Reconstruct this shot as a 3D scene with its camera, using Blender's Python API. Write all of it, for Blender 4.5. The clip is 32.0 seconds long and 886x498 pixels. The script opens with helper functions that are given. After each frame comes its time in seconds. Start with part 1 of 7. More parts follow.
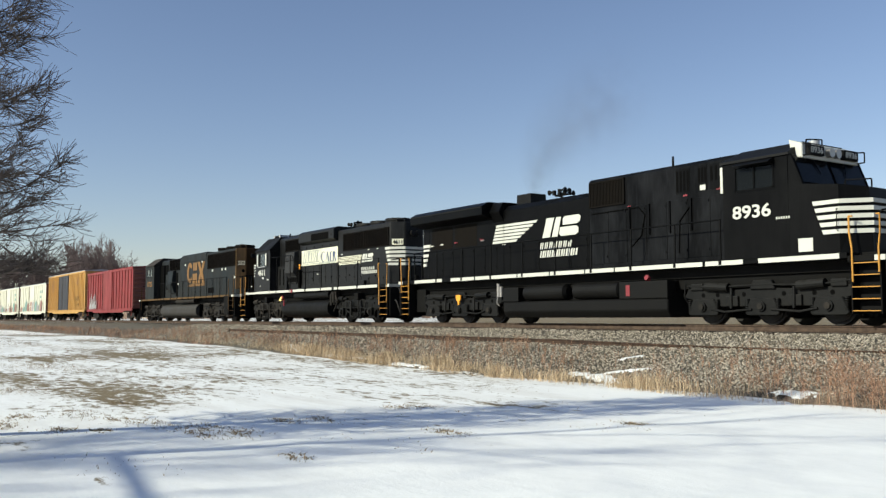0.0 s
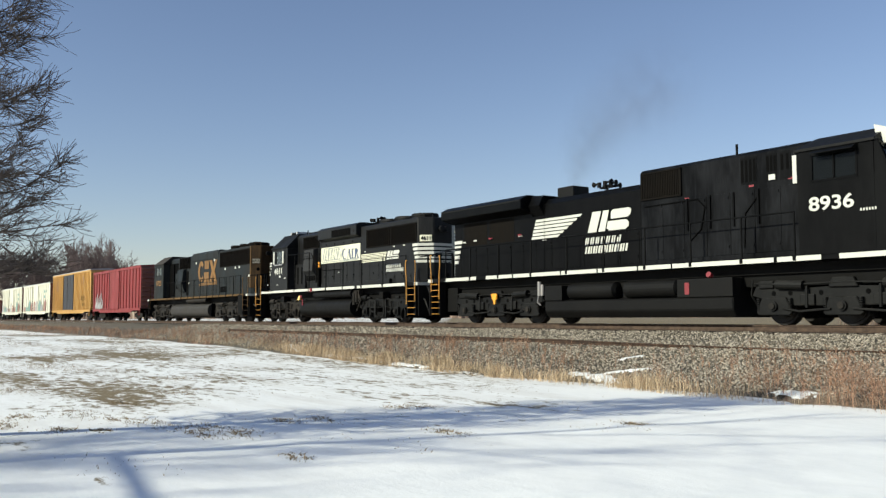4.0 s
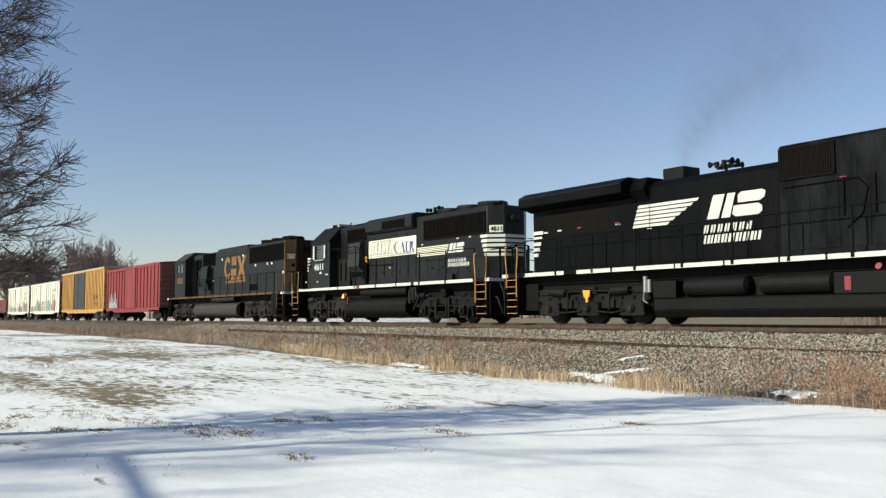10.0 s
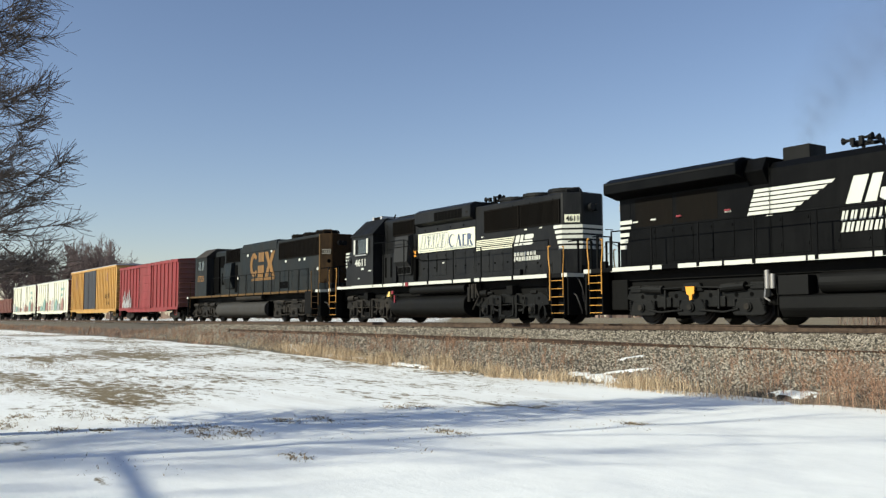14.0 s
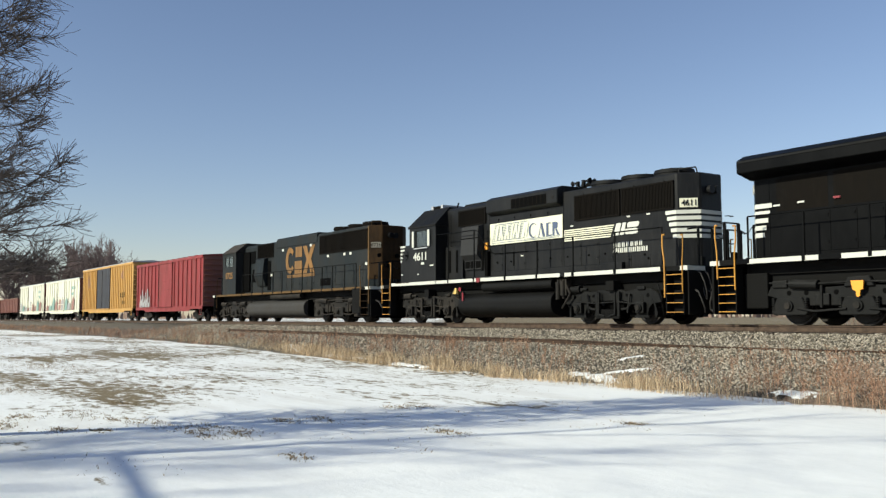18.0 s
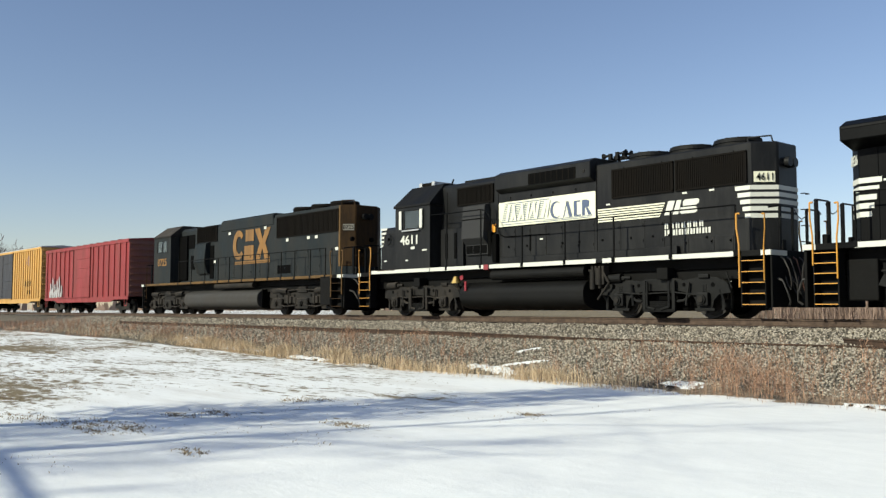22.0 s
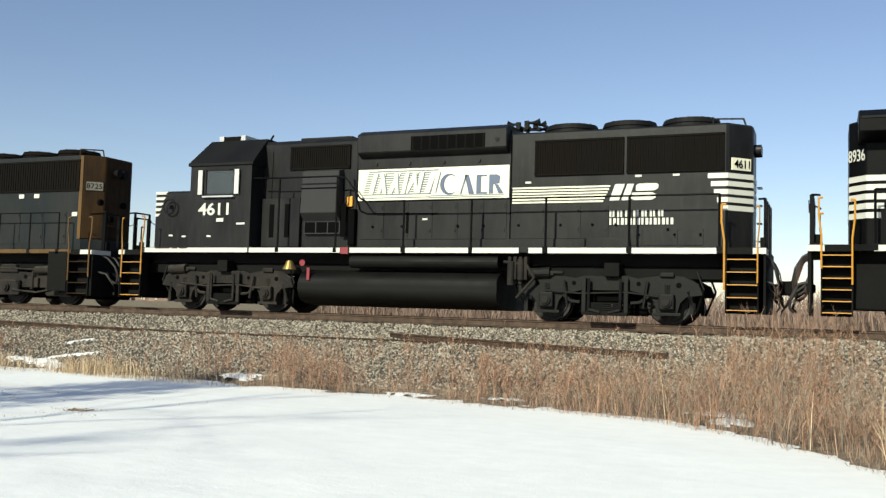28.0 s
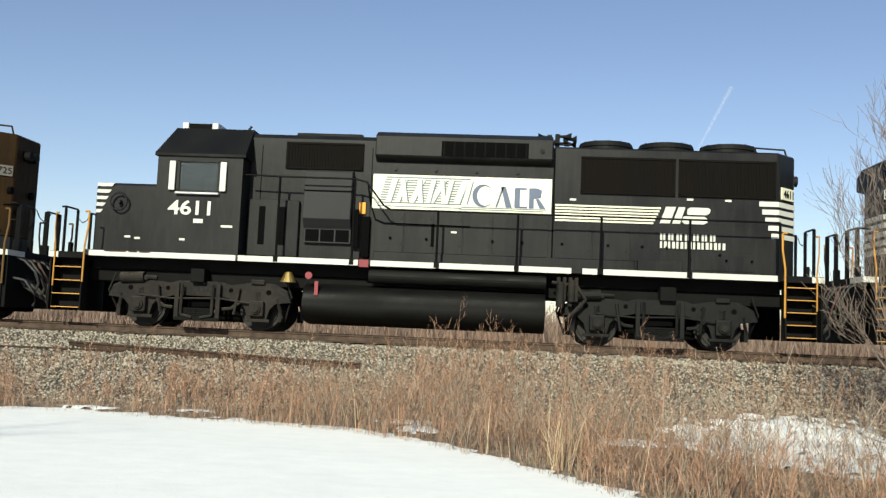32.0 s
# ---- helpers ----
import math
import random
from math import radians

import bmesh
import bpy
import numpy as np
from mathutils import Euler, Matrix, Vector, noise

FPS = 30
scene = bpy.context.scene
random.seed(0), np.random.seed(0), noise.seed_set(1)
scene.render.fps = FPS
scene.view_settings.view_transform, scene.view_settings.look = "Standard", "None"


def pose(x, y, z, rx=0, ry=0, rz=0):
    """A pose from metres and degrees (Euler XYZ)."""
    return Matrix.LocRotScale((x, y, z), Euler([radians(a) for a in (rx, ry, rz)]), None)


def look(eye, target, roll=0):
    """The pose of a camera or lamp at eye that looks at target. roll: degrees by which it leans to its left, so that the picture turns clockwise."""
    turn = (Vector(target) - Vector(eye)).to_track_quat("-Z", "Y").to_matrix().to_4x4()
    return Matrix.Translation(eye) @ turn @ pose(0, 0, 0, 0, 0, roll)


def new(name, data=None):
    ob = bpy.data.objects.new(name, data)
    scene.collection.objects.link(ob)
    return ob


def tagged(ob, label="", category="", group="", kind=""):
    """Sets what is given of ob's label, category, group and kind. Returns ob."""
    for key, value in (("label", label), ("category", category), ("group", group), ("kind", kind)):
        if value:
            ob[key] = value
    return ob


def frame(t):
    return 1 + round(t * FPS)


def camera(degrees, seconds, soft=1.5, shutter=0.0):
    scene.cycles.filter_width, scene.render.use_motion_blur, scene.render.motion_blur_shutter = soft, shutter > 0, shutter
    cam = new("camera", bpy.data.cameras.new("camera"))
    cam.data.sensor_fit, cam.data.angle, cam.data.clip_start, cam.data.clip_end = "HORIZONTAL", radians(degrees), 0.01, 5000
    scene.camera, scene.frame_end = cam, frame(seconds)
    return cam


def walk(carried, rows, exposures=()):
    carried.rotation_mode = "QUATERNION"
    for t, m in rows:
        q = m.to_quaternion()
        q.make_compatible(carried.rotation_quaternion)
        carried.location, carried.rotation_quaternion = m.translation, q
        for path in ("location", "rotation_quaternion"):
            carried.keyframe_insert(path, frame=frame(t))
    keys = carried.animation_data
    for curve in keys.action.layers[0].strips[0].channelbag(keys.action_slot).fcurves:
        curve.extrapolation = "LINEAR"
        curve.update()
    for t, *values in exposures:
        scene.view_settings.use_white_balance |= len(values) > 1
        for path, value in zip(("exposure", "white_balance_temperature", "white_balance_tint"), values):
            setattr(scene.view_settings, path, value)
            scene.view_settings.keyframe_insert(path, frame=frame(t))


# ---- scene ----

# ------------------------------------------------------------ camera
cam = camera(51.90, 32.0, soft=1.35)
EYE = (0.0, 0.0, 1.6)
TURNS = (  # seconds, yaw, pitch, lean
    (0.0, 56.072, 4.270, -0.138),
    (19.5, 56.072, 4.270, -0.138),
    (20.0, 55.657, 4.260, -0.125),
    (20.5, 53.150, 4.028, -0.079),
    (21.0, 51.386, 3.253, 0.222),
    (21.5, 50.826, 3.956, 0.043),
    (22.0, 49.815, 3.796, 0.024),
    (22.5, 47.108, 3.612, -0.156),
    (23.0, 44.172, 3.720, -0.128),
    (23.5, 40.881, 3.845, 0.108),
    (24.0, 38.085, 3.927, 0.221),
    (24.5, 35.830, 4.023, 0.367),
    (25.0, 33.728, 4.035, 0.565),
    (25.5, 31.695, 3.817, 0.945),
    (27.5, 25.505, 3.622, 1.469),
    (28.0, 22.987, 3.701, 1.632),
    (28.5, 21.143, 3.749, 1.708),
    (29.0, 19.344, 3.832, 1.825),
    (29.5, 17.168, 3.991, 2.043),
    (30.0, 14.486, 4.391, 2.138),
    (30.5, 12.026, 4.508, 2.321),
    (31.0, 9.643, 4.609, 2.402),
    (31.5, 6.855, 4.758, 2.458),
    (32.0, 4.188, 4.984, 2.486),
)
walk(cam, [(t, pose(*EYE, 90 + pitch, 0, yaw) @ pose(0, 0, 0, 0, 0, lean)) for t, yaw, pitch, lean in TURNS],
     exposures=((0.0, 0.15, 6500.0, 18.0), (20.0, 0.15, 6500.0, 18.0), (27.0, 0.22, 6620.0, 16.0), (32.0, 0.22, 6620.0, 16.0)))

# ------------------------------------------------------------ light
SUN_EL, SUN_AZ = 28.0, 190.0
world = bpy.data.worlds.new("winter_sky")
scene.world = world
world.use_nodes = True
wn = world.node_tree
sky = wn.nodes.new("ShaderNodeTexSky")
sky.sky_type = "NISHITA"
sky.sun_disc = False
sky.sun_elevation, sky.sun_rotation = radians(SUN_EL), radians(SUN_AZ)
sky.air_density, sky.dust_density, sky.ozone_density = 1.0, 0.3, 2.0
wn.nodes["Background"].inputs["Strength"].default_value = 0.105
wn.links.new(sky.outputs[0], wn.nodes["Background"].inputs["Color"])
sun_data = bpy.data.lights.new("sun", "SUN")
sun_data.energy, sun_data.angle, sun_data.color = 5.0, radians(0.53), (0.96, 1.0, 0.79)
sun = new("sun", sun_data)
SUN_DIR = Vector((math.sin(radians(SUN_AZ)) * math.cos(radians(SUN_EL)), math.cos(radians(SUN_AZ)) * math.cos(radians(SUN_EL)), math.sin(radians(SUN_EL))))
sun.matrix_world = look(SUN_DIR * 40, (0, 0, 0))


# ------------------------------------------------------------ materials
def node_mat(name):
    m = bpy.data.materials.new(name)
    m.use_nodes = True
    return m, m.node_tree, m.node_tree.nodes["Principled BSDF"]


def tex(nt, scale, detail=4.0, stretch=(1, 1, 1), rough=0.55):
    tc = nt.nodes.new("ShaderNodeTexCoord")
    mp = nt.nodes.new("ShaderNodeMapping")
    mp.inputs["Scale"].default_value = stretch
    nz = nt.nodes.new("ShaderNodeTexNoise")
    nz.inputs["Scale"].default_value = scale
    nz.inputs["Detail"].default_value = detail
    nz.inputs["Roughness"].default_value = rough
    nt.links.new(tc.outputs["Object"], mp.inputs["Vector"])
    nt.links.new(mp.outputs[0], nz.inputs["Vector"])
    return nz.outputs["Fac"]


def ramp(nt, fac, lo, hi, a, b):
    rp = nt.nodes.new("ShaderNodeValToRGB")
    rp.color_ramp.elements[0].position, rp.color_ramp.elements[1].position = lo, hi
    rp.color_ramp.elements[0].color, rp.color_ramp.elements[1].color = (*a, 1), (*b, 1)
    nt.links.new(fac, rp.inputs[0])
    return rp.outputs[0]


def mix(nt, fac, a, b, mode="MIX"):
    mx = nt.nodes.new("ShaderNodeMix")
    mx.data_type, mx.blend_type = "RGBA", mode
    for sock, v in ((mx.inputs[0], fac), (mx.inputs[6], a), (mx.inputs[7], b)):
        if isinstance(v, (float, int)):
            sock.default_value = v
        elif isinstance(v, tuple):
            sock.default_value = (*v, 1)
        else:
            nt.links.new(v, sock)
    return mx.outputs[2]


def bump(nt, bsdf, fac, strength, dist=0.01):
    bp = nt.nodes.new("ShaderNodeBump")
    bp.inputs["Strength"].default_value, bp.inputs["Distance"].default_value = strength, dist
    nt.links.new(fac, bp.inputs["Height"])
    nt.links.new(bp.outputs[0], bsdf.inputs["Normal"])


def paint(name, col, rough=0.45, metal=0.0, dirt=(0.1, 0.085, 0.07), amount=0.25, streak=True, spec=0.5):
    """Painted metal with road dirt, vertical streaks and a fine orange-peel relief."""
    m, nt, b = node_mat(name)
    big = tex(nt, 1.1, 6, (1, 1, 0.35) if streak else (1, 1, 1), 0.65)
    fine = tex(nt, 14, 3, (1, 1, 0.12) if streak else (1, 1, 1))
    f1 = ramp(nt, big, 0.42, 0.75, (0, 0, 0), (amount,) * 3)
    f2 = ramp(nt, fine, 0.5, 0.8, (0, 0, 0), (amount * 0.6,) * 3)
    c = mix(nt, f1, col, dirt)
    c = mix(nt, f2, c, dirt)
    nt.links.new(c, b.inputs["Base Color"])
    r = ramp(nt, big, 0.3, 0.8, (rough * 0.8,) * 3, (min(1, rough * 1.4),) * 3)
    nt.links.new(r, b.inputs["Roughness"])
    b.inputs["Metallic"].default_value = metal
    b.inputs["Specular IOR Level"].default_value = spec
    bump(nt, b, tex(nt, 5, 3), 0.12, 0.02)
    return m


def dusted_highlit(name, col, dust, amount, rough=0.8, spec=0.2):
    """Grimy cast iron with pale dust on its upper faces, painted there as highlights too."""
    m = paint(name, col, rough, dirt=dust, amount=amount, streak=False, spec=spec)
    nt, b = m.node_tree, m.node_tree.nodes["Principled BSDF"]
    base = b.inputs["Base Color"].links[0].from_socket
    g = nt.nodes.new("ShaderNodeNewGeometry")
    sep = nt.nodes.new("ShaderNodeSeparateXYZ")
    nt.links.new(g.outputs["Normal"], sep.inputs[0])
    # upward faces go paler by their normal: dust and painted highlight in one
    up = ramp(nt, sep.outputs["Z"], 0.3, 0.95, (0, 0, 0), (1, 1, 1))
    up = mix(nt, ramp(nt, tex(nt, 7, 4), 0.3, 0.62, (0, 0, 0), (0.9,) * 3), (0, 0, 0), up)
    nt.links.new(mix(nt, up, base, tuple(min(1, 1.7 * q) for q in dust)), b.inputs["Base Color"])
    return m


def rough_mat(name, a, b_, scale, rough=0.9, relief=0.5, dist=0.02, detail=6, lo=0.35, hi=0.65):
    m, nt, b = node_mat(name)
    n = tex(nt, scale, detail)
    n2 = tex(nt, scale * 9, 3)
    c = ramp(nt, n, lo, hi, a, b_)
    c = mix(nt, ramp(nt, n2, 0.3, 0.7, (0, 0, 0), (0.35,) * 3), c, tuple(0.6 * x for x in a))
    nt.links.new(c, b.inputs["Base Color"])
    b.inputs["Roughness"].default_value = rough
    b.inputs["Specular IOR Level"].default_value = 0.25
    bump(nt, b, n2, relief, dist)
    return m


def island_mat(name, a, b_, rough=0.85, spec=0.25):
    """Each loose piece of the mesh takes its own tone between two colours."""
    m, nt, b = node_mat(name)
    g = nt.nodes.new("ShaderNodeNewGeometry")
    c = ramp(nt, g.outputs["Random Per Island"], 0.05, 0.95, a, b_)
    nt.links.new(c, b.inputs["Base Color"])
    b.inputs["Roughness"].default_value = rough
    b.inputs["Specular IOR Level"].default_value = spec
    return m


def object_mat(name, a, b_, rough=0.85):
    m, nt, b = node_mat(name)
    g = nt.nodes.new("ShaderNodeObjectInfo")
    c = ramp(nt, g.outputs["Random"], 0.0, 1.0, a, b_)
    c = mix(nt, ramp(nt, tex(nt, 9, 4), 0.35, 0.7, (0, 0, 0), (0.5,) * 3), c, tuple(0.5 * x for x in a))
    nt.links.new(c, b.inputs["Base Color"])
    b.inputs["Roughness"].default_value = rough
    return m


M = dict(
    black=paint("black_paint", (0.0026, 0.0027, 0.0029), 0.4, dirt=(0.0145, 0.0148, 0.0155), amount=0.18, spec=0.06),
    blackworn=paint("worn_black_paint", (0.0072, 0.0074, 0.0078), 0.4, dirt=(0.036, 0.035, 0.033), amount=0.36, spec=0.16),
    # the dirt tone here is bluish grey, painted in for sky reflections
    blacksheen=paint("black_paint_sky_sheen", (0.0022, 0.0023, 0.0026), 0.4, dirt=(0.03, 0.032, 0.0365), amount=0.4, spec=0.07),
    # lighter than the hood black: sunlight on the slanted box is painted in
    sunlitfilter=paint("sunlit_grey_filter_box", (0.029, 0.0292, 0.03), 0.6, dirt=(0.045, 0.044, 0.042), amount=0.35, spec=0.1),
    blackroof=paint("sooty_black_roof", (0.005, 0.005, 0.005), 0.6, dirt=(0.02, 0.019, 0.018), amount=0.16, spec=0.15),
    frame=paint("dusty_underframe", (0.0036, 0.0036, 0.0036), 0.8, dirt=(0.015, 0.0132, 0.0115), amount=0.3, streak=False, spec=0.12),
    tank=paint("tank_black", (0.0042, 0.0041, 0.004), 0.56, dirt=(0.0185, 0.0172, 0.0157), amount=0.18, spec=0.13, streak=False),
    truck=dusted_highlit("truck_grime", (0.008, 0.0073, 0.0066), (0.046, 0.038, 0.031), 0.7),
    truckdark=dusted_highlit("oily_truck", (0.0034, 0.0035, 0.0034), (0.0165, 0.0158, 0.0148), 0.6, 0.55, 0.16),
    white=paint("white_paint", (0.54, 0.54, 0.48), 0.5, dirt=(0.4, 0.38, 0.33), amount=0.2),
    cream=paint("cream_sign", (0.68, 0.66, 0.5), 0.5, dirt=(0.5, 0.47, 0.4), amount=0.12),
    signblue=paint("faded_blue_lettering", (0.06, 0.085, 0.15), 0.5, amount=0.15),
    signpale=paint("pale_blue_lines", (0.09, 0.13, 0.17), 0.5, amount=0.1),
    yellow=paint("yellow_handrail", (0.52, 0.235, 0.022), 0.5, dirt=(0.16, 0.085, 0.03), amount=0.45),
    orange=paint("orange_tag", (0.85, 0.33, 0.02), 0.5, amount=0.1),
    red=paint("red_paint", (0.2, 0.009, 0.017), 0.5, amount=0.15),
    brass=paint("brass", (0.75, 0.5, 0.16), 0.3, metal=0.9, amount=0.2, streak=False),
    grille=paint("dark_grille", (0.0048, 0.004, 0.0033), 0.85, dirt=(0.014, 0.011, 0.0085), amount=0.4, spec=0.06),
    # near black: also paints the shade of openings and gaps that are not cut
    shadeblack=paint("recess_shade_black", (0.0025, 0.0025, 0.0025), 0.9, dirt=(0.01, 0.009, 0.008), amount=0.1, spec=0.03),
    steel=paint("worn_steel", (0.35, 0.33, 0.31), 0.4, metal=0.8, amount=0.4, streak=False),
    wheel=paint("wheel_steel", (0.009, 0.008, 0.007), 0.7, metal=0.2, dirt=(0.03, 0.022, 0.017), amount=0.6, streak=False),
    slate=paint("faded_slate_blue_paint", (0.0092, 0.0132, 0.0148), 0.6, dirt=(0.034, 0.03, 0.026), amount=0.6, spec=0.15),
    # soot, plus darkening for the hood end that stands in shade
    gold=paint("sooty_shaded_gold_paint", (0.034, 0.0165, 0.004), 0.75, dirt=(0.006, 0.005, 0.0042), amount=1.0, spec=0.15),
    tangold=paint("worn_tan_gold_paint", (0.115, 0.062, 0.019), 0.7, dirt=(0.045, 0.034, 0.024), amount=0.7, spec=0.2),
    logogold=paint("worn_gold_emblem", (0.21, 0.095, 0.015), 0.65, dirt=(0.05, 0.035, 0.022), amount=0.75),
    greytank=paint("dusty_grey_tank", (0.02, 0.018, 0.016), 0.8, dirt=(0.046, 0.04, 0.034), amount=0.5, streak=False),
    boxred=paint("faded_red_boxcar", (0.22, 0.017, 0.018), 0.6, dirt=(0.1, 0.032, 0.027), amount=0.6),
    boxyellow=paint("ochre_boxcar", (0.48, 0.26, 0.06), 0.6, dirt=(0.25, 0.15, 0.07), amount=0.5),
    boxwhite=paint("chalky_white_boxcar", (0.62, 0.61, 0.5), 0.65, dirt=(0.42, 0.38, 0.32), amount=0.3),
    boxbrown=paint("rust_brown_car", (0.16, 0.05, 0.035), 0.7, amount=0.4),
    galv=paint("galvanised_roof", (0.42, 0.43, 0.44), 0.5, metal=0.4, amount=0.3),
    graffiti=paint("grey_spray_paint", (0.36, 0.36, 0.36), 0.6, dirt=(0.12, 0.06, 0.06), amount=0.6),
    teal=paint("teal_spray_paint", (0.2, 0.34, 0.3), 0.6, amount=0.3),
    maroon=paint("maroon_spray_paint", (0.3, 0.16, 0.13), 0.6, amount=0.4),
    navy=paint("dark_blue_door_paint", (0.014, 0.015, 0.022), 0.6, amount=0.2),
    rail=rough_mat("rusty_rail", (0.05, 0.033, 0.024), (0.105, 0.07, 0.05), 6, 0.8, 0.4),
    railtop=paint("worn_railhead", (0.11, 0.09, 0.075), 0.6, metal=0.15, amount=0.5, streak=False),
    looserail=rough_mat("dark_rusty_loose_rail", (0.03, 0.02, 0.015), (0.08, 0.046, 0.03), 5, 0.85, 0.5),
    tie=object_mat("weathered_sleeper", (0.04, 0.029, 0.022), (0.085, 0.064, 0.049)),
    ballastbed=rough_mat("ballast_bed", (0.11, 0.096, 0.078), (0.25, 0.223, 0.182), 16, 0.95, 1.0, 0.05),
    stone=island_mat("ballast_stone", (0.135, 0.113, 0.086), (0.47, 0.415, 0.335)),
    straw=island_mat("bleached_straw", (0.34, 0.24, 0.145), (0.64, 0.49, 0.325)),
    drygrass=island_mat("dry_grass", (0.24, 0.175, 0.11), (0.52, 0.41, 0.28)),
    redweed=island_mat("russet_weeds", (0.19, 0.098, 0.062), (0.47, 0.29, 0.19)),
    greyweed=island_mat("grey_weeds", (0.14, 0.11, 0.085), (0.36, 0.29, 0.22)),
    deadgrass=island_mat("matted_grass", (0.18, 0.13, 0.08), (0.42, 0.33, 0.22)),
    litter=rough_mat("plant_litter", (0.19, 0.135, 0.095), (0.4, 0.31, 0.225), 7, 0.95, 1.0, 0.04),
    drift=rough_mat("old_snow", (0.8, 0.81, 0.8), (0.9, 0.9, 0.88), 5, 0.75, 0.6, 0.03),
    bark=rough_mat("grey_brown_bark", (0.06, 0.047, 0.04), (0.155, 0.124, 0.104), 9, 0.9, 0.6),
    # paler than near bark: distance haze is put into the colour
    hazywood=island_mat("hazy_far_wood", (0.15, 0.1, 0.076), (0.3, 0.215, 0.17)),
    farbark=rough_mat("far_twig_bark", (0.13, 0.095, 0.09), (0.21, 0.16, 0.15), 2, 0.95, 0.2),
    shrubbark=rough_mat("shrub_bark", (0.13, 0.1, 0.08), (0.27, 0.21, 0.17), 12, 0.9, 0.4),
    rusthose=paint("red_brown_hose", (0.07, 0.03, 0.022), 0.7, amount=0.4, streak=False),
    dimboard=paint("grimy_number_board", (0.17, 0.16, 0.135), 0.6, amount=0.5),
    hose=paint("rubber_hose", (0.02, 0.019, 0.018), 0.6, amount=0.3, streak=False),
)


def glass_mat():
    m, nt, b = node_mat("cab_glass")
    b.inputs["Base Color"].default_value = (0.3, 0.345, 0.37, 1)
    b.inputs["Roughness"].default_value = 0.04
    b.inputs["Transmission Weight"].default_value = 0.9
    b.inputs["IOR"].default_value = 1.3
    return m


M["glass"] = glass_mat()


def tinted_glass_mat():
    m, nt, b = node_mat("tinted_cab_glass")
    b.inputs["Base Color"].default_value = (0.012, 0.014, 0.015, 1)
    b.inputs["Roughness"].default_value = 0.06
    b.inputs["Transmission Weight"].default_value = 0.5
    b.inputs["IOR"].default_value = 1.2
    b.inputs["Specular IOR Level"].default_value = 0.25
    return m


M["tinted"] = tinted_glass_mat()


def snow_mat():
    """Old crusted snow, thin over mown grass that shows in patches."""
    m, nt, b = node_mat("thin_snow_over_grass")
    tc = nt.nodes.new("ShaderNodeTexCoord")
    sep = nt.nodes.new("ShaderNodeSeparateXYZ")
    nt.links.new(tc.outputs["Object"], sep.inputs[0])

    def rng(sock, a, b2, to0=0.0, to1=1.0):
        r = nt.nodes.new("ShaderNodeMapRange")
        r.inputs["From Min"].default_value, r.inputs["From Max"].default_value = a, b2
        r.inputs["To Min"].default_value, r.inputs["To Max"].default_value = to0, to1
        nt.links.new(sock, r.inputs["Value"])
        return r.outputs[0]

    def math_(op, a, b2):
        n = nt.nodes.new("ShaderNodeMath")
        n.operation = op
        for s_, v in zip(n.inputs, (a, b2)):
            if isinstance(v, float):
                s_.default_value = v
            else:
                nt.links.new(v, s_)
        return n.outputs[0]

    patch = tex(nt, 0.22, 5, (0.55, 1.6, 1), 0.6)
    frag = tex(nt, 2.6, 5, (0.8, 1.6, 1), 0.7)
    fine = tex(nt, 30, 4, (1, 1, 1), 0.7)
    west = rng(sep.outputs["X"], -5.0, -20.0, -0.2, 0.11)
    a = math_("ADD", patch, west)
    a = math_("ADD", a, math_("MULTIPLY", math_("SUBTRACT", frag, 0.5), 0.95))
    bare = rng(a, 0.6, 0.7)
    far_side = math_("MULTIPLY", rng(sep.outputs["Y"], 22.0, 24.0), rng(patch, 0.3, 0.4, 0.75, 1.0))
    far_side = math_("MULTIPLY", far_side, rng(math_("ADD", sep.outputs["X"], math_("MULTIPLY", sep.outputs["Y"], 1.45)), -9.0, -1.0, 0.1, 1.0))
    bare = math_("MAXIMUM", bare, far_side)
    snow = ramp(nt, frag, 0.3, 0.75, (0.84, 0.845, 0.83), (0.93, 0.93, 0.91))
    grass = ramp(nt, fine, 0.3, 0.7, (0.10, 0.075, 0.04), (0.32, 0.25, 0.15))
    streak = tex(nt, 0.55, 6, (0.35, 1.7, 1), 0.7)
    thin = math_("MULTIPLY", rng(streak, 0.46, 0.72, 0.0, 0.5), rng(sep.outputs["X"], -6.0, -16.0))
    snow = mix(nt, thin, snow, (0.5, 0.46, 0.4))
    nt.links.new(mix(nt, bare, snow, grass), b.inputs["Base Color"])
    b.inputs["Roughness"].default_value = 0.75
    b.inputs["Specular IOR Level"].default_value = 0.2
    h = math_("ADD", math_("MULTIPLY", frag, 1.0), math_("MULTIPLY", fine, 0.35))
    bump(nt, b, h, 0.3, 0.03)
    return m


M["snow"] = snow_mat()


def veil_mat(name, col, alpha, scale):
    """Thin smoke or ice cloud: mostly clear, broken by a soft noise."""
    m, nt, b = node_mat(name)
    b.inputs["Base Color"].default_value = (*col, 1)
    b.inputs["Roughness"].default_value = 1.0
    b.inputs["Specular IOR Level"].default_value = 0.0
    tc = nt.nodes.new("ShaderNodeTexCoord")
    gr = nt.nodes.new("ShaderNodeTexGradient")
    gr.gradient_type = "QUADRATIC_SPHERE"
    nt.links.new(tc.outputs["Object"], gr.inputs["Vector"])
    mu = nt.nodes.new("ShaderNodeMath")
    mu.operation = "MULTIPLY"
    nt.links.new(gr.outputs["Fac"], mu.inputs[0])
    nt.links.new(ramp(nt, tex(nt, scale, 4), 0.3, 0.75, (0, 0, 0), (alpha,) * 3), mu.inputs[1])
    nt.links.new(mu.outputs[0], b.inputs["Alpha"])
    return m


M["smoke"] = veil_mat("thin_diesel_smoke", (0.1, 0.085, 0.07), 0.26, 1.3)
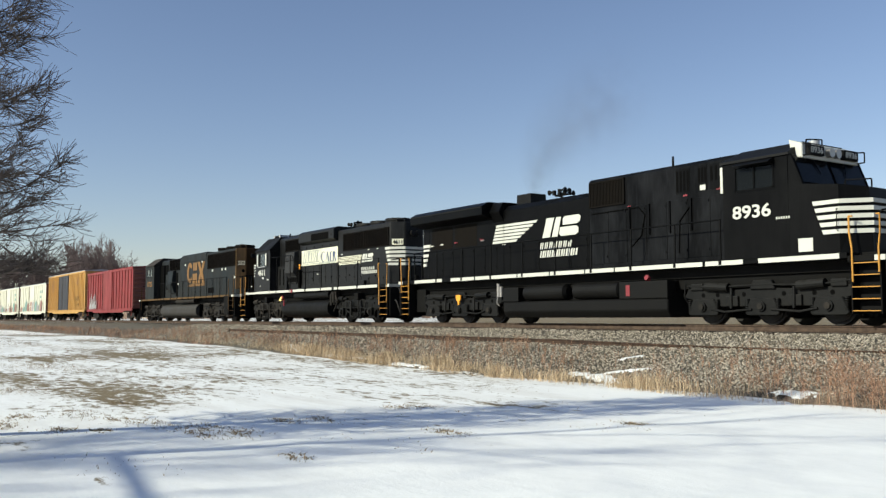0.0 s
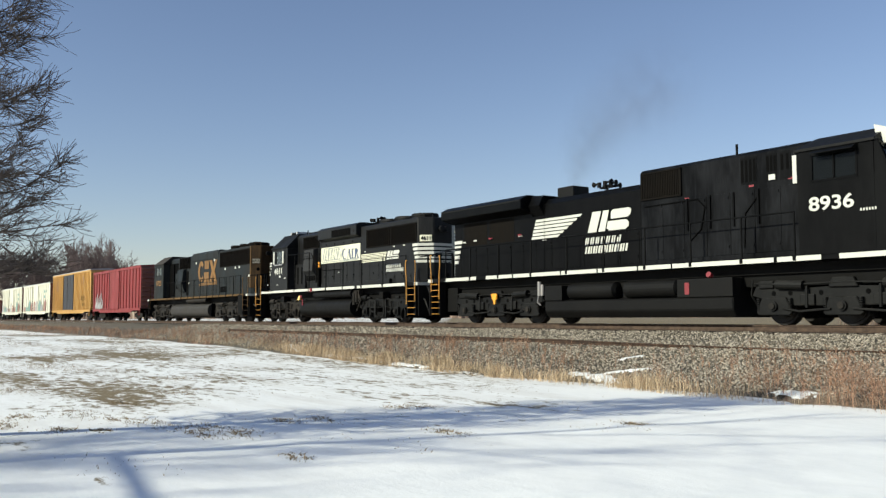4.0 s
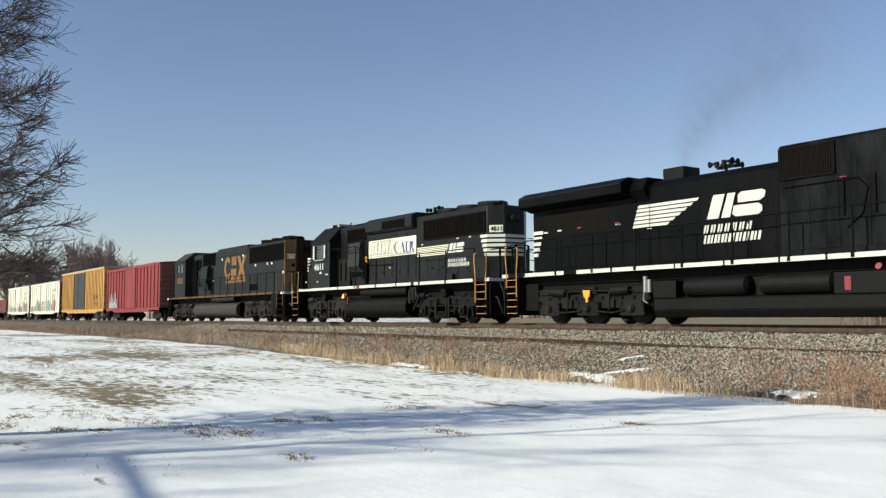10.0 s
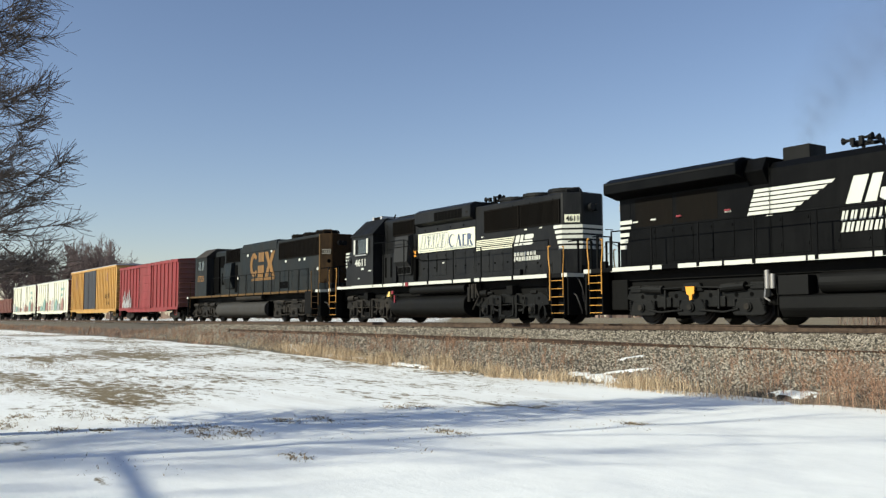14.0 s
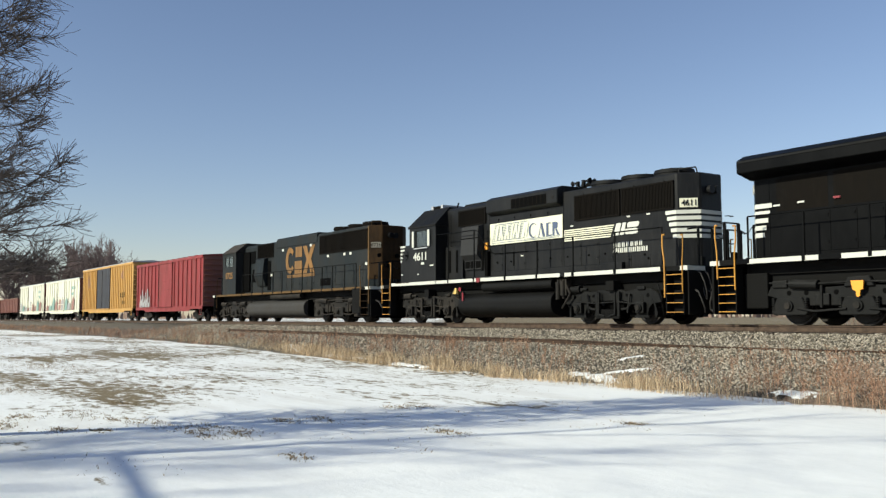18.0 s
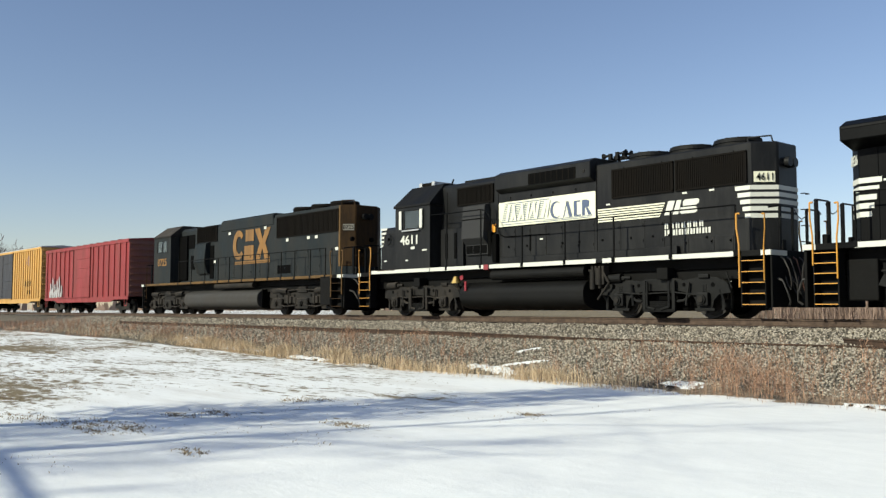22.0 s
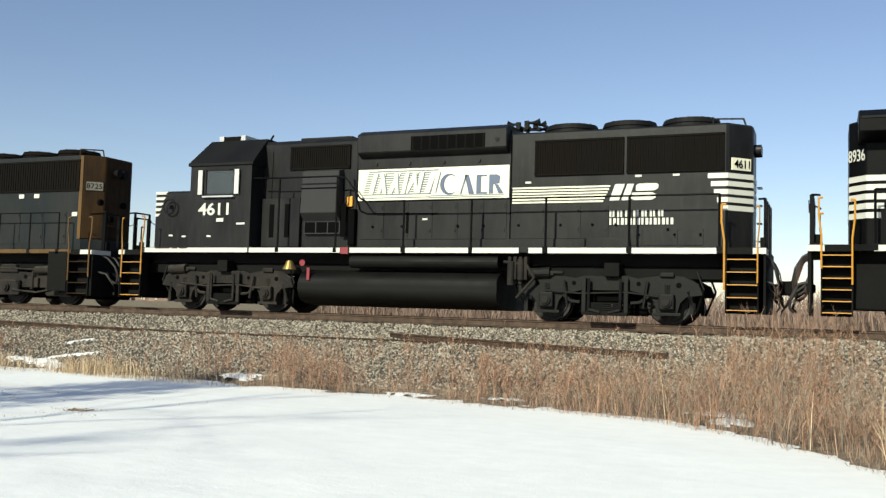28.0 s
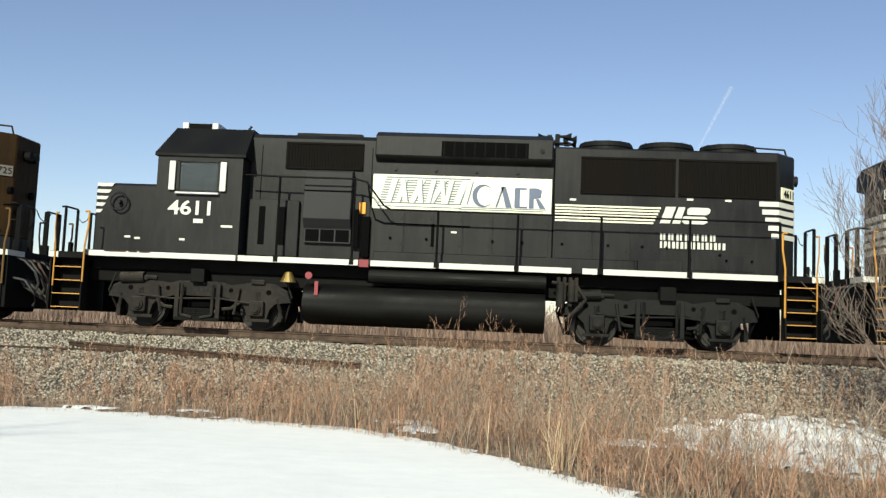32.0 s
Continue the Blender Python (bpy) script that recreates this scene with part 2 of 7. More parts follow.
M["vapour"] = rough_mat("ice_cloud", (0.75, 0.75, 0.78), (0.85, 0.85, 0.86), 0.01)
M["vapour"].node_tree.nodes["Principled BSDF"].inputs["Alpha"].default_value = 0.065

# ------------------------------------------------------------ mesh helpers
def finish(bm, name, mat, smooth=False):
    bmesh.ops.recalc_face_normals(bm, faces=bm.faces)
    me = bpy.data.meshes.new(name)
    bm.to_mesh(me)
    bm.free()
    me.materials.append(M[mat])
    if smooth:
        me.shade_smooth()
    return me


PLAN = []  # of the locomotive in hand: drawing stations, their true places, drawing mid, true mid, height factor


def true_x(x):
    """From a locomotive's drawing to its true length."""
    if not PLAN:
        return x
    return float(np.interp(x + PLAN[2], PLAN[0], PLAN[1])) - PLAN[3]


def part(name, bm, mat, parent, label="", at=(0, 0, 0), smooth=False):
    """One mesh object under a thing or a part."""
    if PLAN:
        for q in bm.verts:
            q.co.x, q.co.z = true_x(q.co.x), q.co.z * PLAN[4]
    ob = new(name, finish(bm, name, mat, smooth))
    ob.parent = parent
    ob.location = at
    return tagged(ob, label)


def thing(name, label, category, at=(0, 0, 0), group=""):
    ob = new(name)
    ob.empty_display_size = 0.3
    ob.location = at
    return tagged(ob, label, category, group)


def box(bm, x0, x1, y0, y1, z0, z1, bev=0.0):
    v = [bm.verts.new((x, y, z)) for x in (x0, x1) for y in (y0, y1) for z in (z0, z1)]
    f = [bm.faces.new([v[i] for i in q]) for q in ((0, 1, 3, 2), (4, 6, 7, 5), (0, 4, 5, 1), (2, 3, 7, 6), (0, 2, 6, 4), (1, 5, 7, 3))]
    if bev:
        bmesh.ops.bevel(bm, geom=list({e for q in f for e in q.edges}), offset=bev, segments=2, affect="EDGES", profile=0.5)
    return bm


def prism(bm, poly, a0, a1, axis="x", bev=0.0):
    """A polygon swept along an axis. poly is (y, z) for x, (x, z) for y, (x, y) for z."""
    put = {"x": lambda a, p: (a, p[0], p[1]), "y": lambda a, p: (p[0], a, p[1]), "z": lambda a, p: (p[0], p[1], a)}[axis]
    lo = [bm.verts.new(put(a0, p)) for p in poly]
    hi = [bm.verts.new(put(a1, p)) for p in poly]
    n = len(poly)
    f = [bm.faces.new(lo), bm.faces.new(hi[::-1])]
    f += [bm.faces.new((lo[i], hi[i], hi[(i + 1) % n], lo[(i + 1) % n])) for i in range(n)]
    if bev:
        bmesh.ops.bevel(bm, geom=list({e for q in f for e in q.edges}), offset=bev, segments=1, affect="EDGES")
    return bm


def tube(bm, p, q, r, r2=None, n=8):
    p, q = Vector(p), Vector(q)
    rot = (q - p).to_track_quat("Z", "Y").to_matrix().to_4x4()
    m = Matrix.Translation((p + q) / 2) @ rot
    bmesh.ops.create_cone(bm, cap_ends=True, segments=n, radius1=r, radius2=r if r2 is None else r2, depth=(q - p).length, matrix=m)
    return bm


def pipe(bm, pts, r, n=6):
    for a, b in zip(pts, pts[1:]):
        tube(bm, a, b, r, n=n)
    return bm


def bar(pts, r, n=6):
    return pipe(bmesh.new(), pts, r, n)


def bx(*a, bev=0.0):
    return box(bmesh.new(), *a, bev=bev)


def flat(poly, y, d=0.006):
    """A thin raised shape of paint or plate on a side that faces -y."""
    return prism(bmesh.new(), poly, y - d, y, "y")


def flats(polys, y, d=0.006):
    bm = bmesh.new()
    for p in polys:
        prism(bm, p, y - d, y, "y")
    return bm


def rect(x0, x1, z0, z1, slant=0.0):
    return [(x0, z0), (x1, z0), (x1 + slant, z1), (x0 + slant, z1)]


def text_mesh(name, words, size, mat, parent, m, bold=0.0, spread=1.0, label=""):
    cu = bpy.data.curves.new(name, "FONT")
    cu.body, cu.size, cu.extrude, cu.offset, cu.space_character = words, size, 0.004, bold, spread
    cu.align_x = "CENTER"
    ob = bpy.data.objects.new(name, cu)
    scene.collection.objects.link(ob)
    me = bpy.data.meshes.new_from_object(ob.evaluated_get(bpy.context.evaluated_depsgraph_get()))
    bpy.data.objects.remove(ob)
    me.materials.clear()
    me.materials.append(M[mat])
    o = new(name, me)
    o.parent = parent
    o.matrix_local = m
    return tagged(o, label)


def side_text(name, words, x, z, y, height, width, mat, parent, label="", bold=0.006, lean=0.0):
    """Lettering of a given height and width on a side that faces -y, centred at x, its foot at z."""
    o = text_mesh(name, words, 1.0, mat, parent, Matrix(), bold, 1.0, label)
    xs = [v.co.x for v in o.data.vertices]
    zs = [v.co.y for v in o.data.vertices]
    sx, sz = width / (max(xs) - min(xs)), height / (max(zs) - min(zs))
    x0, z0 = (max(xs) + min(xs)) / 2, min(zs)
    for v in o.data.vertices:
        v.co.x, v.co.y = (v.co.x - x0) * sx + (v.co.y - z0) * sz * lean, (v.co.y - z0) * sz
    k = PLAN[4] if PLAN else 1.0
    for q in o.data.vertices:
        q.co.x, q.co.y = q.co.x * k, q.co.y * k
    o.matrix_local = Matrix.Translation((true_x(x), y - 0.004, z * k)) @ pose(0, 0, 0, 90, 0, 0)
    return o


# ------------------------------------------------------------ plan
RAIL_Z, LINE_Y = 1.36, 21.65


def line_point(x):
    return Vector((x, LINE_Y, RAIL_Z))


def smooth(a, b, v):
    t = min(1.0, max(0.0, (v - a) / (b - a)))
    return t * t * (3 - 2 * t)


def edge_y(x):
    """Where the mown, snowy lawn ends and the weeds begin."""
    pts = ((-400, 16.5), (-110, 15.8), (-53, 15.5), (-32, 15.2), (-21.5, 14.8), (-12.9, 14.4), (-8.3, 14.7), (-3.7, 13.9), (-2.4, 13.6),
           (-1.1, 12.6), (0.05, 11.1), (0.8, 9.8), (1.6, 8.6), (3.5, 7.0), (8, 5.0), (60, 2.0), (400, 0.0))
    return float(np.interp(x, [p[0] for p in pts], [p[1] for p in pts]))


def ground_z(x, y):
    z = 0.35 * smooth(-18, -52, x) + 0.05 * (noise.noise((x * 0.12, y * 0.12, 0)))
    if x > -70 and -4 < y < 22:
        z += 0.02 * noise.noise((x * 0.8, y * 0.8, 3)) + 0.008 * noise.noise((x * 3, y * 3, 5))
    yy = y
    if yy > 19:
        z = z * (1 - smooth(19, 26, yy)) + smooth(19, 26, yy) * (0.8 + 0.06 * noise.noise((x * 0.2, y * 0.2, 9)))
    return z


def bed_z(x, y):
    """Height of the ballast bed above datum at a point."""
    yy = y
    g = 0.35 * smooth(-18, -52, x)
    prof = ((14.6, g - 0.15), (15.6, g + 0.10), (20.0, 1.09), (20.4, 1.14), (22.9, 1.14), (23.4, 1.09), (26.6, 0.6))
    return float(np.interp(yy, [p[0] for p in prof], [p[1] for p in prof]))


# ------------------------------------------------------------ ground
def build_ground():
    xs = sorted(set([-2600, -1600, -900, -500, -320, -220] + list(np.arange(-160, -70, 4.0)) + list(np.arange(-70, -24, 0.8))
                    + list(np.arange(-24, 9, 0.3)) + list(np.arange(9, 40, 2)) + [60, 120, 250, 500, 900, 1600, 2600]))
    ys = sorted(set([-2600, -1500, -700, -300, -120, -60, -30, -15, -8, -4] + list(np.arange(-2, 17, 0.3)) + list(np.arange(17, 34, 1.0))
                    + [38, 45, 60, 90, 150, 300, 600, 1200, 2600]))
    v = [(x, y, ground_z(x, y)) for x in xs for y in ys]
    n = len(ys)
    f = [(i * n + j, (i + 1) * n + j, (i + 1) * n + j + 1, i * n + j + 1) for i in range(len(xs) - 1) for j in range(n - 1)]
    me = bpy.data.meshes.new("ground")
    me.from_pydata([tuple(map(float, p)) for p in v], [], f)
    me.shade_smooth()
    me.materials.append(M["snow"])
    tagged(new("ground", me), "thin crusted snow over brown mown grass", "ground", kind="structure")


build_ground()


def build_ballast():
    xs = [-420, -300, -220] + list(np.arange(-160, -60, 5.0)) + list(np.arange(-60, 24, 1.0)) + [40, 80, 160, 300]
    ys = list(np.arange(14.6, 26.7, 0.4))
    n = len(ys)
    v = []
    for x in xs:
        for y in ys:
            yw = y
            v.append((float(x), yw, bed_z(x, yw) + 0.03 * noise.noise((x * 0.9, yw * 0.9, 1))))
    f = [(i * n + j, (i + 1) * n + j, (i + 1) * n + j + 1, i * n + j + 1) for i in range(len(xs) - 1) for j in range(n - 1)]
    me = bpy.data.meshes.new("ballast_bed")
    me.from_pydata(v, [], f)
    me.shade_smooth()
    me.materials.append(M["ballastbed"])
    tagged(new("ballast_bed", me), "grey crushed-stone ballast bank under the track", "ballast", kind="structure")


build_ballast()


def rail_profile(k=1.0):
    return [(-0.075 * k, 0), (0.075 * k, 0), (0.075 * k, 0.012), (0.012, 0.03), (0.012, 0.125), (0.036, 0.14), (0.036, 0.172),
            (-0.036, 0.172), (-0.036, 0.14), (-0.012, 0.125), (-0.012, 0.03), (-0.075 * k, 0.012)]


def swept_rail(xs, yof, zof, mat, name):
    prof = rail_profile()
    n = len(prof)
    v = [(float(x), yof(x) + p[0], zof(x) + p[1]) for x in xs for p in prof]
    f = [(i * n + j, i * n + (j + 1) % n, (i + 1) * n + (j + 1) % n, (i + 1) * n + j) for i in range(len(xs) - 1) for j in range(n)]
    f += [tuple(range(n))[::-1], tuple((len(xs) - 1) * n + j for j in range(n))]
    me = bpy.data.meshes.new(name)
    me.from_pydata(v, [], f)
    me.materials.append(M[mat])
    me.materials.append(M["railtop"])
    for i in range(len(xs) - 1):
        if mat == "rail":
            me.polygons[i * n + 6].material_index = 1
    return me


def build_track():
    track = thing("railway_track", "rusty steel railway track on wooden sleepers in ballast", "track", (0, LINE_Y, RAIL_Z))
    tagged(track, kind="structure")
    xs = [-420, -250] + list(np.arange(-160, -40, 5.0)) + [-40, 0, 40, 160, 300]
    for side in (-0.754, 0.754):
        o = new("rail", swept_rail(xs, lambda x: side, lambda x: -0.172, "rail", "rail"))
        o.parent = track
    return track


TRACK = build_track()


def loose_rail(x0, x1, y0, y1, label, sink):
    xs = np.linspace(x0, x1, max(2, int((x1 - x0) / 3)))
    yof = lambda x: y0 + (y1 - y0) * (x - x0) / (x1 - x0)
    me = swept_rail(list(xs), yof, lambda x: bed_z(x, yof(x)) + 0.01 - sink(x), "looserail", "loose_rail")
    tagged(new("loose_rail", me), label, "rail", "loose rails")


loose_rail(-48.0, -8.0, 18.15, 18.7, "long dark rusty rail lying loose on the ballast slope", lambda x: .02 + .1 * smooth(-23, -14, x))
loose_rail(-9.3, -2.9, 18.95, 18.25, "short rusty rail end lying on the ballast slope", lambda x: .04)


# ------------------------------------------------------------ rolling stock
NEAR, HOOD = -1.52, -0.95
VEHICLES = []  # thing, mid point on the train, half distance of the trucks, wheelsets


def vehicle(name, label, category, mid, half, group=""):
    ob = thing(name, label, category, group=group)
    VEHICLES.append((ob, mid, half, []))
    return ob


def wheelset_mesh(r=0.5):
    bm = bmesh.new()
    for s in (-1, 1):
        tube(bm, (0, s * 0.69, 0), (0, s * 0.83, 0), r, r * 0.985, n=28)
        tube(bm, (0, s * 0.66, 0), (0, s * 0.69, 0), r + 0.03, n=28)
        tube(bm, (0, s * 0.83, 0), (0, s * 0.86, 0), r * 0.86, r * 0.84, n=28)
        tube(bm, (0, s * 0.83, 0), (0, s * 1.02, 0), 0.13, n=12)
        for k in range(6):
            a = k * math.pi / 3
            tube(bm, (0.24 * math.cos(a), s * 0.862, 0.24 * math.sin(a)), (0.24 * math.cos(a), s * 0.885, 0.24 * math.sin(a)), 0.03, n=6)
    tube(bm, (0, -0.9, 0), (0, 0.9, 0), 0.09, n=12)
    return finish(bm, "wheelset", "wheel")


WHEELSET = wheelset_mesh()
SMALLSET = wheelset_mesh(0.42)


def add_wheels(truck, mid, axles, r=0.5):
    for a in axles:
        o = new("wheelset", WHEELSET if r == 0.5 else SMALLSET)
        o.parent = truck
        o.location = (a - mid, 0, r)
        VEHICLES[-1][3].append((o, Vector((a - mid, 0, r)), r))


def blomberg(veh, mid, centre, mat="truck"):
    """Two-axle truck with swing-hanger side frames."""
    c = centre - mid
    h = 1.372
    bm = bmesh.new()
    for s in (-1, 1):
        y0, y1 = (s * 1.18, s * 1.02)
        y0, y1 = min(y0, y1), max(y0, y1)
        half = [(.5, 1.08), (.72, 1.0), (1.0, 1.06), (1.3, 1.1), (1.75, 1.08), (2.05, .92), (2.15, .66), (1.78, .64), (1.64, .5), (1.6, .26), (1.14, .26), (1.1, .5), (.98, .66), (.55, .76)]
        prism(bm, [(c + x, z) for x, z in half] + [(c - x, z) for x, z in half[::-1]], y0, y1, "y", 0.015)
    t = part("truck", bm, mat, veh, "grimy two-axle truck with heavy cast side frames")
    # bolster painted near black for the shade between the side frames
    part("bolster", bx(c - .35, c + .35, -.92, .92, .45, 1.0, bev=.03), "shadeblack", t)
    for s in (-1, 1):
        for k in (-1, 1):
            b2 = bmesh.new()
            ax = c + k * h
            box(b2, ax - .17, ax + .17, s * 1.25 - .07, s * 1.25 + .07, .33, .68, .03)
            tube(b2, (ax, s * 1.31, .5), (ax, s * 1.37, .5), .12, n=16)
            tube(b2, (ax, s * 1.36, .5), (ax, s * 1.40, .5), .05, n=8)
            part("journal_box", b2, mat, t)
            b3 = bx(c + k * .48 - .05, c + k * .48 + .05, s * 1.27 - .04, s * 1.27 + .04, .2, 1.02, bev=.012)
            part("swing_hanger", b3, mat, t)
            # holes are near-black discs on the plate, their shade painted
            part("frame_hole", tube(bmesh.new(), (c + k * .74, s * 1.18, .9), (c + k * .74, s * 1.19, .9), .05, n=12), "shadeblack", t)
            part("frame_hole", tube(bmesh.new(), (c + k * .92, s * 1.18, .9), (c + k * .92, s * 1.19, .9), .025, n=10), "shadeblack", t)
            if k < 0:
                b4 = tube(bmesh.new(), (c - 1.85, s * 1.2, 1.1), (c - 1.3, s * 1.2, 1.13), .125, n=14)
                tube(b4, (c - 1.3, s * 1.2, 1.13), (c - 1.0, s * 1.2, 1.12), .05, n=8)
                part("brake_cylinder", b4, mat, t)
            part("equaliser_arm", bar([(c + k * .98, s * 1.24, .62), (c + k * .78, s * 1.25, .48), (c + k * .58, s * 1.25, .46)], .04, 6), mat, t)
            b5 = bmesh.new()
            for q in range(5):
                tube(b5, (ax, s * 1.12, .66 + q * .05), (ax, s * 1.12, .69 + q * .05), .09, n=10)
            part("coil_spring", b5, mat, t)
            b6 = bar([(ax + k * .45, s * 1.16, .75), (ax + k * .56, s * 1.1, .3)], .04, 6)
            box(b6, ax + k * .52 - .04, ax + k * .52 + .04, s * .95 - .2, s * .95 + .2, .22, .5)
            part("brake_shoe", b6, mat, t)
        b7 = bmesh.new()
        for q in range(5):
            box(b7, c - .42 + q * .02, c + .42 - q * .02, s * 1.2 - .07, s * 1.2 + .07, .25 + q * .045, .285 + q * .045)
        box(b7, c - .52, c + .52, s * 1.27 - .05, s * 1.27 + .05, .17, .25, .012)
        part("leaf_spring", b7, "frame", t)
        for k in (-1, 1):
            part("hanger_loop", bar([(c + k * .36, s * 1.32, 1.0), (c + k * .36, s * 1.33, .3), (c + k * .1, s * 1.33, .24)], .035, 6), mat, t)
            part("pedestal_tie", bx(c + k * h - .3, c + k * h + .3, *sorted((s * 1.1, s * 1.2)), .2, .27, bev=.01), mat, t)
            part("bearing_cap", tube(bmesh.new(), (c + k * h, s * 1.4, .5), (c + k * h, s * 1.412, .5), .08, n=14), "truck", t)
            part("frame_hole", tube(bmesh.new(), (c + k * 1.62, s * 1.18, .88), (c + k * 1.62, s * 1.187, .88), .06, n=12), "shadeblack", t)
            part("sand_pipe", bar([(c + k * 2.0, s * 1.15, 1.2), (c + k * 2.15, s * 1.15, .8), (c + k * 1.95, s * .85, .22)], .025, 6), mat, t)
            part("brake_lever", bar([(c + k * .95, s * 1.26, .95), (c + k * .86, s * 1.28, .35)], .035, 6), mat, t)
            part("frame_lug", bx(c + k * 1.37 - .16, c + k * 1.37 + .16, *sorted((s * 1.16, s * 1.25)), 1.05, 1.16, bev=.025), mat, t)
        b8 = bar([(c - 1.4, s * 1.27, .72), (c - .6, s * 1.29, .66), (c + .5, s * 1.29, .7), (c + 1.2, s * 1.27, .62)], .022, 6)
        part("air_pipe", b8, mat, t)
    # motors and gear cases take near-black paint for the shade behind the frames
    for k in (-1, 1):
        part("traction_motor", bx(*sorted((c + k * (h - .52), c + k * .25)), -.6, .6, .2, .98, bev=.06), "shadeblack", t)
        part("gear_case", tube(bmesh.new(), (c + k * (h - .1), .45, .52), (c + k * (h - .1), .62, .52), .42, n=16), "shadeblack", t)
    add_wheels(t, 0, (c - h, c + h))
    return t


def three_axle(veh, mid, axles, mat="truckdark", label="dark three-axle truck with cast side frames"):
    ax = [a - mid for a in axles]
    c = ax[1]
    e = ax[2] - ax[1]
    bm = bmesh.new()
    for s in (-1, 1):
        y0, y1 = sorted((s * 1.18, s * 1.02))
        pts = [(ax[0] - .72, .78), (ax[0] - .6, 1.02), (ax[0] - .2, 1.0), (ax[0] + .45, .92), (c - .35, .98), (c + .35, .98), (ax[2] - .45, .92),
               (ax[2] + .2, 1.0), (ax[2] + .6, 1.02), (ax[2] + .72, .78), (ax[2] + .3, .66), (ax[2] - .3, .66), (ax[2] - .55, .5), (c + .35, .5),
               (c + .3, .66), (c - .3, .66), (c - .35, .5), (ax[0] + .55, .5), (ax[0] + .3, .66), (ax[0] - .3, .66)]
        prism(bm, pts, y0, y1, "y", 0.015)
    box(bm, c - e * .5 - .15, c - e * .5 + .15, -1.1, 1.1, .5, .8, .03)
    box(bm, c + e * .5 - .15, c + e * .5 + .15, -1.1, 1.1, .5, .8, .03)
    t = part("truck", bm, mat, veh, label)
    for s in (-1, 1):
        for a in ax:
            b2 = bmesh.new()
            prism(b2, [(a - .54, .33), (a - .46, .26), (a + .46, .26), (a + .54, .33), (a + .36, .72), (a - .36, .72)], *sorted((s * 1.15, s * 1.27)), "y", .02)
            tube(b2, (a, s * 1.27, .5), (a, s * 1.33, .5), .13, n=16)
            tube(b2, (a, s * 1.33, .5), (a, s * 1.36, .5), .06, n=8)
            part("journal_box", b2, mat, t)
            for k in (-1, 1):
                b5 = bmesh.new()
                for q in range(6):
                    tube(b5, (a + k * .47, s * 1.24, .4 + q * .055), (a + k * .47, s * 1.24, .43 + q * .055), .06, n=10)
                part("coil_spring", b5, mat, t)
            b6 = bmesh.new()
            box(b6, a + .5, a + .58, *sorted((s * .72, s * .95)), .22, .6, .01)
            part("brake_shoe", b6, mat, t)
        for k in (-1, 1):
            b4 = bmesh.new()
            tube(b4, (c + k * e * .55, s * 1.24, 1.02), (c + k * e * .95, s * 1.24, 1.06), .12, n=12)
            part("brake_cylinder", b4, mat, t)
            b9 = bar([(c + k * e * .5, s * 1.26, 1.0), (c + k * e * .5, s * 1.28, .45)], .04, 8)
            part("damper", b9, mat, t)
        # black discs paint the shade of holes along the frame
        for x in (ax[0] - .05, ax[0] + .45, c - e * .32, c + e * .32, ax[2] - .45, ax[2] + .05):
            part("frame_hole", tube(bmesh.new(), (x, s * 1.18, .83), (x, s * 1.187, .83), .065, n=12), "shadeblack", t)
        for k in (-1, 1):
            part("brake_rod", bar([(c + k * .3, s * 1.3, .42), (c + k * e * .6, s * 1.31, .36), (c + k * (e - .3), s * 1.3, .44)], .03, 6), mat, t)
            part("frame_bracket", bx(c + k * e * .5 - .2, c + k * e * .5 + .2, *sorted((s * 1.18, s * 1.26)), .5, .8, bev=.03), mat, t)
            part("sand_pipe", bar([(c + k * (e + .75), s * 1.1, 1.2), (c + k * (e + .8), s * 1.1, .8), (c + k * (e + .62), s * .85, .25)], .025, 6), mat, t)
            part("pivot_cover", bx(c + k * (e + .25) - .22, c + k * (e + .25) + .22, *sorted((s * 1.16, s * 1.24)), .96, 1.16, bev=.03), mat, t)
        part("centre_bracket", prism(bmesh.new(), [(c - .4, .95), (c + .4, .95), (c + .28, 1.2), (c - .28, 1.2)], *sorted((s * 1.1, s * 1.25)), "y", .02), mat, t)
        for a in ax:
            part("bearing_cap", tube(bmesh.new(), (a, s * 1.36, .5), (a, s * 1.375, .5), .085, n=14), "truck", t)
        b8 = bar([(ax[0] - .6, s * 1.22, 1.1), (ax[0] + .5, s * 1.24, 1.04), (c, s * 1.24, 1.08), (ax[2] - .4, s * 1.24, 1.02), (ax[2] + .6, s * 1.22, 1.12)], .025, 6)
        part("air_pipe", b8, mat, t)
    # motors coloured as shade behind the side frames
    for a in ax:
        part("traction_motor", bx(a + .3, a + 1.05, -.6, .6, .2, .98, bev=.06), "shadeblack", t)
    add_wheels(t, 0, ax)
    return t


def freight_truck(veh, mid, centre):
    c = centre - mid
    bm = bmesh.new()
    for s in (-1, 1):
        y0, y1 = sorted((s * 1.1, s * .98))
        prism(bm, [(c - 1.1, .3), (c - 1.1, .58), (c - .6, .62), (c - .35, .78), (c + .35, .78), (c + .6, .62), (c + 1.1, .58), (c + 1.1, .3),
                   (c + .75, .3), (c + .4, .2), (c - .4, .2), (c - .75, .3)], y0, y1, "y", .015)
    box(bm, c - .2, c + .2, -1.1, 1.1, .4, .75)
    t = part("truck", bm, "truck", veh, "rusty two-axle freight truck")
    part("bolster", bx(c - .3, c + .3, -1.0, 1.0, .3, .95, bev=.02), "frame", t)
    add_wheels(t, 0, (c - .88, c + .88), .42)
    return t


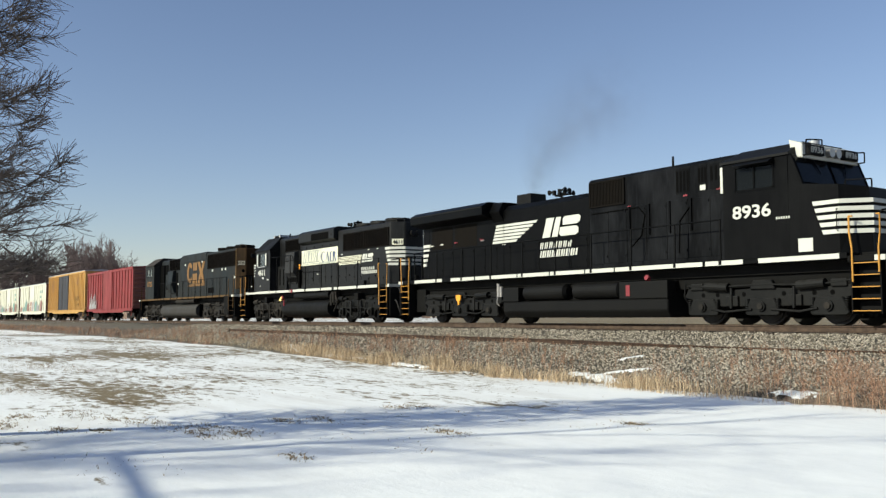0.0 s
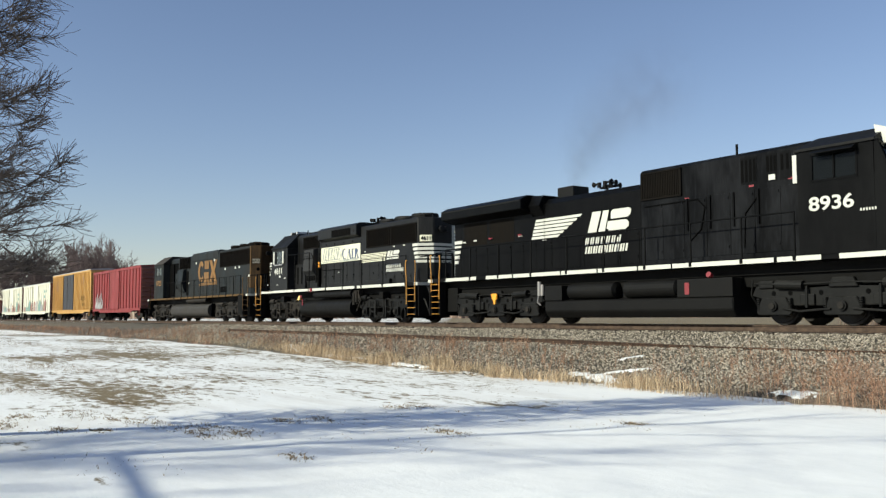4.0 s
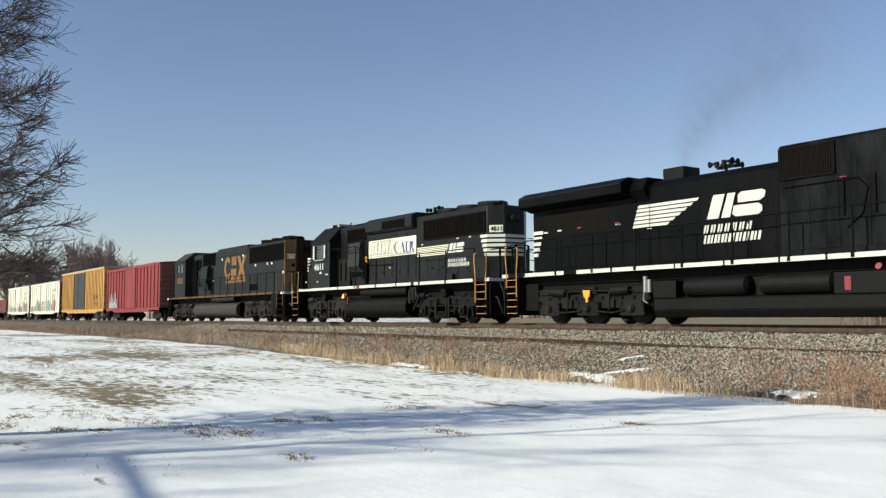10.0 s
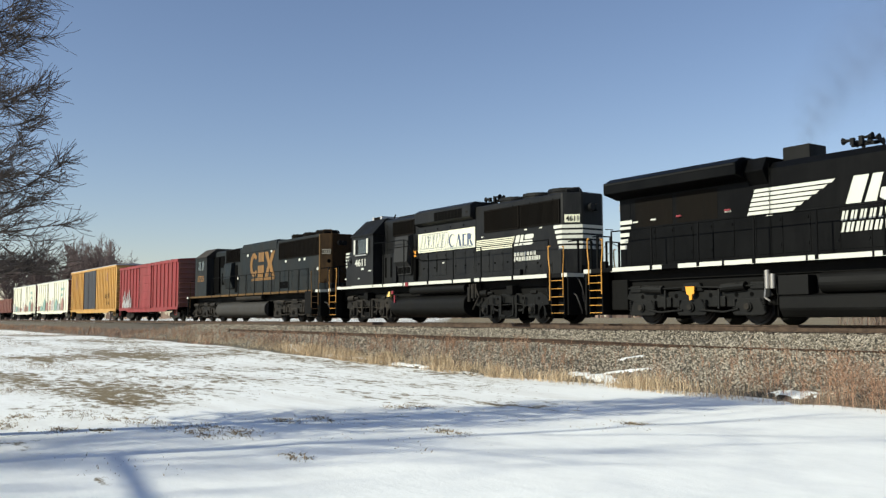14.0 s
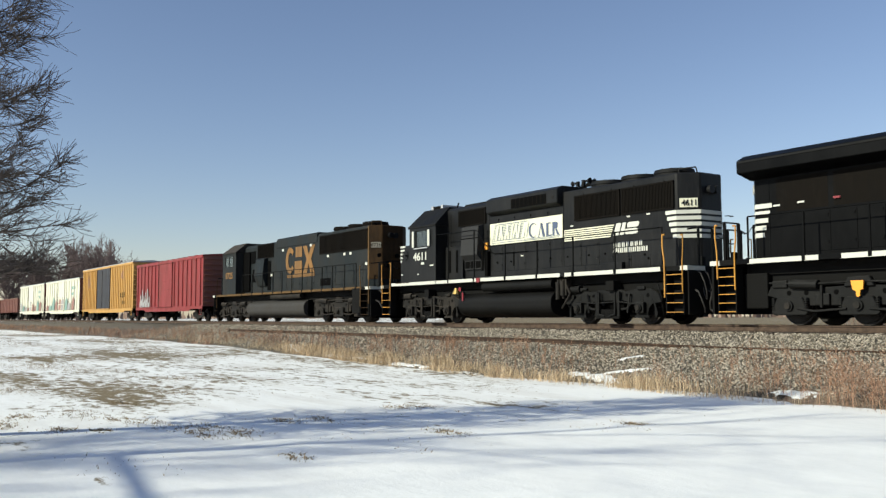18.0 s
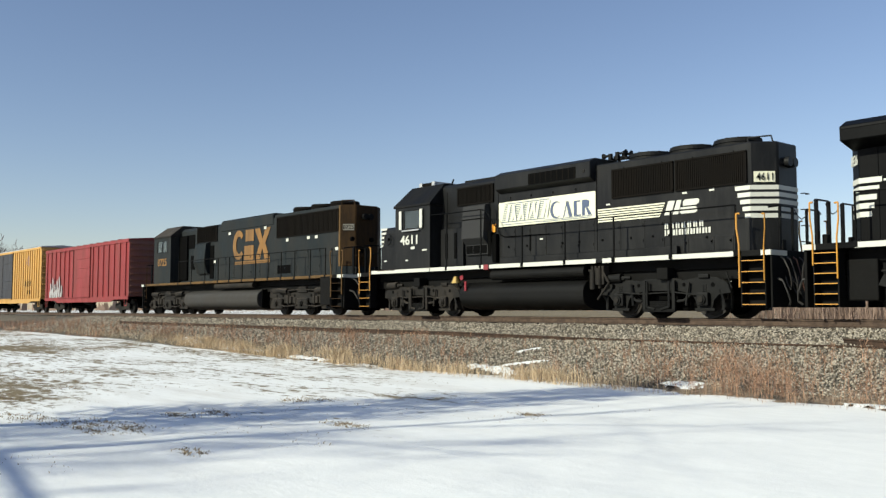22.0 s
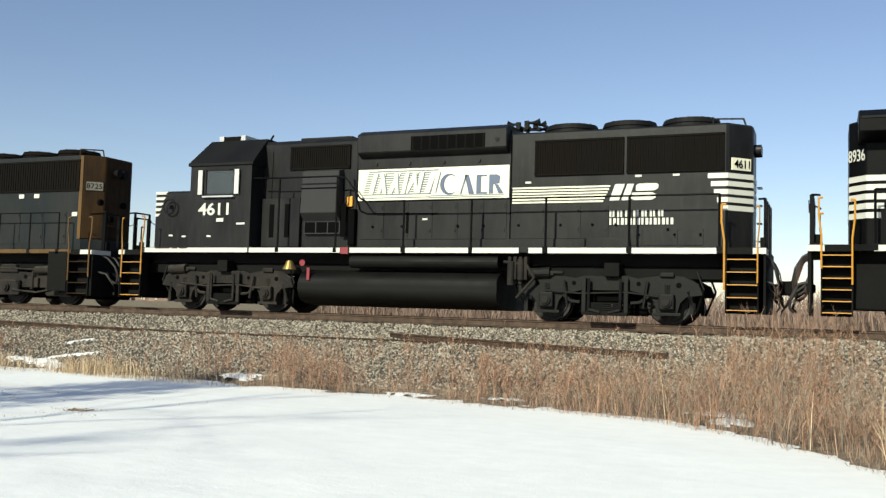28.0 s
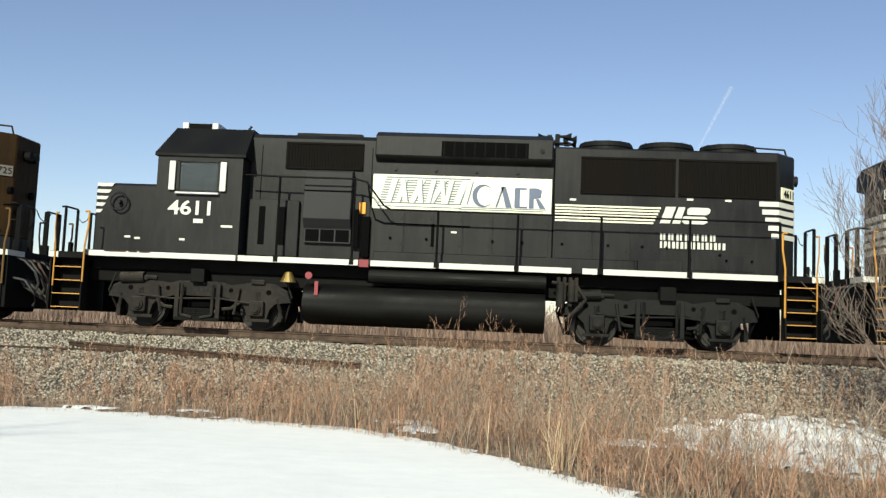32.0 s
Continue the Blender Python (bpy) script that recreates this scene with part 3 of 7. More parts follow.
def coupler(veh, x, d, z=0.85, mat="frame"):
    """Coupler head with shank and hanging air hoses at an end that faces d."""
    bm = bmesh.new()
    box(bm, *sorted((x - d * .7, x - d * .18)), -.09, .09, z - .09, z + .09, .02)
    prism(bm, [(x - d * .2, -.16), (x - d * .02, -.2), (x + d * .02, -.05), (x - d * .08, .02), (x + d * .04, .12), (x - d * .05, .2), (x - d * .2, .16)], z - .15, z + .15, "z", .02)
    ob = part("coupler", bm, mat, veh)
    for y in (-.45, -.62, .5):
        part("air_hose", pipe(bmesh.new(), [(x - d * .55, y, z + .1), (x - d * .3, y, z + .05), (x - d * .1, y * .8, z - .3), (x + d * .05, y * .6, z - .42)], .028, 6), "hose", veh)
    return ob


def hood_grille(veh, x0, x1, z0, z1, y, n=22, mat="grille", name="radiator_grille"):
    """A framed screen with upright ribs."""
    bm = bmesh.new()
    box(bm, x0, x1, y - .012, y + .01, z0, z1)
    for i in range(n + 1):
        x = x0 + .02 + (x1 - x0 - .06) * i / n
        box(bm, x, x + .02, y - .03, y - .012, z0 + .02, z1 - .02)
    for a in ((x0 - .03, x1 + .03, z0 - .03, z0 + .015), (x0 - .03, x1 + .03, z1 - .015, z1 + .03), (x0 - .03, x0 + .015, z0, z1), (x1 - .015, x1 + .03, z0, z1)):
        box(bm, a[0], a[1], y - .035, y, a[2], a[3])
    return part(name, bm, mat, veh)


def fan(veh, x, z, r=0.58, mat="blackroof"):
    bm = bmesh.new()
    tube(bm, (x, 0, z), (x, 0, z + .16), r, r * .99, n=32)
    tube(bm, (x, 0, z + .16), (x, 0, z + .27), r * 1.04, r * .97, n=32)
    ob = part("roof_fan", bm, mat, veh)
    b2 = bmesh.new()
    for k in range(12):
        a = k * math.pi / 6
        tube(b2, (x, 0, z + .285), (x + r * .95 * math.cos(a), r * .95 * math.sin(a), z + .275), .012, n=4)
    part("fan_guard", b2, "shadeblack", ob)
    return ob


def horn(veh, x, z, y=0.0, flip=1):
    """A chime horn: base with five trumpets facing both ways."""
    bm = bx(x - .3, x + .3, y - .05, y + .05, z, z + .06)
    tube(bm, (x, y, z - .2), (x, y, z + .02), .05)
    base = part("air_horn", bm, "blackroof", veh)
    for k, (dx, dz, d, ln) in enumerate(((-.18, .14, -1, .26), (.0, .18, 1, .3), (.18, .14, 1, .24), (-.02, .08, -1, .2), (.22, .06, 1, .2))):
        yy = y - .18 + k * .09
        t = bmesh.new()
        tube(t, (x + dx, yy, z + dz), (x + dx + d * ln * .6, yy, z + dz), .025, .04, n=10)
        tube(t, (x + dx + d * ln * .6, yy, z + dz), (x + dx + d * ln, yy, z + dz), .04, .095, n=10)
        box(t, x + dx - .05, x + dx + .05, yy - .05, yy + .05, z + .02, z + dz + .05)
        part("trumpet", t, "blackroof", base)
    return base


def handrail(veh, xs, z0, z1, y, mat="black", r=.02):
    """Walkway railing with one post each."""
    for x in xs:
        bm = bar([(x, y, z0 - .1), (x, y, z1)], r * 1.3, 8)
        box(bm, x - .05, x + .05, y - .04, y + .04, z0 - .12, z0 + .02)
        part("handrail_post", bm, mat, veh)
    part("handrail", bar([(xs[0], y, z1), (xs[-1], y, z1)], r, 6), mat, veh)


def steps(veh, x0, x1, ztop, n, mat="yellow", zbot=.33, sides=(-1, 1), well="frame"):
    """Corner step well with bright-edged treads on both sides."""
    for s in sides:
        y0 = s * 1.5
        for k in range(n):
            z = zbot + (ztop - zbot) * k / n
            o = part("step", bx(x0, x1, *sorted((y0, y0 - s * .24)), z, z + .03, bev=.006), well, veh)
            part("step_edge", bx(x0, x1, *sorted((y0 + s * .002, y0 + s * .018)), z + .006, z + .026), mat, o, "yellow step edge")
        b2 = bmesh.new()
        box(b2, x0 - .03, x0, *sorted((y0, y0 - s * .3)), zbot - .05, ztop)
        box(b2, x1, x1 + .03, *sorted((y0, y0 - s * .3)), zbot - .05, ztop)
        box(b2, x0, x1, *sorted((y0 - s * .28, y0 - s * .31)), zbot - .05, ztop)
        part("step_well", b2, well, veh)


def grab(veh, x, z0, z1, d, mat="yellow", sides=(-1, 1), kink=.055, name="grab_rail"):
    for s in sides:
        y = s * 1.53
        part(name, bar([(x + d * kink * 1.6, y, z1), (x, y, z1), (x - d * .0, y, z1 - .35), (x + d * kink, y, z1 - .75), (x + d * kink, y, z0)], .022, 8), mat, veh, "yellow grab rail")


def sill_strip(veh, segs, z0, z1, y=NEAR, mat="white"):
    for a, b in segs:
        part("sill_stripe", bx(a, b, y - .008, y, z0, z1), mat, veh, "white reflective sill stripe")


def tags(veh, pts, y, mat="white", w=.13, h=.045):
    for x, z in pts:
        part("reflector", bx(x - w / 2, x + w / 2, y - .006, y, z - h / 2, z + h / 2), mat, veh, "small pale reflector decal")


def letter_bars(veh, x0, x1, z0, z1, counts, y, mat="white", lean=0.0, name="lettering_bar"):
    """Rows of plain upright bars in place of lettering."""
    rows = len(counts)
    h = (z1 - z0) / (rows + (rows - 1) * .2)
    w = (x1 - x0) / max(counts)
    for r, n in enumerate(counts):
        zb = z1 - h - r * h * 1.2
        polys = []
        for i in range(n):
            x = x0 + i * w
            polys.append(rect(x + w * .08, x + w * .34, zb, zb + h, lean * h))
            k = .1 * ((i * 3 + r * 2) % 3)
            polys.append(rect(x + w * (.48 + k * .5), x + w * (.72 + k), zb, zb + h, lean * h))
        part(name, flats(polys, y), mat, veh)


def ribs(bm, xs, y, z0, z1, w=.06, d=.05):
    for x in xs:
        box(bm, x - w / 2, x + w / 2, y - d, y, z0, z1)
    return bm


def striped_end(veh, x_side, corner, face, hw, cy, z0, z1, d, mat="white", n=5):
    """Pale stripes that wrap from the hood side round its cut corner and end."""
    h = (z1 - z0) / (n * 1.55)
    for i in range(n):
        z = z1 - h - i * h * 1.6
        path = [(x_side + d * .06 * i, -hw), (corner, -hw), (face, -hw + cy), (face, hw - cy)]
        part("stripe", wrap(path if d > 0 else path[::-1], z, z + h), mat, veh)


def plan_end(x0, x1, hw, d, cx=.5, cy=.5):
    """Plan of a hood whose end towards d has its corners cut."""
    a, b = (x0, x1) if d > 0 else (x1, x0)
    return [(a, -hw), (b - d * cx, -hw), (b, -hw + cy), (b, hw - cy), (b - d * cx, hw), (a, hw)]


def wrap(path, z0, z1, t=.007):
    """A thin band of paint along a path in plan."""
    bm = bmesh.new()
    for p, q in zip(path, path[1:]):
        p, q = Vector(p), Vector(q)
        n = Vector(((q - p).y, -(q - p).x)).normalized() * t
        prism(bm, [tuple(p), tuple(q), tuple(q + n), tuple(p + n)], z0, z1, "z")
    return bm


def hood_profile(hw, z0, z1, ch=.14):
    return [(-hw, z0), (hw, z0), (hw, z1 - ch), (hw - ch, z1), (-hw + ch, z1), (-hw, z1 - ch)]


def door_lines(veh, xs, z0, z1, y, mat="shadeblack", name="door_seam"):
    for x in xs:
        part(name, bx(x - .008, x + .008, y - .004, y, z0, z1), mat, veh)


def hood_doors(veh, edges, z0, z1, y, mat):
    """Engine-room doors, each a thin plate with latches."""
    for a, b in zip(edges, edges[1:]):
        o = part("hood_door", bx(a + .012, b - .012, y - .014, y, z0, z1, bev=.005), mat, veh)
        for z in (z0 + .18, z1 - .15):
            part("latch", bx(b - .09, b - .05, y - .035, y - .014, z, z + .07), mat, o)


def end_platform(veh, x0, x1, z, d, far=True):
    """End deck, pilot sheet, end railing and drop chain."""
    part("end_deck", bx(*sorted((x0, x1)), -1.5, 1.5, z - .14, z, bev=.01), "frame", veh)
    part("pilot", bx(*sorted((x1 - d * .08, x1)), -1.45, 1.45, .28, z - .14, bev=.01), "frame", veh)
    part("pilot_stripe", bx(*sorted((x1, x1 + d * .008)), -1.5, -.75, z - .13, z - .01), "white", veh)
    part("pilot_stripe", bx(*sorted((x1 - d * .35, x1)), -1.512, -1.5, z - .13, z - .01), "white", veh)
    for s in (-1, 1):
        for y in (s * .35, s * .95):
            part("end_post", bx(x1 - .05 - d * .08, x1 + .05 - d * .08, y - .03, y + .03, z, z + 1.05, bev=.01), "black", veh)
        part("end_rail", bar([(x1 - d * .08, s * .35, z + 1.05), (x1 - d * .08, s * .95, z + 1.05), (x1 - d * .25, s * 1.3, z + 1.0)], .022, 6), "black", veh)
    part("drop_chain", bar([(x1, -.35, z + 1.0), (x1, -.2, z + .85), (x1, 0, z + .78), (x1, .2, z + .85), (x1, .35, z + 1.0)], .012, 5), "black", veh)
    for y in (-.7, .6):
        part("cable_box", bx(*sorted((x1 - d * .26, x1 - d * .12)), y - .08, y + .08, z, z + .26, bev=.02), "frame", veh)
    for k in range(7):
        y = -1.05 + k * .3
        sag = .09 * (k % 3)
        part("jumper_cable", bar([(x1 - d * .02, y, z - .15), (x1 + d * .12, y + .02, z - .22), (x1 + d * .28, y + .05, z - .45 - sag), (x1 + d * .34, y + .1, z - .72 - sag), (x1 + d * .26, y + .16, z - .92 - sag), (x1 + d * .08, y + .2, z - .8 - sag), (x1 - d * .02, y + .22, z - .6)], .024, 6),
             "rusthose" if k in (2, 5) else "hose", veh)
    for y in (-1.2, 1.15):
        part("brake_hose", bar([(x1, y, .95), (x1 + d * .2, y, .9), (x1 + d * .36, y * .95, .6), (x1 + d * .4, y * .9, .42), (x1 + d * .3, y * .85, .34)], .028, 6), "hose", veh)


def barrel(hy, z0, z1, e=.62, n=52):
    """A rounded tank section, flatter than an ellipse."""
    c, h = (z0 + z1) / 2, (z1 - z0) / 2
    out = []
    for i in range(n):
        a = 2 * math.pi * (i + .5) / n
        q, w = math.cos(a), math.sin(a)
        out.append((hy * math.copysign(abs(q) ** e, q), c + h * math.copysign(abs(w) ** e, w)))
    return out


def plough(veh, x, d, zt=1.2):
    prism_pts = [(x, .22), (x + d * .32, .22), (x + d * .12, .7), (x, .75)]
    part("snow_plough", prism(bmesh.new(), prism_pts, -1.35, 1.35, "y", .01), "frame", veh)


def block_emblem(veh, x0, x1, z0, z1, y, lean=.25):
    """Plain slanted blocks in the place of the railway's initials."""
    w, h = x1 - x0, z1 - z0
    shapes = (((0, 0), (.2, 0), (.32, 1), (.12, 1)), ((.25, 0), (.4, 0), (.5, 1), (.37, 1)), ((.54, .56), (.9, .56), (.97, .68), (.99, .9), (.94, 1), (.6, 1), (.54, .88)),
              ((.44, .12), (.5, 0), (.86, 0), (.93, .12), (.93, .34), (.87, .46), (.47, .46)))
    a = [[(x0 + p * w, z0 + q * h) for p, q in sh] for sh in shapes]
    for p in a:
        part("emblem_block", flat(p, y, .008), "white", veh, "white slanted emblem block")


def holed(x0, x1, z0, z1, a0, a1, b0, b1, y0, y1):
    """A wall panel with one opening, in one piece."""
    bm = bmesh.new()
    r = [[bm.verts.new((x, y, z)) for x, z in ((p0, q0), (p1, q0), (p1, q1), (p0, q1))] for y in (y0, y1) for p0, p1, q0, q1 in ((x0, x1, z0, z1), (a0, a1, b0, b1))]
    for i in range(4):
        j = (i + 1) % 4
        for p, q in ((r[0], r[1]), (r[1], r[3]), (r[3], r[2]), (r[2], r[0])):
            bm.faces.new((p[i], p[j], q[j], q[i]))
    return bm


def road_cab(veh, x0, x1, z0, ze, zt, mat, windows, roofmat="blackroof", glass="glass", mullion=True):
    """Cab with a tapered roof, side windows in frames and a dark inside."""
    cab = part("cab", bx(x0, x0 + .05, -1.46, 1.46, z0, ze), mat, veh)
    part("rear_wall", bx(x1 - .05, x1, -1.46, 1.46, z0, ze), mat, cab)
    for s in (-1, 1):
        part("side_wall", holed(x0, x1, z0, ze, *windows, *sorted((s * 1.52, s * 1.46))), mat, cab)
    # floor block painted near black for the shade inside the cab
    part("cab_floor", bx(x0 + .05, x1 - .05, -1.46, 1.46, z0, z0 + .9), "shadeblack", cab)
    r = bmesh.new()
    lo = [r.verts.new(p) for p in ((x0 - .06, -1.57, ze), (x1 + .06, -1.57, ze), (x1 + .06, 1.57, ze), (x0 - .06, 1.57, ze))]
    md = [r.verts.new(p) for p in ((x0 - .06, -1.57, ze + .06), (x1 + .06, -1.57, ze + .06), (x1 + .06, 1.57, ze + .06), (x0 - .06, 1.57, ze + .06))]
    hi = [r.verts.new(p) for p in ((x0 + .14, -.85, zt), (x1 + .02, -.85, zt), (x1 + .02, .85, zt), (x0 + .14, .85, zt))]
    r.faces.new(lo), r.faces.new(hi)
    for a, b in ((lo, md), (md, hi)):
        for i in range(4):
            r.faces.new((a[i], a[(i + 1) % 4], b[(i + 1) % 4], b[i]))
    part("cab_roof", r, roofmat, veh)
    for s in (-1, 1):
        wx0, wx1, wz0, wz1 = windows
        b2 = bmesh.new()
        for a in ((wx0 - .03, wx1 + .03, wz0 - .03, wz0 + .02), (wx0 - .03, wx1 + .03, wz1 - .02, wz1 + .03), (wx0 - .03, wx0 + .02, wz0, wz1), (wx1 - .02, wx1 + .03, wz0, wz1),
                  ((wx0 + wx1) / 2 - .02, (wx0 + wx1) / 2 + .02, wz0, wz1))[:5 if mullion else 4]:
            box(b2, a[0], a[1], *sorted((s * 1.535, s * 1.5)), a[2], a[3])
        w = part("side_window", b2, mat, veh)
        g = part("pane", bx(wx0, wx1, *sorted((s * 1.5, s * 1.492)), wz0, wz1), glass, w)
        g.visible_shadow = False
    return cab


# the middle locomotive, black four-axle road switcher, short end to the rear
def build_black_switcher():
    o = (-12.9 + 5.1) / 2
    mid = (7.1 - 11.0) / 2
    PLAN[:] = [(-12.9, -11.66, -11.2, -9.6, -7.54, -6.27, -4.78, -.84, 1.67, 3.7, 4.36, 5.1),
               (-11.0, -10.39, -9.85, -8.2, -6.11, -4.74, -3.2, .91, 3.64, 5.92, 6.63, 7.1), o, mid, 1.047]
    v = vehicle("diesel_locomotive", "black four-axle diesel locomotive with white stripes and a cream sign panel", "locomotive", mid, 5.2, "locomotives")
    L = lambda *a: tuple(x - o for x in a)
    part("underframe", bx(*L(-11.05, 3.75), -1.05, 1.05, 1.24, 1.5, bev=.01), "frame", v)
    part("centre_sill", bx(*L(-11.3, 4.2), -.95, .95, .98, 1.24, bev=.01), "frame", v)
    part("walkway", bx(*L(-11.05, 3.75), -1.52, 1.52, 1.5, 1.62, bev=.008), "blackworn", v)
    b = prism(bmesh.new(), hood_profile(.95, 1.6, 4.41, .1), *L(-7.55, -.82), "x")
    part("engine_hood", b, "blackworn", v)
    b = prism(bmesh.new(), plan_end(*L(-.82, 4.2), .965, 1, .46, .5), 1.6, 4.3, "z", .04)
    part("radiator_hood", b, "blackworn", v)
    b = prism(bmesh.new(), [(-.95, 1.6), (.95, 1.6), (.95, 3.1), (.85, 3.2), (-.85, 3.2), (-.95, 3.1)], *L(-11.15, -9.5), "x", .05)
    part("short_hood", b, "blackworn", v)
    road_cab(v, *L(-9.52, -7.56), 1.62, 3.74, 4.5, "blackworn", (*L(-9.02, -8.1), 2.98, 3.64), mullion=False)
    for a in (-9.15, -7.98):
        part("wind_deflector", bx(a - o - .07, a - o + .07, -1.6, -1.56, 2.98, 3.62, bev=.01), "white", v, "pale glass wind deflector beside the window")
    ac = part("air_conditioner", bx(*L(-9.35, -8.55), -.5, .5, 4.49, 4.69, bev=.02), "grille", v, "grey rooftop air conditioner")
    for a in (-9.39, -8.67):
        part("end_casing", bx(*L(a, a + .16), -.52, .52, 4.49, 4.71, bev=.02), "galv", ac)
    part("radio_antenna", bar([(-7.95 - o, -.2, 4.5), (-7.8 - o, -.2, 4.72)], .03), "blackworn", v)
    # hood details
    hood_grille(v, *L(-6.74, -5.06), 3.66, 4.2, -.97, 26, name="intake_grille")
    part("roof_hatch", bx(*L(-6.6, -5.1), -.8, .8, 4.39, 4.48, bev=.02), "blackroof", v)
    p = prism(bmesh.new(), [(-.95, 1.98), (-1.06, 1.98), (-1.06, 2.3), (-1.28, 2.5), (-1.2, 3.55), (-.95, 3.62)], *L(-6.28, -5.22), "x", .01)
    fb = part("filter_box", p, "sunlitfilter", v)
    # mouths are black sheets that paint the shade of openings
    for a, z0, z1 in ((0, 2.02, 2.28), (1, 2.02, 2.28), (2, 2.02, 2.28)):
        part("duct_mouth", bx(-6.24 + a * .34 - o, -5.94 + a * .34 - o, -1.075, -1.06, z0, z1), "shadeblack", fb)
    part("duct_seam", bx(*L(-6.28, -5.22), -1.25, -1.2, 3.1, 3.13), "shadeblack", fb)
    part("blower_duct", bx(*L(-7.5, -6.4), -1.08, -.95, 1.65, 2.9, bev=.02), "blackworn", v)
    part("blower_duct", bx(*L(-4.98, -4.8), -1.1, -.95, 1.7, 2.6, bev=.02), "shadeblack", v)
    # shade of the gaps laid on as thin near-black sheets
    for a in (-7.2, -6.75, -5.12):
        part("door_gap", bx(a - o - .07, a - o + .07, -1.084, -1.08, 1.9, 2.75), "shadeblack", v)
    part("fuel_gauge_box", bx(*L(-5.07, -4.92), -1.02, -.95, 2.66, 2.92, bev=.015), "orange", v, "yellow warning box on the hood")
    b = prism(bmesh.new(), [(-.95, 3.84), (-1.2, 3.95), (-1.2, 4.4), (-.95, 4.52), (.95, 4.52), (1.2, 4.4), (1.2, 3.95), (.95, 3.84)], *L(-4.74, -.85), "x", .02)
    bl = part("dynamic_brake_housing", b, "blackworn", v)
    # near-black sheet paints the shaded intake behind the bars
    part("brake_intake", bx(*L(-3.28, -1.38), -1.206, -1.19, 3.97, 4.3), "shadeblack", bl)
    for i in range(9):
        part("intake_bar", bx(-3.24 + i * .225 - o, -3.21 + i * .225 - o, -1.212, -1.2, 3.97, 4.3), "grille", bl)
    part("brake_fan", tube(bmesh.new(), (-2.6 - o, 0, 4.52), (-2.6 - o, 0, 4.58), .6, n=28), "blackroof", v)
    part("intake_light", tube(bmesh.new(), (-1.08 - o, -1.2, 4.14), (-1.08 - o, -1.22, 4.14), .05, n=12), "truck", bl)
    hood_grille(v, *L(-.22, 1.67), 3.31, 4.06, -.985, 34)
    hood_grille(v, *L(1.79, 3.65), 3.31, 4.06, -.985, 34)
    for c in (.34, 1.63, 2.92):
        fan(v, c - o, 4.28)
    part("roof_rail", bar([(3.4 - o, -.4, 4.3), (3.4 - o, -.4, 4.5), (4.0 - o, -.4, 4.47), (4.05 - o, -.4, 4.3)], .02), "blackworn", v)
    horn(v, -.72 - o, 4.52)
    hood_doors(v, [x - o for x in (-4.72, -4.05, -3.4, -2.75, -2.1, -1.45, -.88)], 1.85, 2.74, -.95, "blackworn")
    hood_doors(v, [x - o for x in (-.76, .02, .8, 1.4)], 1.85, 2.6, -.965, "blackworn")
    hood_doors(v, [x - o for x in (1.4, 2.1, 2.8, 3.3)], 1.7, 2.05, -.965, "blackworn")
    for a in (-4.35, -3.55, -2.1, -1.45, -.6, .35, 1.05, 1.55, 2.6):
        part("door_knob", tube(bmesh.new(), (a - o, -.966, 2.16 - .12 * (a > 2)), (a - o, -1.0, 2.16 - .12 * (a > 2)), .032, n=8), "shadeblack", v)
    part("tool_box", bx(*L(.95, 1.85), -1.13, -.966, 1.63, 1.86, bev=.015), "blackworn", v)
    part("kick_plate", bx(*L(-4.7, .9), -1.02, -.966, 1.63, 1.84, bev=.01), "blackworn", v)
    part("conduit", bar([(-4.9 - o, -1.0, 3.35), (-4.82 - o, -1.02, 2.9), (-4.7 - o, -1.0, 2.56), (-4.5 - o, -1.0, 2.48), (-2.6 - o, -1.0, 2.46)], .014, 5), "shadeblack", v)
    part("vent_slot", bx(*L(-3.45, -3.38), -.972, -.966, 2.0, 2.5), "shadeblack", v)
    for a in (-4.3, -3.4, -2.5, -1.6):
        part("lifting_eye", bx(a - o - .03, a - o + .03, -.99, -.95, 3.66, 3.72), "blackworn", v)
    for a in (0.1, 1.3, 2.2, 3.3):
        part("lifting_eye", bx(a - o - .04, a - o + .04, -1.0, -.965, 4.08, 4.13), "blackworn", v)
    door_lines(v, [x - o for x in (-7.3, -4.83, -.8)], 1.65, 4.15, -.952)
    # sign panel
    sg = part("sign_panel", bx(*L(-4.79, -.84), -.975, -.95, 2.80, 3.57, bev=.01), "cream", v, "cream sign panel with blue block lettering")
    SX, SZ = (lambda u: -4.79 + 3.95 * u - o), (lambda w: 2.8 + .77 * w)
    for k in range(11):
        w = .9 - k * .073
        part("sign_line", flat(rect(SX(.075 - .004 * k), SX(.55 - (.012 * (k - 6) if k > 6 else 0)), SZ(w), SZ(w + .034)), -.975, .004), "signpale", sg)
    for a, c, w in ((.03, .5, .07), (.5, .97, .1), (.49, .955, .045)):
        part("sign_line", flat(rect(SX(a), SX(c), SZ(w), SZ(w + .026)), -.975, .004), "signpale", sg)
    # pale slanted strokes over the lines
    for k, (a, c, d) in enumerate(((.075, .105, .035), (.13, .155, .04), (.175, .2, -.02), (.205, .235, .06), (.262, .285, -.012), (.3, .325, .03), (.315, .345, .07), (.39, .41, -.01), (.4, .425, .03), (.455, .49, .045), (.505, .53, .03))):
        y = -.981 - .003 * (k % 3)
        part("sign_stroke", flat([(SX(a), SZ(.2)), (SX(c), SZ(.2)), (SX(c + d), SZ(.86)), (SX(a + d), SZ(.86))], y, .002), "cream", sg)
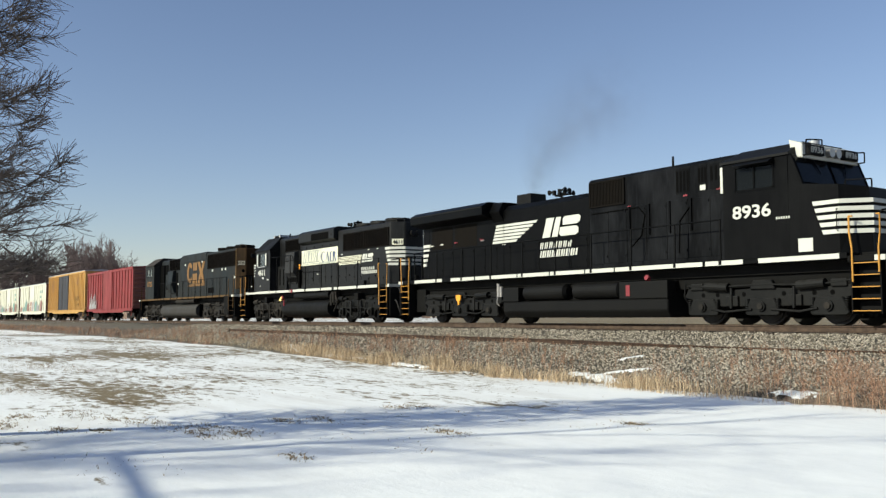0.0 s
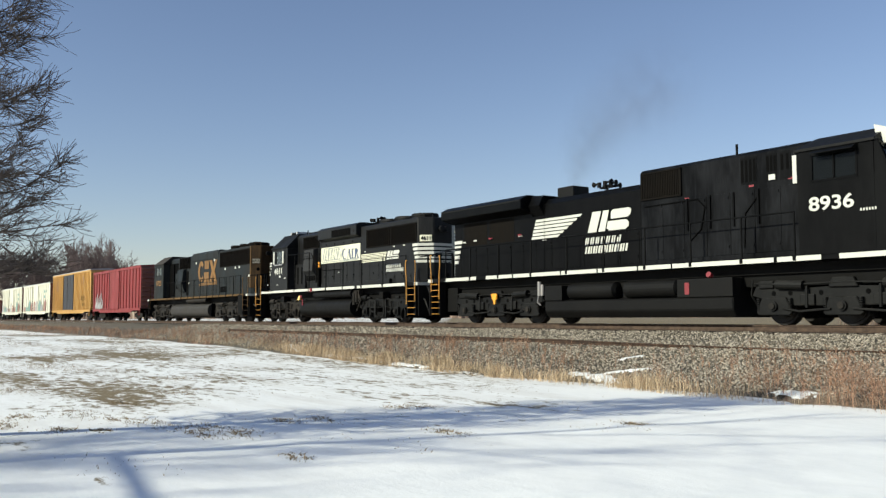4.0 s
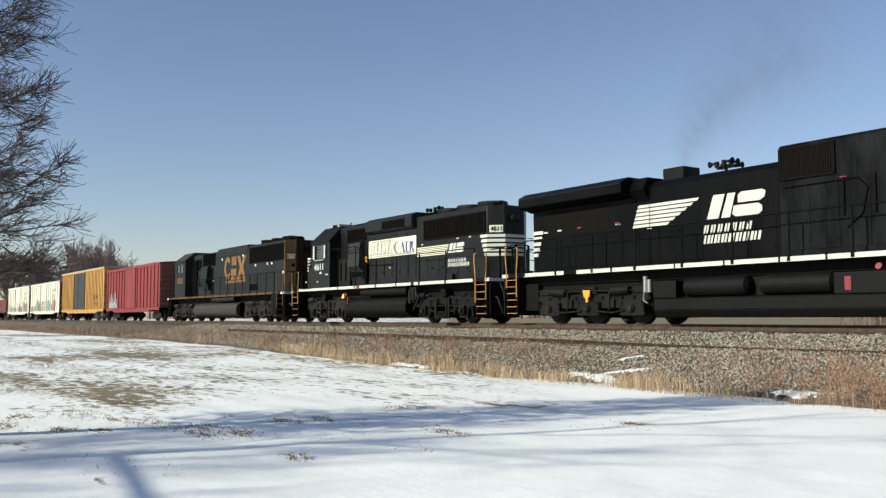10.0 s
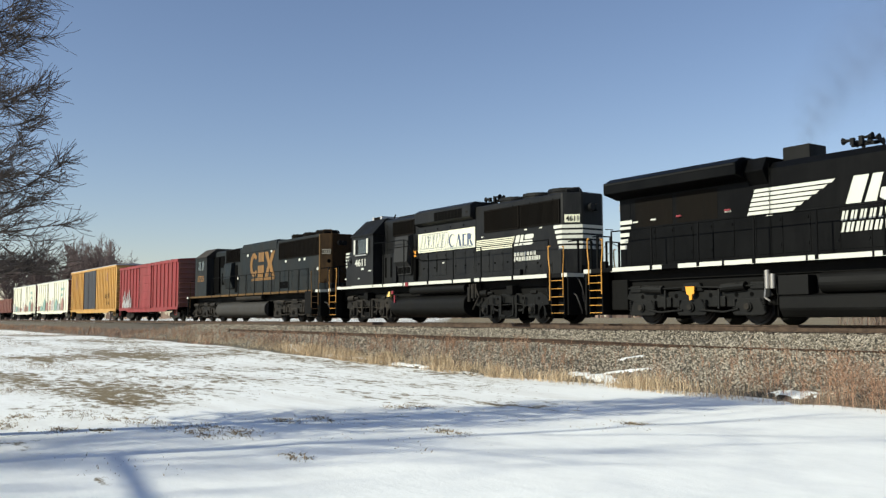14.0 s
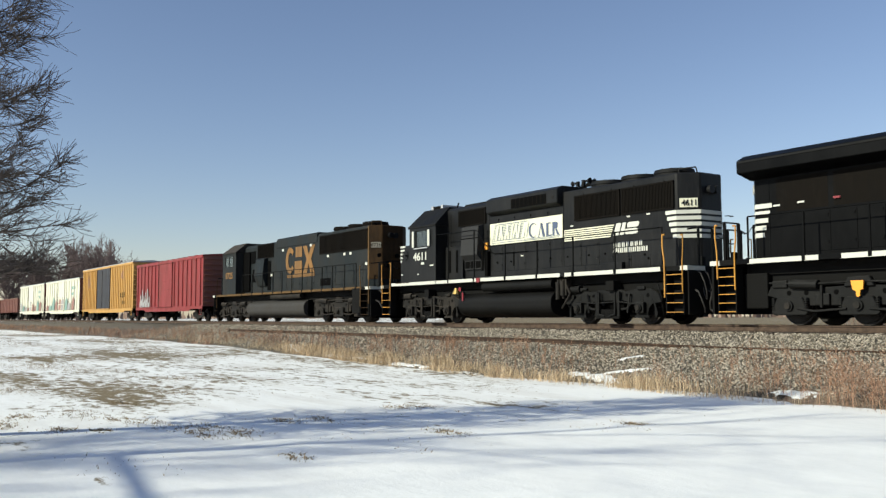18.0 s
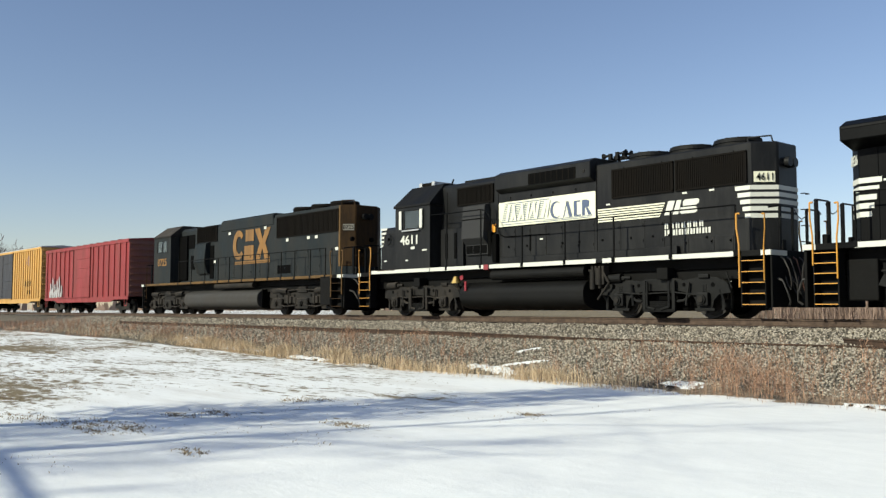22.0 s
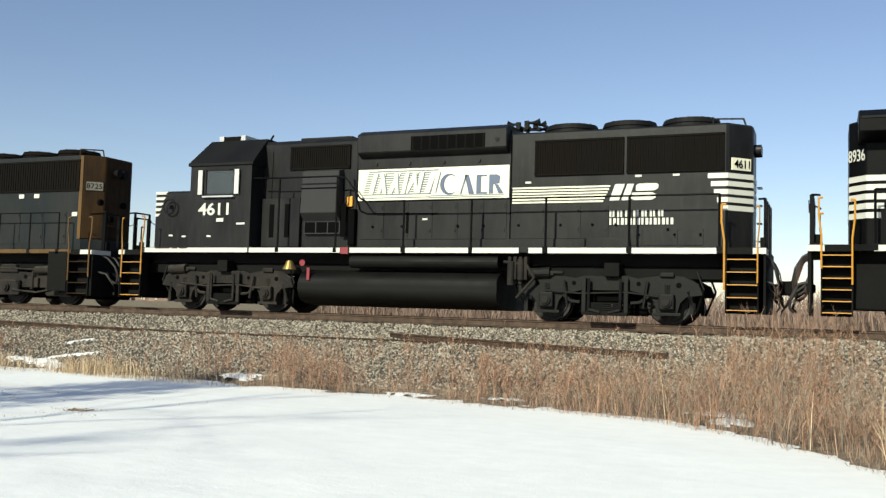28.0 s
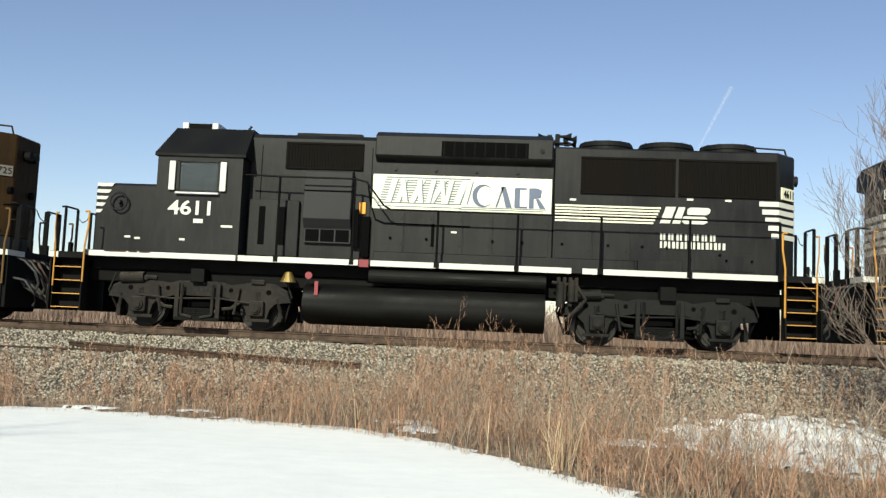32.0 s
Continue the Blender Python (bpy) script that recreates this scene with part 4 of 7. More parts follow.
        part("sign_edge", flat([(SX(c + .001), SZ(.2)), (SX(c + .007), SZ(.2)), (SX(c + d + .007), SZ(.86)), (SX(c + d + .001), SZ(.86))], y, .002), "signpale", sg)
    # dark blue crescent, wedges and uprights
    ring = [(SX(.62 + .06 * math.cos(q)), SZ(.46 + .33 * math.sin(q))) for q in [radians(v_) for v_ in range(50, 311, 20)]]
    ring += [(SX(.632 + .045 * math.cos(q)), SZ(.46 + .28 * math.sin(q))) for q in [radians(v_) for v_ in range(310, 49, -20)]]
    part("sign_block", flat(ring, -.979, .004), "signblue", sg)
    for poly in (((.69, .14), (.7, .14), (.735, .74), (.725, .74)), ((.718, .74), (.745, .74), (.782, .14), (.748, .14)), ((.795, .14), (.825, .14), (.825, .72), (.795, .72)), ((.825, .67), (.86, .67), (.86, .72), (.825, .72)), ((.825, .14), (.865, .14), (.865, .19), (.825, .19)),
                 ((.875, .14), (.902, .14), (.902, .72), (.875, .72)), ((.902, .42), (.94, .45), (.945, .66), (.92, .72), (.902, .72)), ((.91, .42), (.93, .42), (.968, .14), (.935, .14))):
        part("sign_block", flat([(SX(a), SZ(b)) for a, b in poly], -.979, .004), "signblue", sg)
    # stripes, emblem and lettering bars
    for k in range(6):
        z = 3.03 - k * .066
        part("stripe", flat([(-.76 - o, z), (1.42 - .03 * k - o, z), (1.42 - .03 * k - o, z - .038), (-.76 - o, z - .038)], -.967), "cream", v)
    block_emblem(v, *L(1.4, 2.42), 2.69, 3.05, -.967)
    letter_bars(v, *L(1.4, 2.72), 2.15, 2.47, (7, 8), -.982)
    striped_end(v, 3.36 - o, 3.74 - o, 4.2 - o, .967, .5, 2.4, 3.23, 1)
    for k in range(5):
        z = 3.1 - k * .15
        part("stripe", flat([(-11.12 - o, z + .075), (-10.72 - .06 * k - o, z + .075), (-10.78 - .06 * k - o, z), (-11.12 - o, z)], -.952), "white", v)
    side_text("road_number", "4611", -8.73 - o, 2.45, NEAR, .32, .95, "white", v, "white painted road number", .02)
    part("initials_bar", flat(rect(*L(-8.62, -8.4), 2.28, 2.37), NEAR), "white", v)
    part("model_bar", flat(rect(*L(-7.98, -7.72), 2.2, 2.25), NEAR), "white", v)
    part("number_board", wrap([(3.8 - o, -.9), (4.14 - o, -.53)], 3.3, 3.56, .03), "cream", v, "pale number board")
    t = side_text("board_number", "4611", 0, 0, 0, .17, .4, "shadeblack", v)
    t.matrix_local = Matrix.Translation((true_x(3.97 - o) + .035, -.75, 3.345 * PLAN[4])) @ pose(0, 0, 0, 90, 0, 45)
    hl = bmesh.new()
    tube(hl, (4.2 - o, -.12, 3.82), (4.34 - o, -.12, 3.82), .12, n=16)
    tube(hl, (4.2 - o, .14, 3.82), (4.34 - o, .14, 3.82), .12, n=16)
    part("headlight", hl, "blackworn", v)
    for z in (1.9, 2.3, 2.7, 3.1):
        part("grab_iron", bar([(4.2 - o, .6, z), (4.3 - o, .6, z), (4.3 - o, .85, z), (4.2 - o, .85, z)], .014, 5), "blackworn", v)
    tags(v, [(x - o, z) for x, z in ((-.4, 3.14), (2.0, 3.22), (2.75, 3.22), (-2.95, 2.33), (-10.1, 1.95), (-8.85, 1.93))], -.97)
    tags(v, [(x - o, z) for x, z in ((-10.1, 1.93), (-8.85, 1.91))], NEAR)
    bw = bmesh.new()
    for k in range(12):
        a, c = k * math.pi / 6, (k + 1) * math.pi / 6
        tube(bw, (-10.55 + .2 * math.cos(a) - o, -1.08, 2.75 + .2 * math.sin(a)), (-10.55 + .2 * math.cos(c) - o, -1.08, 2.75 + .2 * math.sin(c)), .022, n=6)
    tube(bw, (-10.55 - o, -1.1, 2.75), (-10.55 - o, -.95, 2.75), .05)
    part("brake_wheel", bw, "blackworn", v)
    # walkway edge, railing, steps
    sill_strip(v, [L(-10.95, -7.6), L(-7.55, -4.95), L(-4.68, -3.28), L(-3.2, -1.6), L(-1.52, -.42), L(-.2, .1), L(.22, 1.9), L(1.98, 3.6)], 1.49, 1.61)
    part("rust_stain", flats([rect(a - o, c - o, 1.585, 1.612) for a, c in ((-10.6, -10.1), (-10.05, -9.85), (-9.8, -9.55))], NEAR - .008, .003), "looserail", v, "rust stain along the sill stripe")
    part("emergency_cutoff", bx(*L(-4.93, -4.72), -1.54, -1.52, 1.46, 1.62), "red", v, "red emergency fuel cut-off")
    handrail(v, [x - o for x in (-6.75, -5.1)], 1.62, 3.36, -1.49)
    part("handrail", bar([(-7.5 - o, -1.49, 3.38), (-6.75 - o, -1.49, 3.36)], .02), "black", v)
    part("handrail", bar([(-5.1 - o, -1.49, 3.36), (-4.85 - o, -1.49, 3.3), (-4.45 - o, -1.49, 2.8), (-4.3 - o, -1.49, 2.72), (-3.27 - o, -1.49, 2.72)], .02), "black", v)
    handrail(v, [x - o for x in (-3.27, -1.56, .16, 1.92, 3.64)], 1.62, 2.72, -1.49)
    part("window_ledge", bx(*L(-9.06, -8.06), -1.62, -1.52, 2.9, 2.945, bev=.008), "galv", v, "pale arm-rest ledge under the cab window")
    steps(v, *L(3.78, 4.36), 1.62, 5)
    grab(v, 3.68 - o, .75, 2.5, 1)
    grab(v, 4.42 - o, .9, 2.45, -1)
    end_platform(v, 3.7 - o, 4.62 - o, 1.62, 1)
    steps(v, *L(-11.68, -11.1), 1.5, 4)
    grab(v, -11.0 - o, .9, 2.45, -1)
    grab(v, -11.72 - o, .8, 2.4, 1)
    end_platform(v, -11.05 - o, -11.95 - o, 1.56, -1)
    coupler(v, 5.1 - o, 1)
    coupler(v, -12.9 - o, -1)
    # tanks and trucks
    part("fuel_tank", prism(bmesh.new(), barrel(1.47, .2, 1.13), *L(-6.15, -.92), "x", .02), "tank", v, "black fuel tank")
    part("air_reservoir", tube(bmesh.new(), (-4.72 - o, -1.3, 1.29), (-.92 - o, -1.3, 1.29), .16, n=20), "tank", v)
    part("air_reservoir", tube(bmesh.new(), (-4.72 - o, 1.3, 1.29), (-.92 - o, 1.3, 1.29), .16, n=20), "tank", v)
    bm = bmesh.new()
    tube(bm, (-6.5 - o, -1.3, 1.12), (-6.5 - o, -1.3, 1.3), .16, .07, n=16)
    tube(bm, (-6.5 - o, -1.3, 1.08), (-6.5 - o, -1.3, 1.12), .18, .16, n=16)
    part("bell", bm, "brass", v, "brass locomotive bell")
    bm = bmesh.new()
    tube(bm, (-6.02 - o, -1.46, 1.24), (-6.02 - o, -1.5, 1.24), .08, n=12)
    box(bm, *L(-5.88, -5.8), -1.5, -1.46, .82, 1.12)
    part("fuel_filler", bm, "red", v, "red fuel filler and gauge")
    bm = bmesh.new()
    for k in range(4):
        box(bm, -.7 + k * .12 - o, -.62 + k * .12 - o, -1.4, -1.15, .8 + .1 * (k % 2), 1.42, .02)
    pipe(bm, [(-.8 - o, -1.35, 1.3), (-.3 - o, -1.38, 1.25), (-.1 - o, -1.38, .95), (-.5 - o, -1.35, .5)], .035)
    part("air_dryer", bm, "truck", v)
    part("dryer_canister", tube(bmesh.new(), (-.62 - o, -1.42, .78), (-.62 - o, -1.42, 1.3), .075, n=14), "truck", v)
    part("dryer_canister", tube(bmesh.new(), (-.4 - o, -1.42, .9), (-.4 - o, -1.42, 1.36), .07, n=14), "truck", v)
    for a in (-8.5, 1.55):
        part("bolster_bracket", bx(a - o - .16, a - o + .16, -1.35, -1.0, 1.0, 1.3, bev=.02), "frame", v)
    PLAN.clear()
    blomberg(v, mid, -7.07)
    blomberg(v, mid, 3.35, "truckdark")


# the leading locomotive, black six-axle wide-cab
def build_black_widecab():
    o = (5.1 + 27.6) / 2
    mid = (7.1 + 29.6) / 2
    PLAN[:] = [(5.1, 6.81, 7.95, 12.2, 16.66, 20.18, 22.57, 24.71, 25.72, 26.72, 27.6),
               (7.1, 8.67, 9.86, 14.25, 18.83, 22.44, 24.86, 27.07, 28.13, 29.19, 29.6), o, mid, 1.047]
    v = vehicle("wide_cab_locomotive", "black six-axle wide-cab diesel locomotive with white stripes and emblem", "locomotive", mid, 6.95, "locomotives")
    L = lambda *a: tuple(x - o for x in a)
    part("underframe", bx(*L(6.6, 25.9), -1.05, 1.05, 1.28, 1.55, bev=.01), "frame", v)
    part("centre_sill", bx(*L(6.2, 26.3), -.95, .95, .98, 1.28, bev=.01), "frame", v)
    part("walkway", bx(*L(6.6, 25.9), -1.52, 1.52, 1.55, 1.68, bev=.008), "black", v)
    b = prism(bmesh.new(), hood_profile(.95, 1.66, 4.16, .18), *L(7.3, 16.7), "x")
    part("engine_hood", b, "black", v)
    b = prism(bmesh.new(), plan_end(*L(6.52, 7.3), .95, -1, .34, .38), 1.66, 4.22, "z", .02)
    part("hood_end", b, "black", v)
    b = prism(bmesh.new(), [(-.95, 3.74), (-1.52, 3.88), (-1.52, 4.2), (-1.2, 4.36), (1.2, 4.36), (1.52, 4.2), (1.52, 3.88), (.95, 3.74)], *L(6.7, 11.6), "x", .015)
    part("radiator_housing", b, "black", v)
    b = prism(bmesh.new(), [(-.95, 3.6), (-1.2, 3.95), (-1.0, 4.3), (1.0, 4.3), (1.2, 3.95), (.95, 3.6)], *L(11.6, 12.2), "x", .015)
    part("radiator_fairing", b, "black", v)
    part("radiator_lip", bx(*L(6.75, 11.55), -1.535, -1.52, 4.13, 4.19, bev=.01), "blackroof", v)
    for a in (7.5, 9.1):
        part("hood_panel", bx(*L(a, a + 1.45), -.953, -.94, 2.86, 3.7), "grille", v)
    part("exhaust_outlet", bx(*L(12.25, 13.05), -.38, .38, 4.12, 4.58, bev=.03), "blackroof", v)
    part("stack_mouth", bx(*L(12.32, 12.98), -.3, .3, 4.58, 4.585), "shadeblack", v)
    horn(v, 14.3 - o, 4.36)
    b = prism(bmesh.new(), hood_profile(1.0, 1.66, 4.52, .1), *L(16.7, 22.45), "x", .015)
    part("equipment_hood", b, "blacksheen", v)
    hood_grille(v, *L(16.8, 18.3), 3.64, 4.38, -1.02, 22, name="blower_grille")
    part("roof_antenna", bar([(20.18 - o, -.9, 4.2), (20.18 - o, -.9, 4.78)], .035), "black", v)
    for a, c in ((20.36, 20.88), (21.17, 21.5), (21.6, 21.92)):
        lo = part("louvre", bx(*L(a, c), -1.01, -1.0, 3.66, 4.36), "black", v)
        n = round((c - a) / .13)
        # slots are raised black strips, their shade in the colour
        for k in range(n):
            x = a + (k + .2) * (c - a) / n
            part("louvre_slot", bx(x - o, x + .07 - o, -1.016, -1.01, 3.72 if a < 21 else 3.9, 4.3), "shadeblack", lo)
    part("warning_plate", bx(*L(21.25, 21.45), -1.016, -1.0, 3.68, 3.82), "white", v, "white warning plate")
    part("marker_tube", bx(*L(22.0, 22.12), -1.06, -1.0, 3.5, 4.2), "white", v, "pale vertical sight tube")
    hood_doors(v, [x - o for x in (7.6, 8.3, 9.0, 9.7, 10.4, 11.1, 11.8, 12.6, 13.4, 14.2, 15.0, 15.8, 16.6)], 1.8, 2.78, -.95, "black")
    hood_doors(v, [x - o for x in (16.8, 17.6, 18.4, 19.2, 20.0, 20.8, 21.6, 22.2)], 1.85, 3.5, -1.0, "blacksheen")
    part("kick_plate", bx(*L(16.85, 22.3), -1.06, -1.0, 1.7, 1.84, bev=.01), "blacksheen", v)
    part("conduit", bar([(16.9 - o, -1.03, 3.42), (18.9 - o, -1.03, 3.44), (19.15 - o, -1.03, 3.2), (19.0 - o, -1.03, 2.6), (18.6 - o, -1.03, 2.3)], .018, 5), "shadeblack", v)
    part("conduit", bar([(20.9 - o, -1.03, 3.3), (20.5 - o, -1.03, 2.9), (20.45 - o, -1.03, 2.0)], .018, 5), "shadeblack", v)
    for a in (18.5, 19.3, 20.1, 20.9):
        part("stiffener", bx(*L(a, a + .05), -1.06, -1.0, 2.6, 3.5), "black", v)
    door_lines(v, [x - o for x in (12.25, 16.72)], 1.7, 4.1, -1.002)
    # cab and nose
    road_cab(v, *L(22.45, 24.42), 1.66, 4.16, 4.55, "black", (*L(22.85, 24.0), 3.42, 4.03), glass="tinted")
    part("sun_visor", prism(bmesh.new(), [(-1.54, 4.13), (-1.78, 4.02), (-1.78, 4.04), (-1.54, 4.16)], *L(22.95, 24.05), "x"), "black", v)
    b = bmesh.new()
    vs = [(24.425, -1.52, 1.66), (26.3, -1.05, 1.66), (26.3, 1.05, 1.66), (24.425, 1.52, 1.66), (24.425, -1.52, 3.44), (26.2, -1.0, 3.2), (26.2, 1.0, 3.2), (24.425, 1.52, 3.44),
          (25.75, -1.52, 1.66), (25.75, -1.52, 3.28), (25.75, 1.52, 1.66), (25.75, 1.52, 3.28)]
    q = [b.verts.new((x - o, y, z)) for x, y, z in vs]
    for f in ((0, 8, 9, 4), (8, 1, 5, 9), (1, 2, 6, 5), (2, 10, 11, 6), (10, 3, 7, 11), (4, 9, 11, 7), (9, 5, 6, 11), (0, 3, 10, 8), (8, 10, 2, 1), (0, 4, 7, 3)):
        b.faces.new([q[i] for i in f])
    part("nose", b, "black", v)
    part("cab_front", prism(bmesh.new(), [(24.425 - o, 3.4), (24.8 - o, 3.36), (24.5 - o, 4.16), (24.425 - o, 4.16)], -1.515, 1.515, "y", .01), "black", v)
    for s in (-1, 1):
        part("windscreen", prism(bmesh.new(), [(24.775 - o, 3.46), (24.795 - o, 3.46), (24.55 - o, 4.1), (24.53 - o, 4.1)], *sorted((s * .07, s * 1.42)), "y"), "tinted", v, "dark raked windscreen pane")
        part("corner_pillar", bar([(24.81 - o, s * 1.5, 3.4), (24.51 - o, s * 1.5, 4.16)], .03, 6), "black", v)
    part("roof_brow", prism(bmesh.new(), [(24.36 - o, 4.14), (24.66 - o, 4.08), (24.66 - o, 4.44), (24.28 - o, 4.58)], -1.24, 1.24, "y", .02), "white", v, "white roof brow over the windscreen")
    for s in (-1, 1):
        nb = part("number_board", bx(24.64 - o, 24.76 - o, *sorted((s * .42, s * 1.1)), 4.17, 4.42, bev=.02), "frame", v, "dark number board")
        t = side_text("board_number", "8936", 0, 0, 0, .15, .5, "white", v)
        t.matrix_local = Matrix.Translation((true_x(24.765 - o), s * .76, 4.22 * PLAN[4])) @ pose(0, 0, 0, 90, 0, 90)
        part("headlight", tube(bmesh.new(), (24.63 - o, s * .15, 4.28), (24.8 - o, s * .15, 4.28), .11, .12, n=18), "steel", v)
        part("brow_bracket", bar([(24.66 - o, s * 1.2, 4.14), (24.86 - o, s * 1.2, 4.14), (24.86 - o, s * 1.2, 4.4), (24.66 - o, s * 1.2, 4.42)], .018), "black", v)
        part("wiper", bar([(24.6 - o, s * .7, 4.08), (24.72 - o, s * .55, 3.72)], .012), "black", v)
    part("roof_handle", bar([(24.3 - o, -.5, 4.55), (24.3 - o, -.5, 4.66), (24.55 - o, -.2, 4.64), (24.55 - o, -.2, 4.5)], .018), "black", v)
    part("roof_beacon", tube(bmesh.new(), (24.2 - o, 0, 4.55), (24.2 - o, 0, 4.68), .14, n=14), "galv", v)
    part("nose_rail", bar([(25.5 - o, -.8, 3.32), (25.5 - o, -.8, 3.46), (26.1 - o, -.7, 3.42), (26.1 - o, -.7, 3.2)], .018), "black", v)
    part("nose_handle", bar([(25.72 - o, -1.54, 2.2), (25.72 - o, -1.58, 2.2), (25.72 - o, -1.58, 2.7), (25.72 - o, -1.54, 2.7)], .012, 5), "black", v)
    h = .1
    for k in range(5):
        z = 2.83 - k * .175
        part("stripe", flat([(25.06 + .06 * k - o, z + h), (25.76 - o, z + h), (25.76 - o, z), (25.1 + .06 * k - o, z)], NEAR), "white", v)
        b = bmesh.new()
        prism(b, [(25.76 - o, -1.53), (26.29 - o, -1.07), (26.32 - o, -1.05), (26.32 - o, .9), (26.3 - o, .9), (26.29 - o, -1.03), (25.75 - o, -1.51)], z, z + h, "z")
        part("stripe", b, "white", v)
    side_text("road_number", "8936", 23.33 - o, 2.7, NEAR, .34, 1.15, "white", v, "white painted road number", .02)
    for k in range(6):
        part("model_bar", flat(rect(24.06 + k * .07 - o, 24.1 + k * .07 - o, 2.6, 2.66), NEAR), "white", v)
    part("notice_plate", bx(*L(24.67, 25.06), -1.528, -1.52, 1.76, 2.08), "white", v, "white square notice plate")
    # side emblem
    for k in range(6):
        z = 3.50 - k * .115
        part("stripe", flat([(11.78 - .045 * k - o, z), (14.1 - .22 * k - o, z), (14.0 - .22 * k - o, z - .082), (11.74 - .045 * k - o, z - .082)], -.955), "white", v)
    block_emblem(v, *L(14.35, 16.3), 2.86, 3.5, -.955)
    letter_bars(v, *L(14.2, 16.1), 2.2, 2.7, (7, 8), -.968, lean=.25)
    striped_end(v, 7.36 - o, 6.86 - o, 6.52 - o, .952, .38, 2.2, 3.1, -1)
    t = side_text("end_number", "8936", 0, 0, 0, .24, .44, "white", v)
    t.matrix_local = Matrix.Translation((true_x(6.69 - o) - .016, -.76 - .016, 3.4 * PLAN[4])) @ pose(0, 0, 0, 90, 0, -48)
    part("equipment_box", bx(*L(6.58, 7.3), -1.15, 1.15, .42, 1.32, bev=.03), "frame", v)
    part("equipment_box", bx(*L(11.95, 12.7), -1.0, 1.0, .5, 1.3, bev=.03), "frame", v)
    tags(v, [(x - o, z) for x, z in ((7.5, 3.02), (8.2, 3.04), (10.9, 3.02), (11.7, 4.0), (12.2, 2.8), (12.2, 2.62))], -.955, w=.2)
    tags(v, [(x - o, z) for x, z in ((9.2, 3.05), (10.9, 3.05), (18.5, 3.5), (20.7, 3.6), (21.9, 3.66))], -1.003, "red", .16, .05)
    tags(v, [(x - o, z) for x, z in ((9.2, 3.05), (10.9, 3.05))], -.955, "red", .16, .05)
    # railing, steps, ends
    sill_strip(v, [L(6.98, 8.55), L(8.62, 9.0), L(9.6, 11.1), L(11.18, 12.1), L(12.16, 13.6), L(13.66, 15.3), L(15.36, 17.0), L(17.06, 18.3), L(18.36, 21.7), L(21.8, 23.03), L(23.5, 25.72)], 1.55, 1.67)
    handrail(v, [x - o for x in (7.0, 8.6, 10.3, 12.1, 13.9, 15.6, 17.3, 19.0, 20.7, 22.3)], 1.68, 2.75, -1.49)
    steps(v, *L(26.0, 26.66), 1.68, 5)
    grab(v, 25.98 - o, 1.0, 2.5, 1)
    grab(v, 26.72 - o, 1.2, 2.5, -1)
    end_platform(v, 25.9 - o, 26.9 - o, 1.6, 1)
    plough(v, 26.9 - o, 1)
    steps(v, *L(5.95, 6.55), 1.68, 6)
    grab(v, 6.62 - o, .9, 2.55, -1)
    grab(v, 5.88 - o, 1.2, 2.6, 1)
    end_platform(v, 6.7 - o, 5.65 - o, 1.68, -1)
    coupler(v, 5.1 - o, -1)
    coupler(v, 27.6 - o, 1)
    # fuel tank, reservoirs, trucks
    prof = [(-1.3, .2), (1.3, .2), (1.45, .4), (1.45, .72), (1.1, .78), (1.1, 1.25), (-1.1, 1.25), (-1.1, .78), (-1.45, .72), (-1.45, .4)]
    part("fuel_tank", prism(bmesh.new(), prof, *L(12.75, 20.35), "x", .03), "tank", v, "black fuel tank")
    part("tank_box", bx(*L(18.45, 20.35), -1.46, -1.1, .74, 1.24, bev=.02), "tank", v)
    part("tank_box", bx(*L(12.75, 13.6), -1.46, -1.1, .74, 1.22, bev=.02), "tank", v)
    for a, c in ((13.9, 15.9), (16.4, 18.35)):
        bm = tube(bmesh.new(), (a - o, -1.25, 1.02), (c - o, -1.25, 1.02), .25, n=24)
        tube(bm, (c - o, -1.25, 1.02), (c + .07 - o, -1.25, 1.02), .25, .12, n=24)
        tube(bm, (a - .07 - o, -1.25, 1.02), (a - o, -1.25, 1.02), .12, .25, n=24)
        part("air_reservoir", bm, "tank", v)
    part("fuel_gauge", bx(*L(18.74, 18.9), -1.475, -1.46, .82, 1.14), "red", v, "red fuel gauge")
    part("fuel_filler", tube(bmesh.new(), (19.6 - o, -1.4, 1.3), (19.6 - o, -1.5, 1.34), .08, n=12), "red", v, "red fuel filler cap")
    bm = bmesh.new()
    for k in range(2):
        tube(bm, (12.36 + k * .16 - o, -1.34, .92), (12.36 + k * .16 - o, -1.34, 1.38 - k * .1), .075, n=14)
    pipe(bm, [(12.3 - o, -1.34, .95), (12.28 - o, -1.36, .7), (12.45 - o, -1.36, .6)], .025)
    part("air_dryer", bm, "steel", v, "bright metal air dryer")
    part("hand_brake_tag", prism(bmesh.new(), [(x - o, z) for x, z in ((9.7, 1.04), (10.02, 1.04), (10.0, .84), (9.93, .82), (9.92, .68), (9.84, .66), (9.82, .8), (9.74, .84))], -1.36, -1.31, "y"), "orange", v, "orange tag on the truck frame")
    PLAN.clear()
    three_axle(v, mid, (9.9, 11.8, 13.75))
    three_axle(v, mid, (23.75, 25.7, 27.65))


